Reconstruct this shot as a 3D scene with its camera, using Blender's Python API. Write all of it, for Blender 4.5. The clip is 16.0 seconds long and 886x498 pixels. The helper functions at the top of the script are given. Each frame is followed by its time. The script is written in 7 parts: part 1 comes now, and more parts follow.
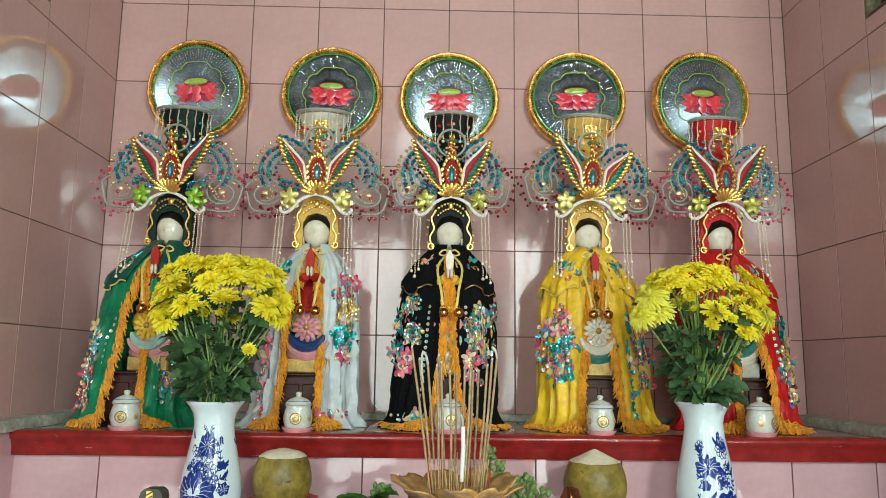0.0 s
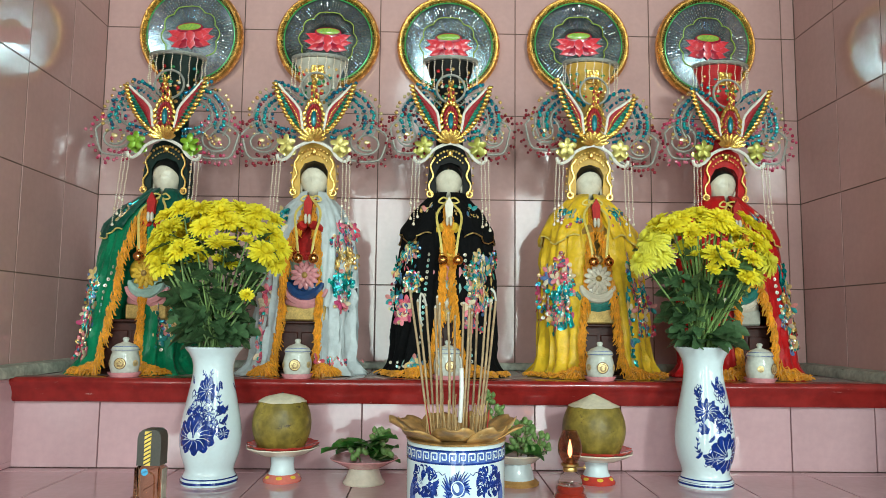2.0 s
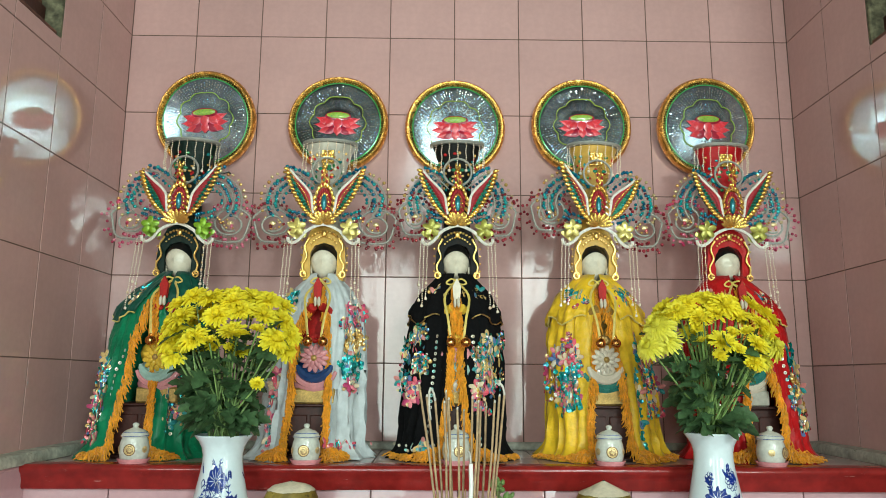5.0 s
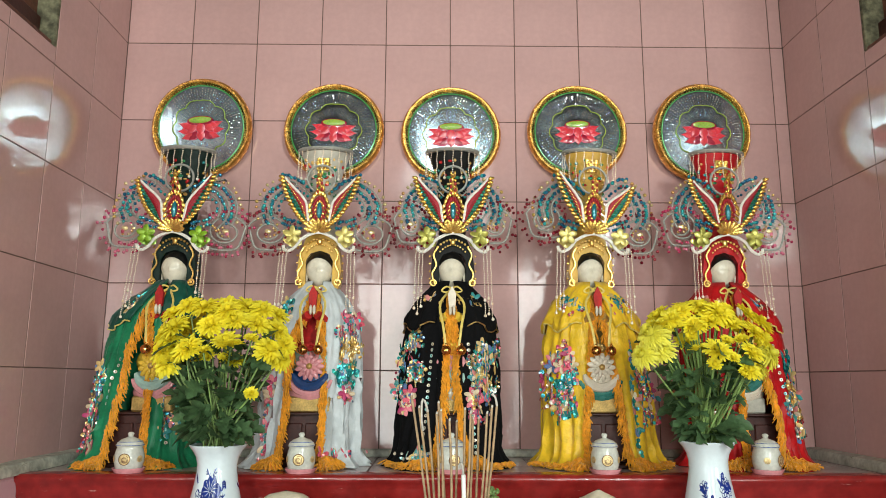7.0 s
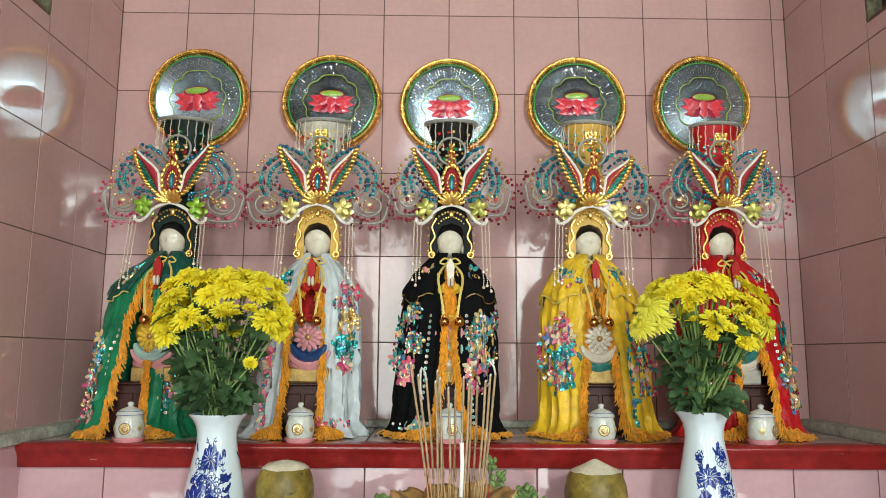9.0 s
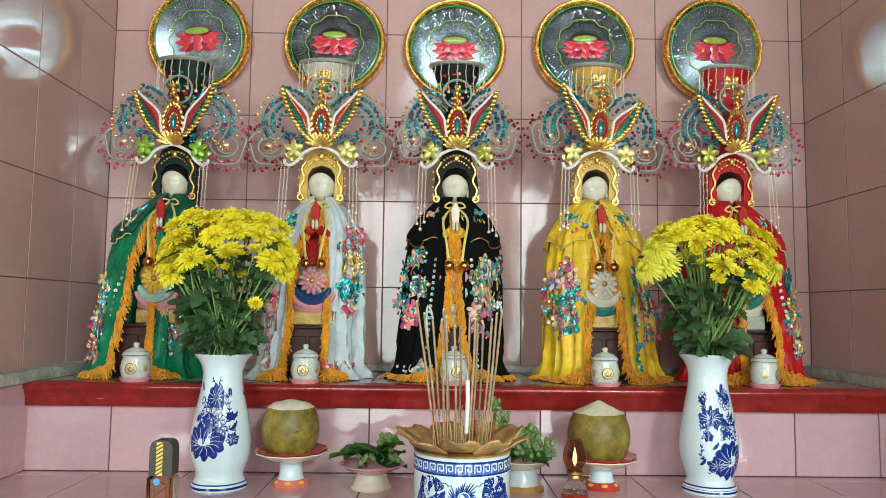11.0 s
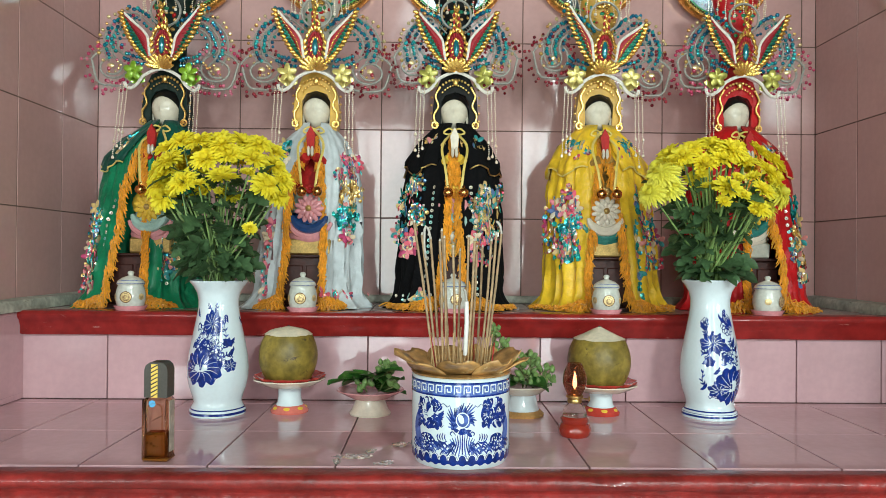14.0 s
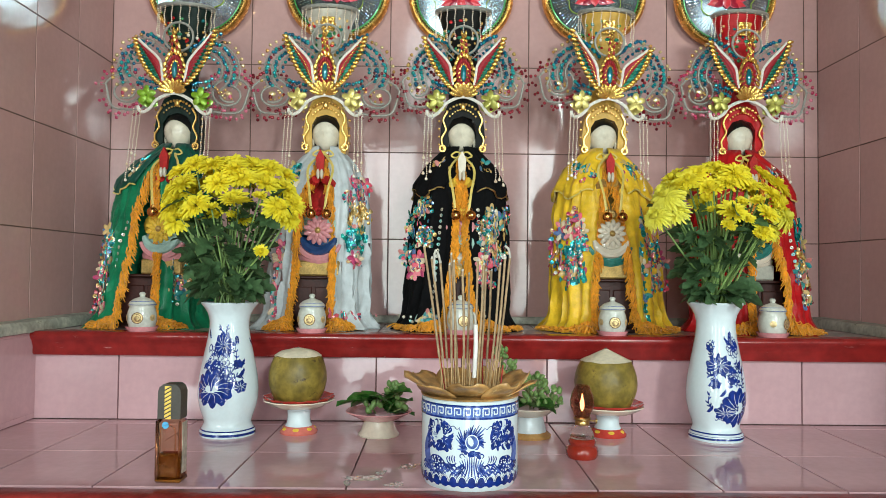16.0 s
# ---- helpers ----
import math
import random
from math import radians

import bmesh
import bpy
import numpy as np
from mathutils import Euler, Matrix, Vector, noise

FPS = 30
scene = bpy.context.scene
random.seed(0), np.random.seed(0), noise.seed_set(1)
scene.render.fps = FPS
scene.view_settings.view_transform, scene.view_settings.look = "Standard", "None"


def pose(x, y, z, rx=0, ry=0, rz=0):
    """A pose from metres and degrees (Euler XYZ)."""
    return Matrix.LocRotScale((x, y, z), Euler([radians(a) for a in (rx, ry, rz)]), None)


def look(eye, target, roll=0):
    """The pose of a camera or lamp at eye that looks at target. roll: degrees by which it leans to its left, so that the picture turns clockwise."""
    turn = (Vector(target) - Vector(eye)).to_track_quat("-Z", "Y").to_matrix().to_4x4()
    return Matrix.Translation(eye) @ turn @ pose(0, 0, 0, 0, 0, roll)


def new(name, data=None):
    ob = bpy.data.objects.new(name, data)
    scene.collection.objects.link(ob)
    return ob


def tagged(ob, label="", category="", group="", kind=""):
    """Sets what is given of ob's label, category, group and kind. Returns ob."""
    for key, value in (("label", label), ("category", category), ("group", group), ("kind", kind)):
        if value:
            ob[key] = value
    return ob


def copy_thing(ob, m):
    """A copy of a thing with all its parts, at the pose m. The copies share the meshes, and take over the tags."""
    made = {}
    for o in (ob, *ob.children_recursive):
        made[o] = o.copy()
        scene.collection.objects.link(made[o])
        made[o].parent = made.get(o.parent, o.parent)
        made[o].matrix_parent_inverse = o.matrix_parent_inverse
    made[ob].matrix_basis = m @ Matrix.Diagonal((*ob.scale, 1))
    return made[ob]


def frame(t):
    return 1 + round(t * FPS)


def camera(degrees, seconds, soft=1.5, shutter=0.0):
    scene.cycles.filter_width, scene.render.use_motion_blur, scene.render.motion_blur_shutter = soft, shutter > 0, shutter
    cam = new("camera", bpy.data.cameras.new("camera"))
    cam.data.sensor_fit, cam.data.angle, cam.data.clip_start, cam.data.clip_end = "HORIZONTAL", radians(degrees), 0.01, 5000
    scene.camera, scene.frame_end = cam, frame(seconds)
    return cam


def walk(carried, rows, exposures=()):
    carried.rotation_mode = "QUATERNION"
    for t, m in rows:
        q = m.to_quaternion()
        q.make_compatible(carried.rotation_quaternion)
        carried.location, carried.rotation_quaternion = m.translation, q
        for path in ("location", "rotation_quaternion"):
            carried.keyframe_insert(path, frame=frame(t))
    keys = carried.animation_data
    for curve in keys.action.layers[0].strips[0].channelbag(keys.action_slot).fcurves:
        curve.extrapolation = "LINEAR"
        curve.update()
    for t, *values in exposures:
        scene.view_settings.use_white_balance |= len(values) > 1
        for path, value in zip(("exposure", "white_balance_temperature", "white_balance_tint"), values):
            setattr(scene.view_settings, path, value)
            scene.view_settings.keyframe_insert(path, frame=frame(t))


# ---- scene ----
cam = camera(62.5, 16.0, soft=0.5)
PATH = [
    (0, (-0.059, -2.115, 1.251), (-0.014, -0.139, 1.557), 0.7),
    (0.5, (-0.05, -2.111, 1.25), (-0.004, -0.139, 1.577), 0.8),
    (1, (-0.048, -2.105, 1.25), (0.004, -0.128, 1.547), 0.7),
    (1.5, (-0.049, -2.095, 1.23), (-0.008, -0.109, 1.462), 0.5),
    (2, (-0.053, -2.093, 1.222), (-0.01, -0.103, 1.42), 0.6),
    (2.5, (-0.054, -2.094, 1.228), (-0.022, -0.103, 1.418), 0.8),
    (3, (-0.057, -2.102, 1.232), (-0.019, -0.112, 1.428), 0.7),
    (3.5, (-0.059, -2.107, 1.237), (-0.032, -0.12, 1.461), 0.6),
    (4, (-0.058, -2.111, 1.251), (-0.028, -0.128, 1.504), 0.7),
    (4.5, (-0.059, -2.123, 1.27), (-0.032, -0.153, 1.614), 0.5),
    (7, (-0.042, -2.128, 1.3), (-0.022, -0.16, 1.652), 0.2),
    (7.5, (-0.045, -2.126, 1.297), (-0.018, -0.157, 1.645), 0.3),
    (8, (-0.042, -2.123, 1.299), (-0.016, -0.151, 1.632), 0.4),
    (8.5, (-0.041, -2.128, 1.298), (-0.013, -0.154, 1.622), 0.4),
    (9, (-0.045, -2.125, 1.289), (-0.017, -0.146, 1.577), 0.3),
    (11.5, (-0.055, -2.103, 1.251), (-0.029, -0.107, 1.386), 0.7),
    (12, (-0.056, -2.095, 1.239), (-0.035, -0.097, 1.335), 0.5),
    (12.5, (-0.051, -2.087, 1.232), (-0.029, -0.088, 1.292), 0.5),
    (13, (-0.053, -2.079, 1.226), (-0.027, -0.08, 1.26), 0.5),
    (13.5, (-0.05, -2.075, 1.223), (-0.021, -0.075, 1.243), 0.4),
    (14, (-0.049, -2.072, 1.222), (-0.023, -0.072, 1.238), 0.5),
    (14.5, (-0.049, -2.071, 1.223), (-0.016, -0.071, 1.245), 0.5),
    (15, (-0.054, -2.076, 1.224), (-0.028, -0.076, 1.252), 0.7),
    (15.5, (-0.058, -2.083, 1.229), (-0.035, -0.084, 1.272), 0.8),
    (16, (-0.06, -2.092, 1.232), (-0.043, -0.093, 1.296), 0.6),
]
walk(cam, [(t, look(eye, target, roll)) for t, eye, target, roll in PATH],
     exposures=[(0, -0.12, 6600, 8), (1, -0.13, 6550, 6), (2, -0.10, 6400, 5), (4.5, -0.12, 6500, 3), (7, -0.06, 6900, 17), (8, -0.07, 6850, 16), (9, -0.08, 6750, 15), (12.5, -0.08, 6380, 7), (14, -0.09, 6500, 11), (16, -0.10, 6500, 12)])

# ---- light ----
world = bpy.data.worlds.new("world")
scene.world = world
world.use_nodes = True
wn = world.node_tree.nodes
sky = wn.new("ShaderNodeTexSky")
sky.sky_type, sky.sun_disc, sky.sun_elevation, sky.sun_rotation = "NISHITA", False, radians(48), radians(170)
world.node_tree.links.new(sky.outputs["Color"], wn["Background"].inputs["Color"])
wn["Background"].inputs["Strength"].default_value = 0.12
sun = new("sun", bpy.data.lights.new("sun", "SUN"))
sun.data.energy, sun.data.angle, sun.data.color = 1.0, radians(12), (1.0, 0.95, 0.88)
sun.matrix_world = look((0.5, -9, 9), (0, -4.6, 0))


def unseen_opening_light(x, y, z, w, h, power, color, target):
    ob = new("unseen_opening_light", bpy.data.lights.new("unseen_opening_light", "AREA"))
    ob.data.shape, ob.data.size, ob.data.size_y = "RECTANGLE", w, h
    ob.data.energy, ob.data.color = power, color
    ob.matrix_world = look((x, y, z), target)
    return ob


# daylight through the doorway beside a half-closed leaf, and through the high openings over it
COOL = (0.85, 1.0, 0.97)
unseen_opening_light(-0.52, -4.55, 1.3, 0.55, 2.2, 29, COOL, (-0.52, 0, 1.3))
unseen_opening_light(0.92, -4.55, 1.3, 0.40, 2.2, 27, COOL, (0.92, 0, 1.3))
# two unseen side openings, added only as fill light for the alcove
unseen_opening_light(-2.3, -4.55, 1.25, 0.8, 0.9, 34, COOL, (-1.0, 0, 1.6))
unseen_opening_light(2.3, -4.55, 1.25, 0.8, 0.9, 42, COOL, (1.0, 0, 1.6))
unseen_opening_light(-1.0, -4.55, 2.60, 0.28, 0.40, 30, COOL, (-0.3, 0, 2.0))
unseen_opening_light(1.32, -4.55, 2.66, 0.40, 0.42, 72, COOL, (0.3, 0, 2.0))
unseen_opening_light(0.05, -4.55, 3.02, 0.80, 1.00, 15, COOL, (0.05, 0, 2.0))


# ---- materials ----
def ramp_of(nt, stops, constant=False):
    r = nt.nodes.new("ShaderNodeValToRGB")
    r.color_ramp.interpolation = "CONSTANT" if constant else "LINEAR"
    while len(r.color_ramp.elements) < len(stops):
        r.color_ramp.elements.new(0.5)
    for e, (p, c) in zip(r.color_ramp.elements, stops):
        e.position, e.color = p, (*c, 1)
    return r


def mat(name, base=(0.5, 0.5, 0.5), rough=0.5, metal=0.0, var=0.15, scale=25.0, bump=0.0, bscale=150.0, coat=0.0,
        palette=None, per_object=0.0, trans=0.0, ior=1.45, emit=0.0, rvar=0.08, wave=0.0, sheen=0.0, stain=None, thin=0.0):
    m = bpy.data.materials.new(name)
    m.use_nodes = True
    nt = m.node_tree
    N, L = nt.nodes, nt.links
    p = N["Principled BSDF"]
    tc = N.new("ShaderNodeTexCoord")
    big = N.new("ShaderNodeTexNoise")
    big.inputs["Scale"].default_value, big.inputs["Detail"].default_value = scale, 5.0
    L.new(tc.outputs["Object"], big.inputs["Vector"])
    fine = N.new("ShaderNodeTexNoise")
    fine.inputs["Scale"].default_value, fine.inputs["Detail"].default_value = bscale, 3.0
    L.new(tc.outputs["Object"], fine.inputs["Vector"])
    if palette:
        geo = N.new("ShaderNodeNewGeometry")
        n = len(palette)
        r = ramp_of(nt, [(i / n, c) for i, c in enumerate(palette)], True)
        L.new(geo.outputs["Random Per Island"], r.inputs["Fac"])
        col = r.outputs["Color"]
    else:
        rgb = N.new("ShaderNodeRGB")
        rgb.outputs[0].default_value = (*base, 1)
        col = rgb.outputs[0]
    lo, hi = 1 - var, 1 + var
    r2 = ramp_of(nt, [(0.3, (lo, lo, lo)), (0.7, (min(hi, 2), min(hi, 2), min(hi, 2)))])
    L.new(big.outputs["Fac"], r2.inputs["Fac"])
    mul = N.new("ShaderNodeMix")
    mul.data_type, mul.blend_type = "RGBA", "MULTIPLY"
    mul.inputs["Factor"].default_value = 1.0
    L.new(col, mul.inputs["A"])
    L.new(r2.outputs["Color"], mul.inputs["B"])
    out = mul.outputs["Result"]
    f = var * 0.5
    r3 = ramp_of(nt, [(0.35, (1 - f, 1 - f, 1 - f)), (0.65, (1 + f, 1 + f, 1 + f))])
    L.new(fine.outputs["Fac"], r3.inputs["Fac"])
    mul2 = N.new("ShaderNodeMix")
    mul2.data_type, mul2.blend_type = "RGBA", "MULTIPLY"
    mul2.inputs["Factor"].default_value = 1.0
    L.new(out, mul2.inputs["A"])
    L.new(r3.outputs["Color"], mul2.inputs["B"])
    out = mul2.outputs["Result"]
    if stain:
        worn = N.new("ShaderNodeTexNoise")
        worn.inputs["Scale"].default_value, worn.inputs["Detail"].default_value = stain[1], 8.0
        worn.inputs["Roughness"].default_value = 0.7
        stretch = N.new("ShaderNodeMapping")
        stretch.inputs["Scale"].default_value = stain[3]
        L.new(tc.outputs["Object"], stretch.inputs["Vector"])
        L.new(stretch.outputs["Vector"], worn.inputs["Vector"])
        rs = ramp_of(nt, [(stain[2], (0, 0, 0)), (stain[2] + 0.05, (1, 1, 1))])
        L.new(worn.outputs["Fac"], rs.inputs["Fac"])
        mixs = N.new("ShaderNodeMix")
        mixs.data_type = "RGBA"
        L.new(rs.outputs["Color"], mixs.inputs["Factor"])
        L.new(out, mixs.inputs["A"])
        mixs.inputs["B"].default_value = (*stain[0], 1)
        out = mixs.outputs["Result"]
    if per_object:
        info = N.new("ShaderNodeObjectInfo")
        q = per_object
        r4 = ramp_of(nt, [(0.0, (1 - q, 1 - q, 1 - q)), (1.0, (1 + q, 1 + q, 1 + q))])
        L.new(info.outputs["Random"], r4.inputs["Fac"])
        mul3 = N.new("ShaderNodeMix")
        mul3.data_type, mul3.blend_type = "RGBA", "MULTIPLY"
        mul3.inputs["Factor"].default_value = 1.0
        L.new(out, mul3.inputs["A"])
        L.new(r4.outputs["Color"], mul3.inputs["B"])
        out = mul3.outputs["Result"]
    L.new(out, p.inputs["Base Color"])
    rr = N.new("ShaderNodeMapRange")
    rr.inputs["To Min"].default_value, rr.inputs["To Max"].default_value = max(0.02, rough - rvar), min(1, rough + rvar)
    L.new(big.outputs["Fac"], rr.inputs["Value"])
    L.new(rr.outputs["Result"], p.inputs["Roughness"])
    p.inputs["Metallic"].default_value = metal
    p.inputs["Coat Weight"].default_value = coat
    p.inputs["Coat Roughness"].default_value = 0.06
    p.inputs["Transmission Weight"].default_value = trans
    p.inputs["IOR"].default_value = ior
    p.inputs["Sheen Weight"].default_value = sheen
    if emit:
        L.new(out, p.inputs["Emission Color"])
        p.inputs["Emission Strength"].default_value = emit
    normal = None
    if wave:
        slow = N.new("ShaderNodeTexNoise")
        slow.inputs["Scale"].default_value, slow.inputs["Detail"].default_value = 9.0, 1.0
        if per_object:
            shift = N.new("ShaderNodeVectorMath")
            times = N.new("ShaderNodeMath")
            times.operation = "MULTIPLY"
            times.inputs[1].default_value = 50.0
            L.new(info.outputs["Random"], times.inputs[0])
            L.new(tc.outputs["Object"], shift.inputs[0])
            L.new(times.outputs[0], shift.inputs[1])
            L.new(shift.outputs[0], slow.inputs["Vector"])
        else:
            L.new(tc.outputs["Object"], slow.inputs["Vector"])
        b0 = N.new("ShaderNodeBump")
        b0.inputs["Strength"].default_value, b0.inputs["Distance"].default_value = 1.0, wave
        L.new(slow.outputs["Fac"], b0.inputs["Height"])
        normal = b0
    if bump:
        b = N.new("ShaderNodeBump")
        b.inputs["Strength"].default_value, b.inputs["Distance"].default_value = 1.0, bump
        L.new(fine.outputs["Fac"], b.inputs["Height"])
        if normal:
            L.new(normal.outputs["Normal"], b.inputs["Normal"])
        normal = b
    if normal:
        L.new(normal.outputs["Normal"], p.inputs["Normal"])
    if thin:
        glow = N.new("ShaderNodeBsdfTranslucent")
        L.new(out, glow.inputs["Color"])
        both = N.new("ShaderNodeMixShader")
        both.inputs["Fac"].default_value = thin
        L.new(p.outputs["BSDF"], both.inputs[1])
        L.new(glow.outputs["BSDF"], both.inputs[2])
        L.new(both.outputs["Shader"], N["Material Output"].inputs["Surface"])
    return m


M = {}
M["tile"] = mat("pink_glazed_tile", (0.57, 0.345, 0.325), 0.075, var=0.05, scale=6, bump=0.00008, bscale=60, per_object=0.035, wave=0.0006, rvar=0.03, ior=1.60, coat=0.12)
M["tile_low"] = mat("rosy_glazed_tile", (0.60, 0.375, 0.40), 0.06, var=0.06, scale=6, bump=0.00006, bscale=60, per_object=0.04, wave=0.0005, rvar=0.03, ior=1.5)
M["tile_shelf"] = mat("grey_shelf_tile", (0.45, 0.36, 0.34), 0.2, var=0.12, scale=10, per_object=0.05, bump=0.0002)
M["grout"] = mat("brown_grout", (0.15, 0.085, 0.07), 0.85, var=0.3, scale=40, bump=0.0006, bscale=300)
M["grout_pale"] = mat("pale_grout", (0.20, 0.11, 0.10), 0.8, var=0.35, scale=30, bump=0.0006, bscale=300)
M["red"] = mat("red_gloss_paint", (0.26, 0.017, 0.015), 0.24, var=0.22, scale=14, bump=0.0009, bscale=45, coat=0.3,
               stain=((0.52, 0.30, 0.26), 26.0, 0.635, (0.35, 1, 1.6)))
M["redworn"] = mat("worn_red_paint", (0.24, 0.020, 0.017), 0.36, var=0.35, scale=14, bump=0.0022, bscale=70, coat=0.15,
                   stain=((0.42, 0.20, 0.17), 34.0, 0.665, (0.35, 1, 1.6)))
M["cement"] = mat("worn_cement", (0.42, 0.42, 0.35), 0.75, var=0.3, scale=25, bump=0.0012, bscale=90, stain=((0.16, 0.15, 0.11), 30.0, 0.62, (1, 0.3, 1)))
M["plaster"] = mat("dull_cream_plaster", (0.42, 0.39, 0.35), 0.8, var=0.06, scale=3, bump=0.0008, bscale=60)
# for the unseen front wall and ceiling: dark to cut fill and dim reflections
M["gloom"] = mat("dark_unseen_plaster", (0.20, 0.15, 0.11), 0.8, var=0.2, scale=3, bump=0.0008, bscale=60)
M["floor"] = mat("grey_floor_tile", (0.48, 0.44, 0.40), 0.35, var=0.15, scale=5)
M["moss"] = mat("mossy_stone", (0.15, 0.14, 0.085), 0.9, var=0.6, scale=35, bump=0.003, bscale=80)
M["darkwood"] = mat("dark_red_wood", (0.050, 0.012, 0.008), 0.45, var=0.35, scale=18, bump=0.0006, bscale=120)
M["brownwood"] = mat("brown_shutter_wood", (0.13, 0.05, 0.03), 0.55, var=0.4, scale=12, bump=0.0008, bscale=100)
M["ivory"] = mat("ivory_glaze", (0.68, 0.62, 0.49), 0.28, var=0.06, scale=40, coat=0.3)
M["hair"] = mat("black_lacquer", (0.006, 0.006, 0.006), 0.4, var=0.3)
M["gold"] = mat("gold_leaf", (0.83, 0.53, 0.16), 0.3, 1.0, var=0.2, scale=60, bump=0.0006, bscale=250)
M["brightgold"] = mat("bright_gold_foil", (0.86, 0.55, 0.14), 0.22, 0.85, var=0.25, scale=80, bump=0.0005, bscale=400)
M["copper"] = mat("copper_gold_bell", (0.75, 0.34, 0.10), 0.16, 1.0, var=0.12, scale=60)
M["silver"] = mat("silver_braid", (0.33, 0.32, 0.28), 0.45, 0.35, var=0.2, scale=200, bump=0.0012, bscale=500)
M["white"] = mat("white_braid", (0.78, 0.74, 0.66), 0.6, var=0.15, scale=150, bump=0.001, bscale=500)
M["pearl"] = mat("pearl_bead", rough=0.22, var=0.1, palette=[(0.80, 0.66, 0.48), (0.85, 0.74, 0.58), (0.72, 0.50, 0.34), (0.86, 0.78, 0.66)], coat=0.5)
M["beadteal"] = mat("teal_bead", rough=0.12, metal=0.45, var=0.1, palette=[(0.005, 0.24, 0.32), (0.008, 0.12, 0.22), (0.01, 0.34, 0.33), (0.01, 0.18, 0.32), (0.03, 0.46, 0.46)], coat=0.6)
M["beadred"] = mat("red_bead", rough=0.12, metal=0.3, var=0.1, palette=[(0.25, 0.012, 0.025), (0.17, 0.01, 0.02), (0.38, 0.04, 0.06)], coat=0.6)
M["beadpink"] = mat("pink_bead", rough=0.18, var=0.1, palette=[(0.48, 0.04, 0.11), (0.34, 0.02, 0.06), (0.60, 0.15, 0.22)], coat=0.6)
M["beadgold"] = mat("gold_bead", rough=0.2, metal=0.6, var=0.1, palette=[(0.85, 0.56, 0.18), (0.80, 0.42, 0.14), (0.90, 0.70, 0.36)], coat=0.4)
M["redfelt"] = mat("red_felt", (0.34, 0.010, 0.02), 0.5, var=0.25, scale=120, bump=0.0008, bscale=400)
M["greenfoil"] = mat("green_foil", (0.02, 0.20, 0.11), 0.3, 0.5, var=0.3, scale=120, bump=0.0006, bscale=400)
M["tealjewel"] = mat("teal_jewel", (0.01, 0.20, 0.24), 0.1, 0.3, var=0.2, coat=1.0)
M["jarglaze"] = mat("grey_white_glaze", (0.60, 0.61, 0.54), 0.18, var=0.12, scale=60, coat=0.4)
M["porcelain"] = mat("white_porcelain", (0.66, 0.76, 0.79), 0.10, var=0.03, scale=10, coat=0.4, rvar=0.03)
M["cobalt"] = mat("cobalt_glaze", (0.006, 0.028, 0.20), 0.16, var=0.4, scale=90, coat=0.4)
M["cobalt_pale"] = mat("pale_cobalt_glaze", (0.07, 0.13, 0.40), 0.16, var=0.35, scale=90, coat=0.4)
M["husk"] = mat("coconut_husk", (0.23, 0.165, 0.03), 0.45, var=0.45, scale=16, bump=0.0012, bscale=70, stain=((0.075, 0.045, 0.018), 22.0, 0.61, (1, 1, 1.6)))
M["flesh"] = mat("cut_coconut", (0.74, 0.66, 0.50), 0.6, var=0.14, scale=30, bump=0.001, bscale=100)
M["dishred"] = mat("red_glaze", (0.52, 0.05, 0.035), 0.2, var=0.15, coat=0.4)
M["coral"] = mat("coral_glaze", (0.66, 0.17, 0.13), 0.2, var=0.12, coat=0.4)
M["cream"] = mat("cream_glaze", (0.76, 0.68, 0.55), 0.2, var=0.08, coat=0.4)
M["amberdish"] = mat("amber_glaze", (0.55, 0.30, 0.10), 0.2, var=0.15, coat=0.4)
M["yellowdot"] = mat("yellow_glaze", (0.80, 0.52, 0.06), 0.25, var=0.1)
M["pinkglaze"] = mat("pink_glaze", (0.70, 0.30, 0.32), 0.22, var=0.12, coat=0.3)
M["leafbetel"] = mat("betel_leaf", (0.035, 0.13, 0.02), 0.35, var=0.3, scale=60, bump=0.0008, bscale=120, per_object=0.15)
M["areca"] = mat("areca_nut", (0.16, 0.26, 0.08), 0.35, var=0.25, scale=50, per_object=0.15)
M["twig"] = mat("green_twig", (0.22, 0.25, 0.10), 0.6, var=0.2)
M["stem"] = mat("flower_stem", (0.17, 0.27, 0.08), 0.5, var=0.25, scale=40, per_object=0.2)
M["leaf"] = mat("chrysanthemum_leaf", (0.066, 0.132, 0.054), 0.45, var=0.35, scale=50, bump=0.0008, bscale=140, per_object=0.25, thin=0.2, ior=1.35)
M["petal"] = mat("yellow_petal", (0.97, 0.86, 0.06), 0.5, var=0.05, scale=60, per_object=0.05, thin=0.4)
M["petalpale"] = mat("pale_yellow_petal", (0.90, 0.85, 0.13), 0.5, var=0.05, scale=60, per_object=0.05, thin=0.4)
M["incense"] = mat("incense_paste", (0.38, 0.26, 0.15), 0.85, var=0.25, scale=60)
M["bamboo"] = mat("bamboo_stick", (0.50, 0.33, 0.16), 0.7, var=0.15, scale=60)
M["redstick"] = mat("red_stick", (0.45, 0.03, 0.03), 0.7, var=0.15)
M["ashgrey"] = mat("grey_ash", (0.28, 0.25, 0.22), 0.95, var=0.4, scale=60, bump=0.004, bscale=150)
M["petalbrown"] = mat("brown_lotus_dish", (0.44, 0.24, 0.08), 0.35, var=0.45, scale=18, bump=0.0015, bscale=70, coat=0.2, stain=((0.60, 0.46, 0.24), 22.0, 0.58, (1, 1, 1)))
M["paper"] = mat("white_paper", (0.82, 0.80, 0.76), 0.7, var=0.06)
M["ash_curl"] = mat("burnt_ash", (0.48, 0.45, 0.40), 0.9, var=0.2)
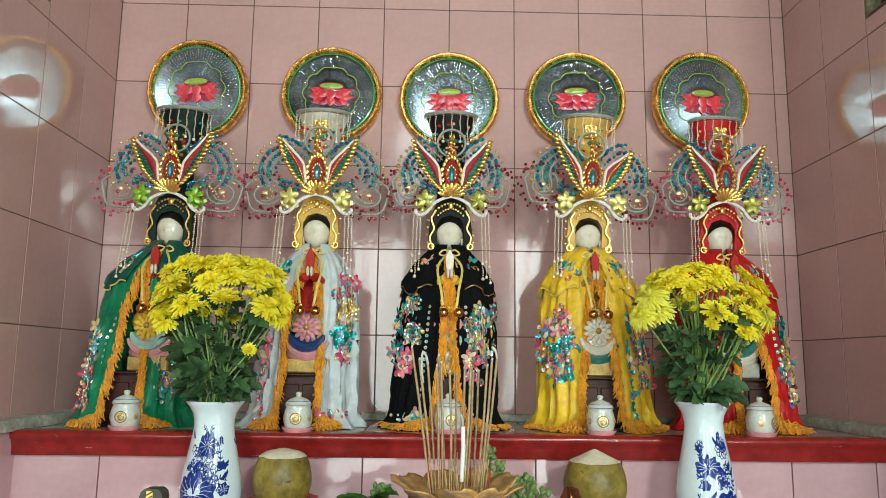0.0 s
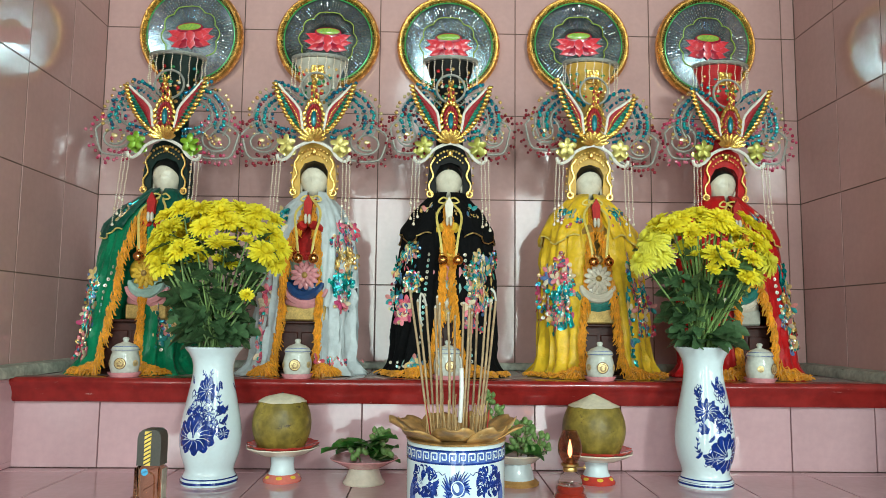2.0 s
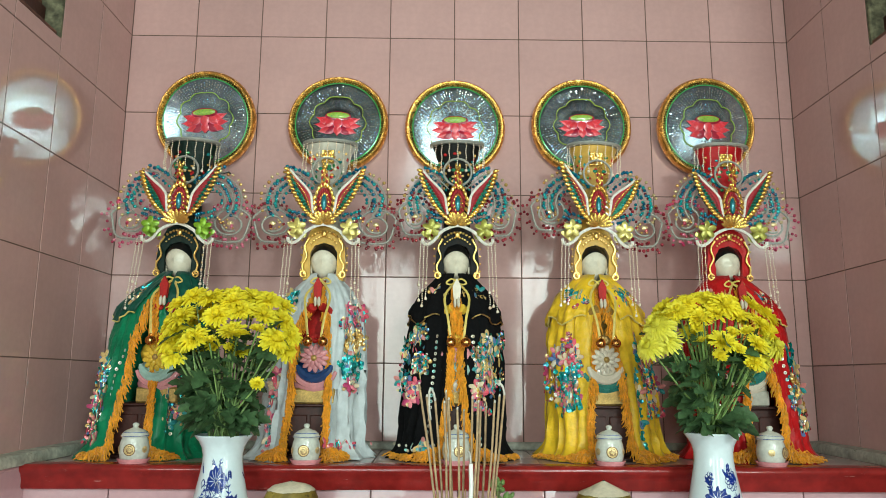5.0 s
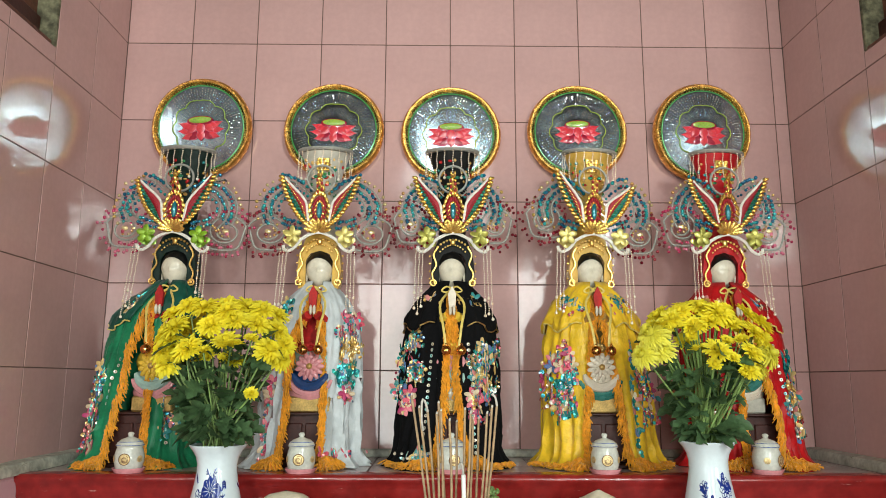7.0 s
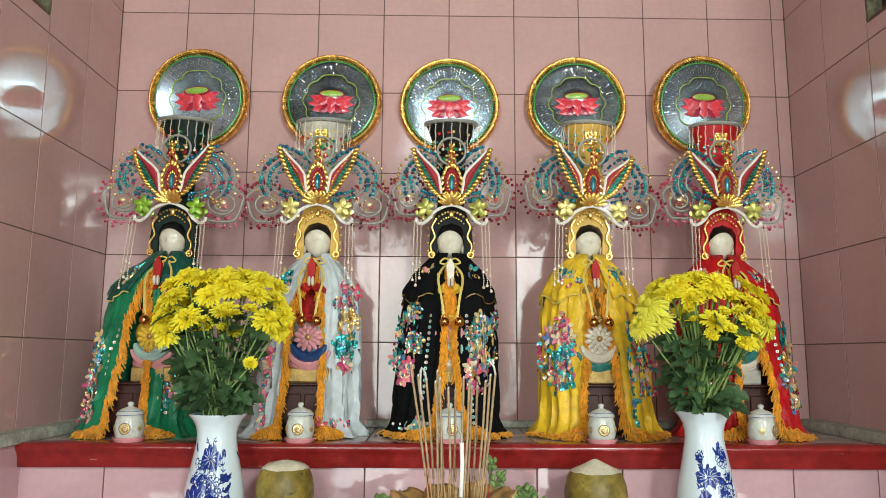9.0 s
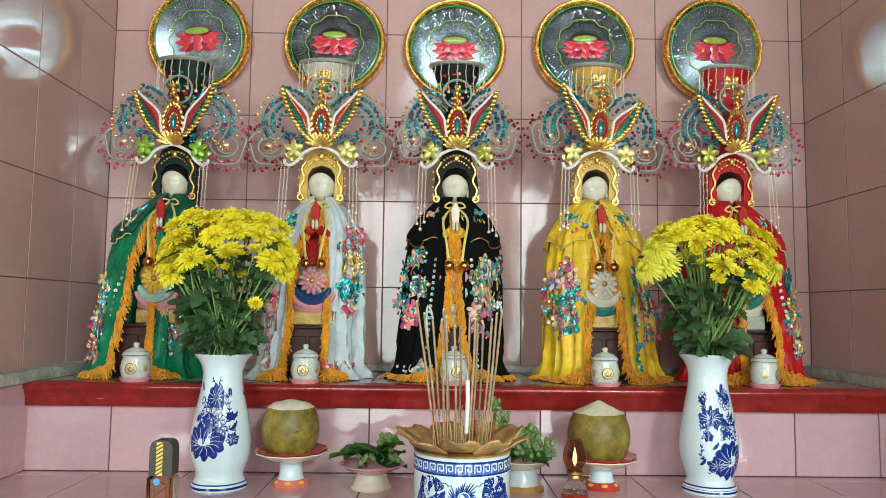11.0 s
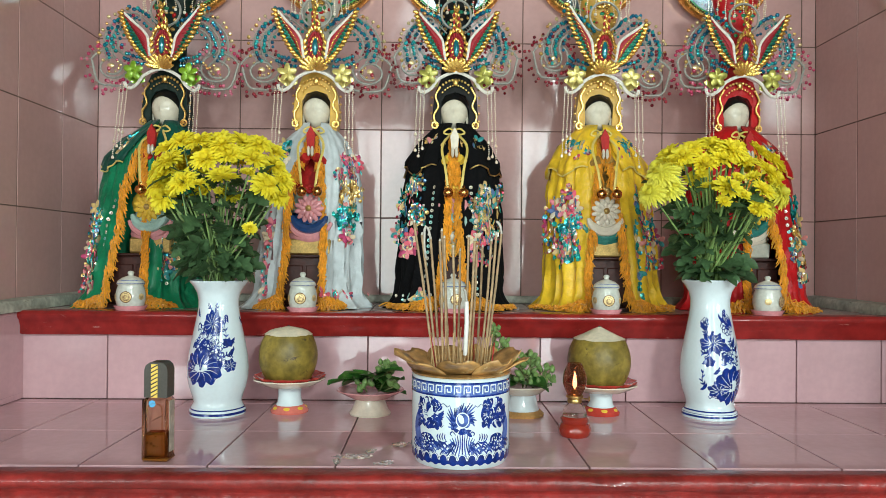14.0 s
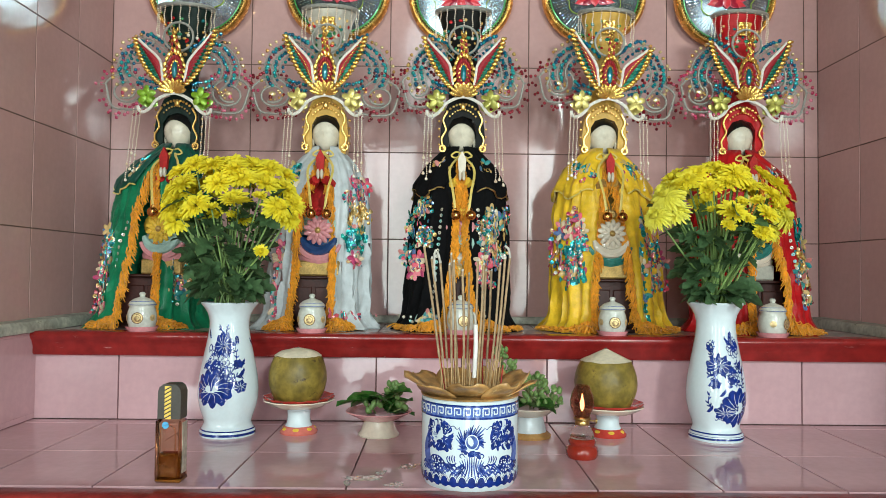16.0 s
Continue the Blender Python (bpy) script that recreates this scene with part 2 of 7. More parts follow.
M["amber"] = mat("amber_glass", (0.90, 0.66, 0.45), 0.04, var=0.05, trans=1.0, ior=1.25, rvar=0.02)
M["liquid"] = mat("amber_liquid", (0.30, 0.11, 0.02), 0.1, var=0.1, trans=0.5)
M["cap"] = mat("dark_cap_plastic", (0.055, 0.048, 0.04), 0.42, var=0.2, bump=0.0002, bscale=300)
M["yellowtape"] = mat("yellow_tape", (0.78, 0.55, 0.10), 0.4, var=0.1)
M["blacktape"] = mat("black_tape", (0.02, 0.02, 0.02), 0.4, var=0.1)
M["bluedot"] = mat("blue_sticker", (0.08, 0.38, 0.68), 0.35, var=0.1)
M["foil"] = mat("silver_label", (0.55, 0.55, 0.46), 0.3, 0.6, var=0.3, scale=40)
M["glass"] = mat("clear_glass", (0.95, 0.93, 0.90), 0.03, var=0.02, trans=0.97, ior=1.2, rvar=0.01)
M["brownglass"] = mat("smoked_glass", (0.66, 0.40, 0.30), 0.03, var=0.02, trans=0.98, ior=1.15, rvar=0.01)
M["redglass"] = mat("red_glass_oil", (0.36, 0.03, 0.015), 0.07, var=0.1, trans=0.25, coat=0.6)
M["brass"] = mat("aged_brass", (0.50, 0.33, 0.12), 0.35, 1.0, var=0.3, scale=60)
M["flame"] = mat("flame", (1.0, 0.62, 0.26), 0.5, var=0.02, emit=8)
M["film"] = mat("clear_wrap", (0.92, 0.90, 0.90), 0.12, var=0.05, trans=0.8, ior=1.3, bump=0.001, bscale=80)
M["dishblue"] = mat("dark_mirror_print", (0.30, 0.41, 0.46), 0.12, 1.0, var=0.4, scale=12, coat=1.0, rvar=0.03, wave=0.0002)
M["dash"] = mat("silver_dash", rough=0.2, metal=0.85, var=0.1, palette=[(0.80, 0.84, 0.84), (0.55, 0.74, 0.78), (0.86, 0.86, 0.78), (0.42, 0.46, 0.66)])
M["ringgreen"] = mat("green_print", (0.08, 0.40, 0.12), 0.2, 0.2, var=0.2, coat=0.6)
M["ringyellow"] = mat("yellow_green_print", (0.42, 0.55, 0.10), 0.2, 0.2, var=0.2, coat=0.6)
M["lotusred"] = mat("red_lotus_print", (0.72, 0.045, 0.06), 0.22, var=0.15, scale=40, coat=0.7)
M["lotuspink"] = mat("pink_lotus_print", (0.80, 0.13, 0.20), 0.22, var=0.15, scale=40, coat=0.7)
M["lotusdeep"] = mat("deep_red_print", (0.34, 0.01, 0.03), 0.22, var=0.15, coat=0.7)
M["seedpod"] = mat("green_seed_print", (0.30, 0.45, 0.06), 0.22, var=0.2, coat=0.7)
M["rope"] = mat("rope_gold", (0.82, 0.42, 0.10), 0.26, 0.8, var=0.25, scale=70, bump=0.0008, bscale=300)
M["fringe"] = mat("orange_silk_fringe", (0.80, 0.33, 0.012), 0.5, var=0.25, scale=50, sheen=0.3)
M["ribbon"] = mat("yellow_ribbon", (0.66, 0.50, 0.12), 0.4, var=0.15, scale=40, sheen=0.3)
M["wire"] = mat("black_wire", (0.02, 0.018, 0.016), 0.5, var=0.2)
M["satinpatch"] = mat("padded_satin", rough=0.4, var=0.2, palette=[(0.62, 0.42, 0.17), (0.70, 0.60, 0.44), (0.62, 0.22, 0.20), (0.03, 0.26, 0.26), (0.66, 0.46, 0.20), (0.10, 0.17, 0.36)], bump=0.0006, bscale=500)
M["pinkpatch"] = mat("padded_pink_satin", rough=0.4, var=0.2, palette=[(0.74, 0.11, 0.16), (0.72, 0.20, 0.24), (0.45, 0.05, 0.14), (0.70, 0.55, 0.36)], bump=0.0006, bscale=500)
SEQ = [(0.02, 0.46, 0.42), (0.01, 0.27, 0.33), (0.70, 0.46, 0.16), (0.76, 0.56, 0.30), (0.02, 0.20, 0.13), (0.72, 0.70, 0.60), (0.10, 0.20, 0.36), (0.55, 0.06, 0.10), (0.60, 0.40, 0.12), (0.03, 0.38, 0.30)]
M["sequin"] = mat("bright_sequin", rough=0.22, metal=0.55, var=0.1, palette=SEQ, coat=0.6)
M["sequinpink"] = mat("pink_sequin", rough=0.25, metal=0.3, var=0.15, palette=[(0.70, 0.10, 0.15), (0.74, 0.26, 0.26), (0.50, 0.05, 0.10), (0.02, 0.45, 0.40), (0.08, 0.16, 0.30), (0.72, 0.52, 0.26), (0.70, 0.66, 0.56)], coat=0.4)
M["sequingold"] = mat("gold_sequin", rough=0.28, metal=0.5, var=0.15, palette=[(0.72, 0.46, 0.12), (0.80, 0.62, 0.28), (0.60, 0.33, 0.08)], coat=0.4)
M["sequinpearl"] = mat("pearl_sequin", rough=0.2, metal=0.3, var=0.1, palette=[(0.74, 0.70, 0.58), (0.66, 0.58, 0.44), (0.30, 0.66, 0.62)], coat=0.6)
M["sequinteal"] = mat("teal_sequin", rough=0.2, metal=0.5, var=0.1, palette=[(0.02, 0.50, 0.42), (0.03, 0.38, 0.46), (0.01, 0.24, 0.20)], coat=0.6)


# ---- mesh helpers ----
class Geo:
    """Collects vertices and faces, each face with a material slot, for one mesh."""

    def __init__(self):
        self.v, self.f, self.m = [], [], []

    def add(self, verts, faces, mi=0, at=None):
        n = len(self.v)
        self.v += [tuple(at @ Vector(p)) if at else tuple(p) for p in verts]
        self.f += [tuple(i + n for i in f) for f in faces]
        self.m += [mi] * len(faces)
        return self

    def box(self, c, s, b=0.002, mi=0, at=None):
        hx, hy, hz = (k / 2 for k in s)
        b = min(b, hx * 0.9, hy * 0.9, hz * 0.9)
        verts, idx = [], {}
        for sx in (-1, 1):
            for sy in (-1, 1):
                for sz in (-1, 1):
                    for a in range(3):
                        idx[sx, sy, sz, a] = len(verts)
                        d = [hx - b, hy - b, hz - b]
                        d[a] += b
                        verts.append((c[0] + sx * d[0], c[1] + sy * d[1], c[2] + sz * d[2]))
        faces = []
        for a in range(3):
            o1, o2 = [k for k in range(3) if k != a]
            for s1 in (-1, 1):
                def key(p, q, w):
                    k = [0, 0, 0]
                    k[a], k[o1], k[o2] = s1, p, q
                    return idx[k[0], k[1], k[2], w]
                faces.append((key(-1, -1, a), key(1, -1, a), key(1, 1, a), key(-1, 1, a)))
            for p in (-1, 1):
                for q in (-1, 1):
                    def edge(along, w):
                        k = [0, 0, 0]
                        k[a], k[o1], k[o2] = along, p, q
                        return idx[k[0], k[1], k[2], w]
                    faces.append((edge(-1, o1), edge(1, o1), edge(1, o2), edge(-1, o2)))
        for sx in (-1, 1):
            for sy in (-1, 1):
                for sz in (-1, 1):
                    faces.append(tuple(idx[sx, sy, sz, a] for a in range(3)))
        return self.add(verts, faces, mi, at)

    def lathe(self, prof, seg=32, mi=0, at=None, lobes=0, depth=0.0, closed=True):
        verts, faces = [], []
        for r, z in prof:
            for i in range(seg):
                a = 2 * math.pi * i / seg
                k = r * (1 + depth * math.cos(lobes * a)) if lobes else r
                verts.append((k * math.cos(a), k * math.sin(a), z))
        for j in range(len(prof) - 1):
            for i in range(seg):
                k = (i + 1) % seg
                faces.append((j * seg + i, j * seg + k, (j + 1) * seg + k, (j + 1) * seg + i))
        if closed:
            faces.append(tuple(range(seg))[::-1])
            faces.append(tuple((len(prof) - 1) * seg + i for i in range(seg)))
        return self.add(verts, faces, mi, at)

    def tube(self, pts, r, seg=6, mi=0, at=None, flat=1.0):
        pts = [Vector(p) for p in pts]
        n = len(pts)
        rs = r if isinstance(r, (list, tuple)) else [r] * n
        verts, faces = [], []
        up = Vector((0, 1, 0))
        for i, p in enumerate(pts):
            t = (pts[min(i + 1, n - 1)] - pts[max(i - 1, 0)])
            t = t.normalized() if t.length > 1e-9 else Vector((0, 0, 1))
            u = t.cross(up)
            if u.length < 0.05:
                u = t.cross(Vector((1, 0, 0)))
            u.normalize()
            w = u.cross(t).normalized()
            for k in range(seg):
                a = 2 * math.pi * k / seg
                verts.append(p + rs[i] * (math.cos(a) * u + flat * math.sin(a) * w))
        for i in range(n - 1):
            for k in range(seg):
                q = (k + 1) % seg
                faces.append((i * seg + k, i * seg + q, (i + 1) * seg + q, (i + 1) * seg + k))
        faces.append(tuple(range(seg))[::-1])
        faces.append(tuple((n - 1) * seg + k for k in range(seg)))
        return self.add(verts, faces, mi, at)

    def ball(self, c, r, u=8, w=5, mi=0, at=None):
        rx, ry, rz = r if isinstance(r, (list, tuple)) else (r, r, r)
        verts = [(c[0], c[1], c[2] - rz)]
        for j in range(1, w):
            b = -math.pi / 2 + math.pi * j / w
            for i in range(u):
                a = 2 * math.pi * i / u
                verts.append((c[0] + rx * math.cos(b) * math.cos(a), c[1] + ry * math.cos(b) * math.sin(a), c[2] + rz * math.sin(b)))
        verts.append((c[0], c[1], c[2] + rz))
        faces = []
        for i in range(u):
            k = (i + 1) % u
            faces.append((0, 1 + k, 1 + i))
            for j in range(w - 2):
                a = 1 + j * u
                faces.append((a + i, a + k, a + u + k, a + u + i))
            a = 1 + (w - 2) * u
            faces.append((a + i, a + k, len(verts) - 1))
        return self.add(verts, faces, mi, at)

    def slab(self, outline, thick, mi=0, at=None, y=0.0):
        """A flat plate from an outline in x and z, thick along y."""
        n = len(outline)
        verts = [(x, y - thick / 2, z) for x, z in outline] + [(x, y + thick / 2, z) for x, z in outline]
        faces = [tuple(range(n)), tuple(range(2 * n - 1, n - 1, -1))]
        faces += [(i, (i + 1) % n, n + (i + 1) % n, n + i) for i in range(n)]
        return self.add(verts, faces, mi, at)

    def sheet(self, rows, mi=0, at=None):
        """A grid of points, row by row."""
        n, k = len(rows), len(rows[0])
        faces = [(j * k + i, j * k + i + 1, (j + 1) * k + i + 1, (j + 1) * k + i) for j in range(n - 1) for i in range(k - 1)]
        return self.add([p for row in rows for p in row], faces, mi, at)

    def mesh(self, name, mats, smooth=True, angle=40, normals=True):
        me = bpy.data.meshes.new(name)
        me.from_pydata(self.v, [], self.f)
        for m in mats:
            me.materials.append(m)
        me.polygons.foreach_set("material_index", self.m)
        if normals:
            bm = bmesh.new()
            bm.from_mesh(me)
            bmesh.ops.recalc_face_normals(bm, faces=bm.faces)
            bm.to_mesh(me)
            bm.free()
        if smooth:
            me.polygons.foreach_set("use_smooth", [True] * len(me.polygons))
            me.set_sharp_from_angle(angle=radians(angle))
        me.update()
        return me


def part(name, geo, mats, parent=None, label="", kind="", smooth=True, angle=40, normals=True):
    """Links a Geo as one mesh object, under a thing or a part."""
    mats = mats if isinstance(mats, (list, tuple)) else [mats]
    ob = new(name, geo.mesh(name, mats, smooth, angle, normals) if isinstance(geo, Geo) else geo)
    if parent:
        ob.parent = parent
    return tagged(ob, label, kind=kind)


def thing(name, label, category, m=None, group=""):
    ob = new(name)
    ob.empty_display_size = 0.05
    if m:
        ob.matrix_world = m
    return tagged(ob, label, category, group)


def solid(name, geo, mats, label="", category="", kind="structure", **k):
    ob = part(name, geo, mats, **k)
    return tagged(ob, label, category, kind=kind)


def lerp(table, x):
    xs, ys = zip(*table)
    return float(np.interp(x, xs, ys))


def arc(cx, cz, r, a0, a1, n, y=0.0, rz=None):
    return [(cx + r * math.cos(radians(a0 + (a1 - a0) * i / (n - 1))), y, cz + (rz or r) * math.sin(radians(a0 + (a1 - a0) * i / (n - 1)))) for i in range(n)]


def spline(pts, n):
    """A smooth line of n points through the given ones."""
    p = [Vector(q) for q in pts]
    p = [2 * p[0] - p[1]] + p + [2 * p[-1] - p[-2]]
    out, k = [], len(pts) - 1
    for i in range(n):
        s = min(i * k / (n - 1), k - 1e-6)
        j, t = int(s), s - int(s)
        a, b, c, d = p[j], p[j + 1], p[j + 2], p[j + 3]
        out.append(0.5 * (2 * b + (c - a) * t + (2 * a - 5 * b + 4 * c - d) * t * t + (3 * b - a - 3 * c + d) * t ** 3))
    return out


# ---- structure ----
XL, XR, TABLE, SHELF, ROW0 = -1.0, 1.04, 0.8895, 1.087, 1.075
RISER, FRONT = -0.41, -0.93

g = Geo().box((0.02, 0.0512, 2.1), (2.3, 0.1, 4.2), 0.002)
wall_back = solid("wall_back", g, M["grout"], "pink glazed tile wall behind the altar statues", "wall")


def side_wall(name, x, sgn, y0):
    cx = x + sgn * 0.0512
    g = Geo()
    g.box((cx, -0.65, 1.06), (0.1, 1.3, 2.12), 0.002)
    g.box((cx, y0 / 2, 3.16), (0.1, -y0, 2.08), 0.002)
    g.box((cx, -0.65, 3.55), (0.1, 1.3, 1.3), 0.002)
    g.box((cx, -1.25, 2.51), (0.1, 0.1, 0.78), 0.002)
    return solid(name, g, M["grout"], "pink glazed tile side wall with a high opening", "wall")


wall_left = side_wall("wall_left", XL, -1, -0.392)
wall_right = side_wall("wall_right", XR, 1, -0.405)

# side openings: mossy stone jambs and dark wooden shutters behind them
for n, (x, s, y0) in enumerate(((XL, -1, -0.392), (XR, 1, -0.405))):
    w = thing(f"window_{n + 1}", "high side opening with mossy stone edge and dark shutter", "window")
    w["kind"] = "structure"
    part("stone_jamb", Geo().box((x + s * 0.05, y0 - 0.008, 2.51), (0.1, 0.016, 0.78), 0.004), M["moss"], w, "mossy stone jamb")
    part("window_sill", Geo().box((x + s * 0.052, -0.805, 2.125), (0.1, 0.78, 0.012), 0.003), M["brownwood"], w)
    for k in range(5):
        part("shutter_board", Geo().box((x + s * 0.060, y0 - 0.0165 - 0.081 - 0.163 * k, 2.52), (0.02, 0.162, 0.77), 0.003), M["brownwood"], w)
    part("shutter_rail", Geo().box((x + s * 0.042, -0.805, 2.165), (0.015, 0.78, 0.06), 0.004), M["darkwood"], w)

g = Geo()
for x in (-2.05, 2.09):
    g.box((x, -1.35, 2.1), (1.9, 0.1, 4.2), 0.002)
# unseen lintel, added to keep light off the top of the back wall
g.box((0.02, -1.35, 3.42), (2.24, 0.1, 1.56), 0.002)
solid("wall_inner", g, M["plaster"], "dull cream plaster wall beside the alcove, with an added unseen lintel", "wall")
for name, x in (("wall_west", -3.05), ("wall_east", 3.09)):
    solid(name, Geo().box((x, -2.95, 2.1), (0.1, 3.3, 4.2), 0.002), M["plaster"], "dull cream plaster room wall", "wall")
g = Geo()
for x0, x1, z0, z1 in ((-3.1, -2.7, 0, 4.2), (-2.7, -1.9, 0, 0.8), (-2.7, -1.9, 1.7, 3.16), (-1.9, -1.14, 0, 3.16), (-1.14, -0.86, 0, 2.36), (-1.14, -0.86, 2.88, 3.16), (-0.86, -0.8, 0, 3.16),
                       (-0.8, -0.36, 2.4, 3.16), (0.46, 1.09, 2.4, 3.16), (-0.36, 0.46, 2.4, 2.52), (1.09, 1.12, 2.4, 3.16), (1.12, 1.52, 0, 2.45), (1.12, 1.52, 2.87, 3.16), (1.52, 1.9, 0, 3.16),
                       (1.9, 2.7, 0, 0.8), (1.9, 2.7, 1.7, 3.16), (2.7, 3.14, 0, 4.2), (-2.7, -0.36, 3.16, 4.2), (0.46, 2.7, 3.16, 4.2), (-0.36, 0.46, 3.52, 4.2)):
    g.box(((x0 + x1) / 2, -4.65, (z0 + z1) / 2), (x1 - x0, 0.1, z1 - z0), 0.001)
solid("wall_front", g, M["gloom"], "dark unseen front wall with open doorway and added side openings", "wall")
solid("door_1", Geo().box((0.22, -4.66, 1.19), (0.94, 0.05, 2.38), 0.004), M["brownwood"], "dark wooden door leaf", "door")
solid("floor", Geo().box((0.02, -2.35, -0.05), (6.3, 4.8, 0.1), 0.002), M["floor"], "dull grey tiled floor", "floor")
solid("ceiling", Geo().box((0.02, -2.35, 4.25), (6.3, 4.8, 0.1), 0.002), M["gloom"], "dark unseen plaster ceiling", "ceiling")
solid("ground", Geo().box((0, -30, -0.2), (90, 50, 0.1), 0.002), M["floor"], "paved yard outside", "ground")

# altar table and shelf blocks under the tiles
altar = solid("altar_table", Geo().box((0.02, -0.465, 0.4418), (2.03, 0.92, 0.8836), 0.002), M["grout_pale"], "rosy tiled altar table of masonry", "altar")
shelf = solid("altar_shelf", Geo().box((0.02, -0.203, 0.98), (2.03, 0.40, 0.205), 0.002), M["grout_pale"], "tiled upper altar shelf with red rim", "altar")


def rim(name, x0, x1, y, top, prof, label, paint):
    """A run of moulding: the profile goes forward (-y) and down from the top edge."""
    n = 40
    rows = []
    for i in range(n + 1):
        x = x0 + (x1 - x0) * i / n
        rows.append([(x, y - d + 0.0007 * noise.noise((x * 9, k * 3.1, top)), top - h + 0.0007 * noise.noise((x * 7, k * 2.3, 5 + top))) for k, (d, h) in enumerate(prof)])
    g = Geo().sheet(rows)
    k = len(prof)
    g.f += [tuple(range(k)), tuple(range(n * k, n * k + k))]
    g.m += [0, 0]
    return solid(name, g, M[paint], label, "moulding", angle=50)


rim("trim_shelf", -0.972, 1.03, -0.38, 1.0905,
    [(0, 0.02), (0, 0.0), (0.050, 0.0), (0.057, 0.003), (0.060, 0.009), (0.058, 0.016), (0.052, 0.021), (0.050, 0.026), (0.046, 0.034), (0.046, 0.049), (0.043, 0.054), (0.0, 0.054)],
    "glossy dark red painted shelf moulding", "red")
rim("trim_table", -0.985, 1.03, -0.917, 0.8910,
    [(0, 0.02), (0.02, 0.001), (0.055, 0.0), (0.063, 0.004), (0.066, 0.012), (0.062, 0.020), (0.052, 0.024), (0.050, 0.030), (0.056, 0.036), (0.057, 0.044), (0.050, 0.050), (0.03, 0.052)],
    "worn red painted table edge moulding", "redworn")

# low side strips of cement where the shelf meets the side walls
for name, x, w in (("trim_left", -0.983, 0.036), ("trim_right", 1.022, 0.036)):
    rows = []
    for i in range(31):
        y = -0.002 - 1.2 * i / 30
        e = 0.003 * noise.noise((y * 12, x, 1))
        s = 1 if x < 0 else -1
        rows.append([(x - s * w / 2, y, 1.088), (x - s * w / 2, y, 1.116 + e), (x + s * (w * 0.35 + e), y, 1.113 + e), (x + s * w / 2, y, 1.104 + e), (x + s * w / 2, y, 1.088)])
    solid(name, Geo().sheet(rows), M["cement"], "worn grey cement strip along the wall", "trim")
solid("trim_back", Geo().box((0.02, -0.012, 1.097), (1.98, 0.024, 0.022), 0.004), M["cement"], "worn grey cement strip along the wall", "trim")
solid("wall_low_left", Geo().box((-0.988, -0.75, 0.9885), (0.03, 0.70, 0.198), 0.002), M["tile_low"], "rosy tiled low side wall", "wall")


# ---- plates ----
def make_plate():
    t = thing("round_plate", "round dark blue metallic plate with red lotus, rope-gold rim", "plate", group="plates on the wall")
    g = Geo()
    g.lathe([(0.0005, 0.005), (0.10, 0.0042), (0.130, 0.0032), (0.136, -0.010), (0.136, -0.016), (0.0005, -0.010)], 72, closed=False)
    part("dish", g, M["dishblue"], t)
    g = Geo().lathe([(0.1345, -0.008), (0.1365, 0.005), (0.1400, 0.0095), (0.1440, 0.0098), (0.1480, 0.006), (0.1510, -0.003), (0.1490, -0.018), (0.137, -0.018), (0.1345, -0.008)], 96, closed=False)
    part("rim", g, M["rope"], t, "rounded orange-gold rim")
    g = Geo()
    for i in range(120):
        a = 2 * math.pi * i / 120
        at = Matrix.Rotation(a, 4, "Z") @ Matrix.Translation((0.1378, 0, 0.0078)) @ Matrix.Rotation(0.7, 4, "Z")
        g.ball((0, 0, 0), (0.0034, 0.0015, 0.0016), 6, 4, at=at)
    part("rope", g, M["gold"], t, "fine twisted gold rope", kind="stuff")
    g = Geo().lathe([(0.1255, 0.0034), (0.1268, 0.0050), (0.1285, 0.0046), (0.1295, 0.0030)], 96, closed=False)
    part("ring", g, M["ringgreen"], t, "green printed ring")
    g = Geo()
    for i in range(90):
        a = 2 * math.pi * i / 90
        g.ball((0.1318 * math.cos(a), 0.1318 * math.sin(a), 0.0034), (0.0017, 0.0017, 0.0010), 6, 4)
    part("dot_ring", g, M["ringyellow"], t, "ring of small yellow dots", kind="stuff")

    def scallop(a):
        q = (a / (2 * math.pi) * 10 + 0.5) % 1.0
        return 0.076 + 0.009 * (1 - (2 * abs(q - 0.5)) ** 1.6) + 0.006 * max(0.0, 1 - abs(a - math.pi / 2) / 0.22)

    g = Geo()
    rnd = random.Random(3)
    for i in range(84):
        a = 2 * math.pi * i / 84
        r = scallop(a) + 0.004 + 0.004 * (i % 2)
        j = 0
        while r < 0.121:
            ln = 0.0052 * rnd.uniform(0.8, 1.15)
            z = lerp([(0, 0.005), (0.10, 0.0042), (0.130, 0.0032)], r) + 0.0006
            at = Matrix.Rotation(a + rnd.uniform(-0.006, 0.006), 4, "Z") @ Matrix.Translation((r, 0, z)) @ Matrix.Rotation(rnd.uniform(-0.2, 0.2), 4, "Y")
            g.box((0, 0, 0), (ln, 0.0016 + 0.0016 * (r - 0.07) / 0.05, 0.0006), 0.0002, at=at)
            r += 0.0078
    for i in range(96):
        a = 2 * math.pi * i / 96
        r0, r1 = 0.040 + 0.012 * abs(math.cos(a)) + 0.004 * (i % 3), scallop(a) - 0.005 - 0.006 * rnd.random()
        if r1 - r0 > 0.004:
            at = Matrix.Rotation(a, 4, "Z") @ Matrix.Translation(((r0 + r1) / 2, 0, 0.0054))
            g.box((0, 0, 0), (r1 - r0, 0.0011, 0.0006), 0.0002, at=at)
    part("dash_print", g, M["dash"], t, "silver radiating dashes", kind="stuff", smooth=False, normals=False)
    pts = [(scallop(2 * math.pi * i / 240) * math.cos(2 * math.pi * i / 240), scallop(2 * math.pi * i / 240) * math.sin(2 * math.pi * i / 240), 0.0062) for i in range(241)]
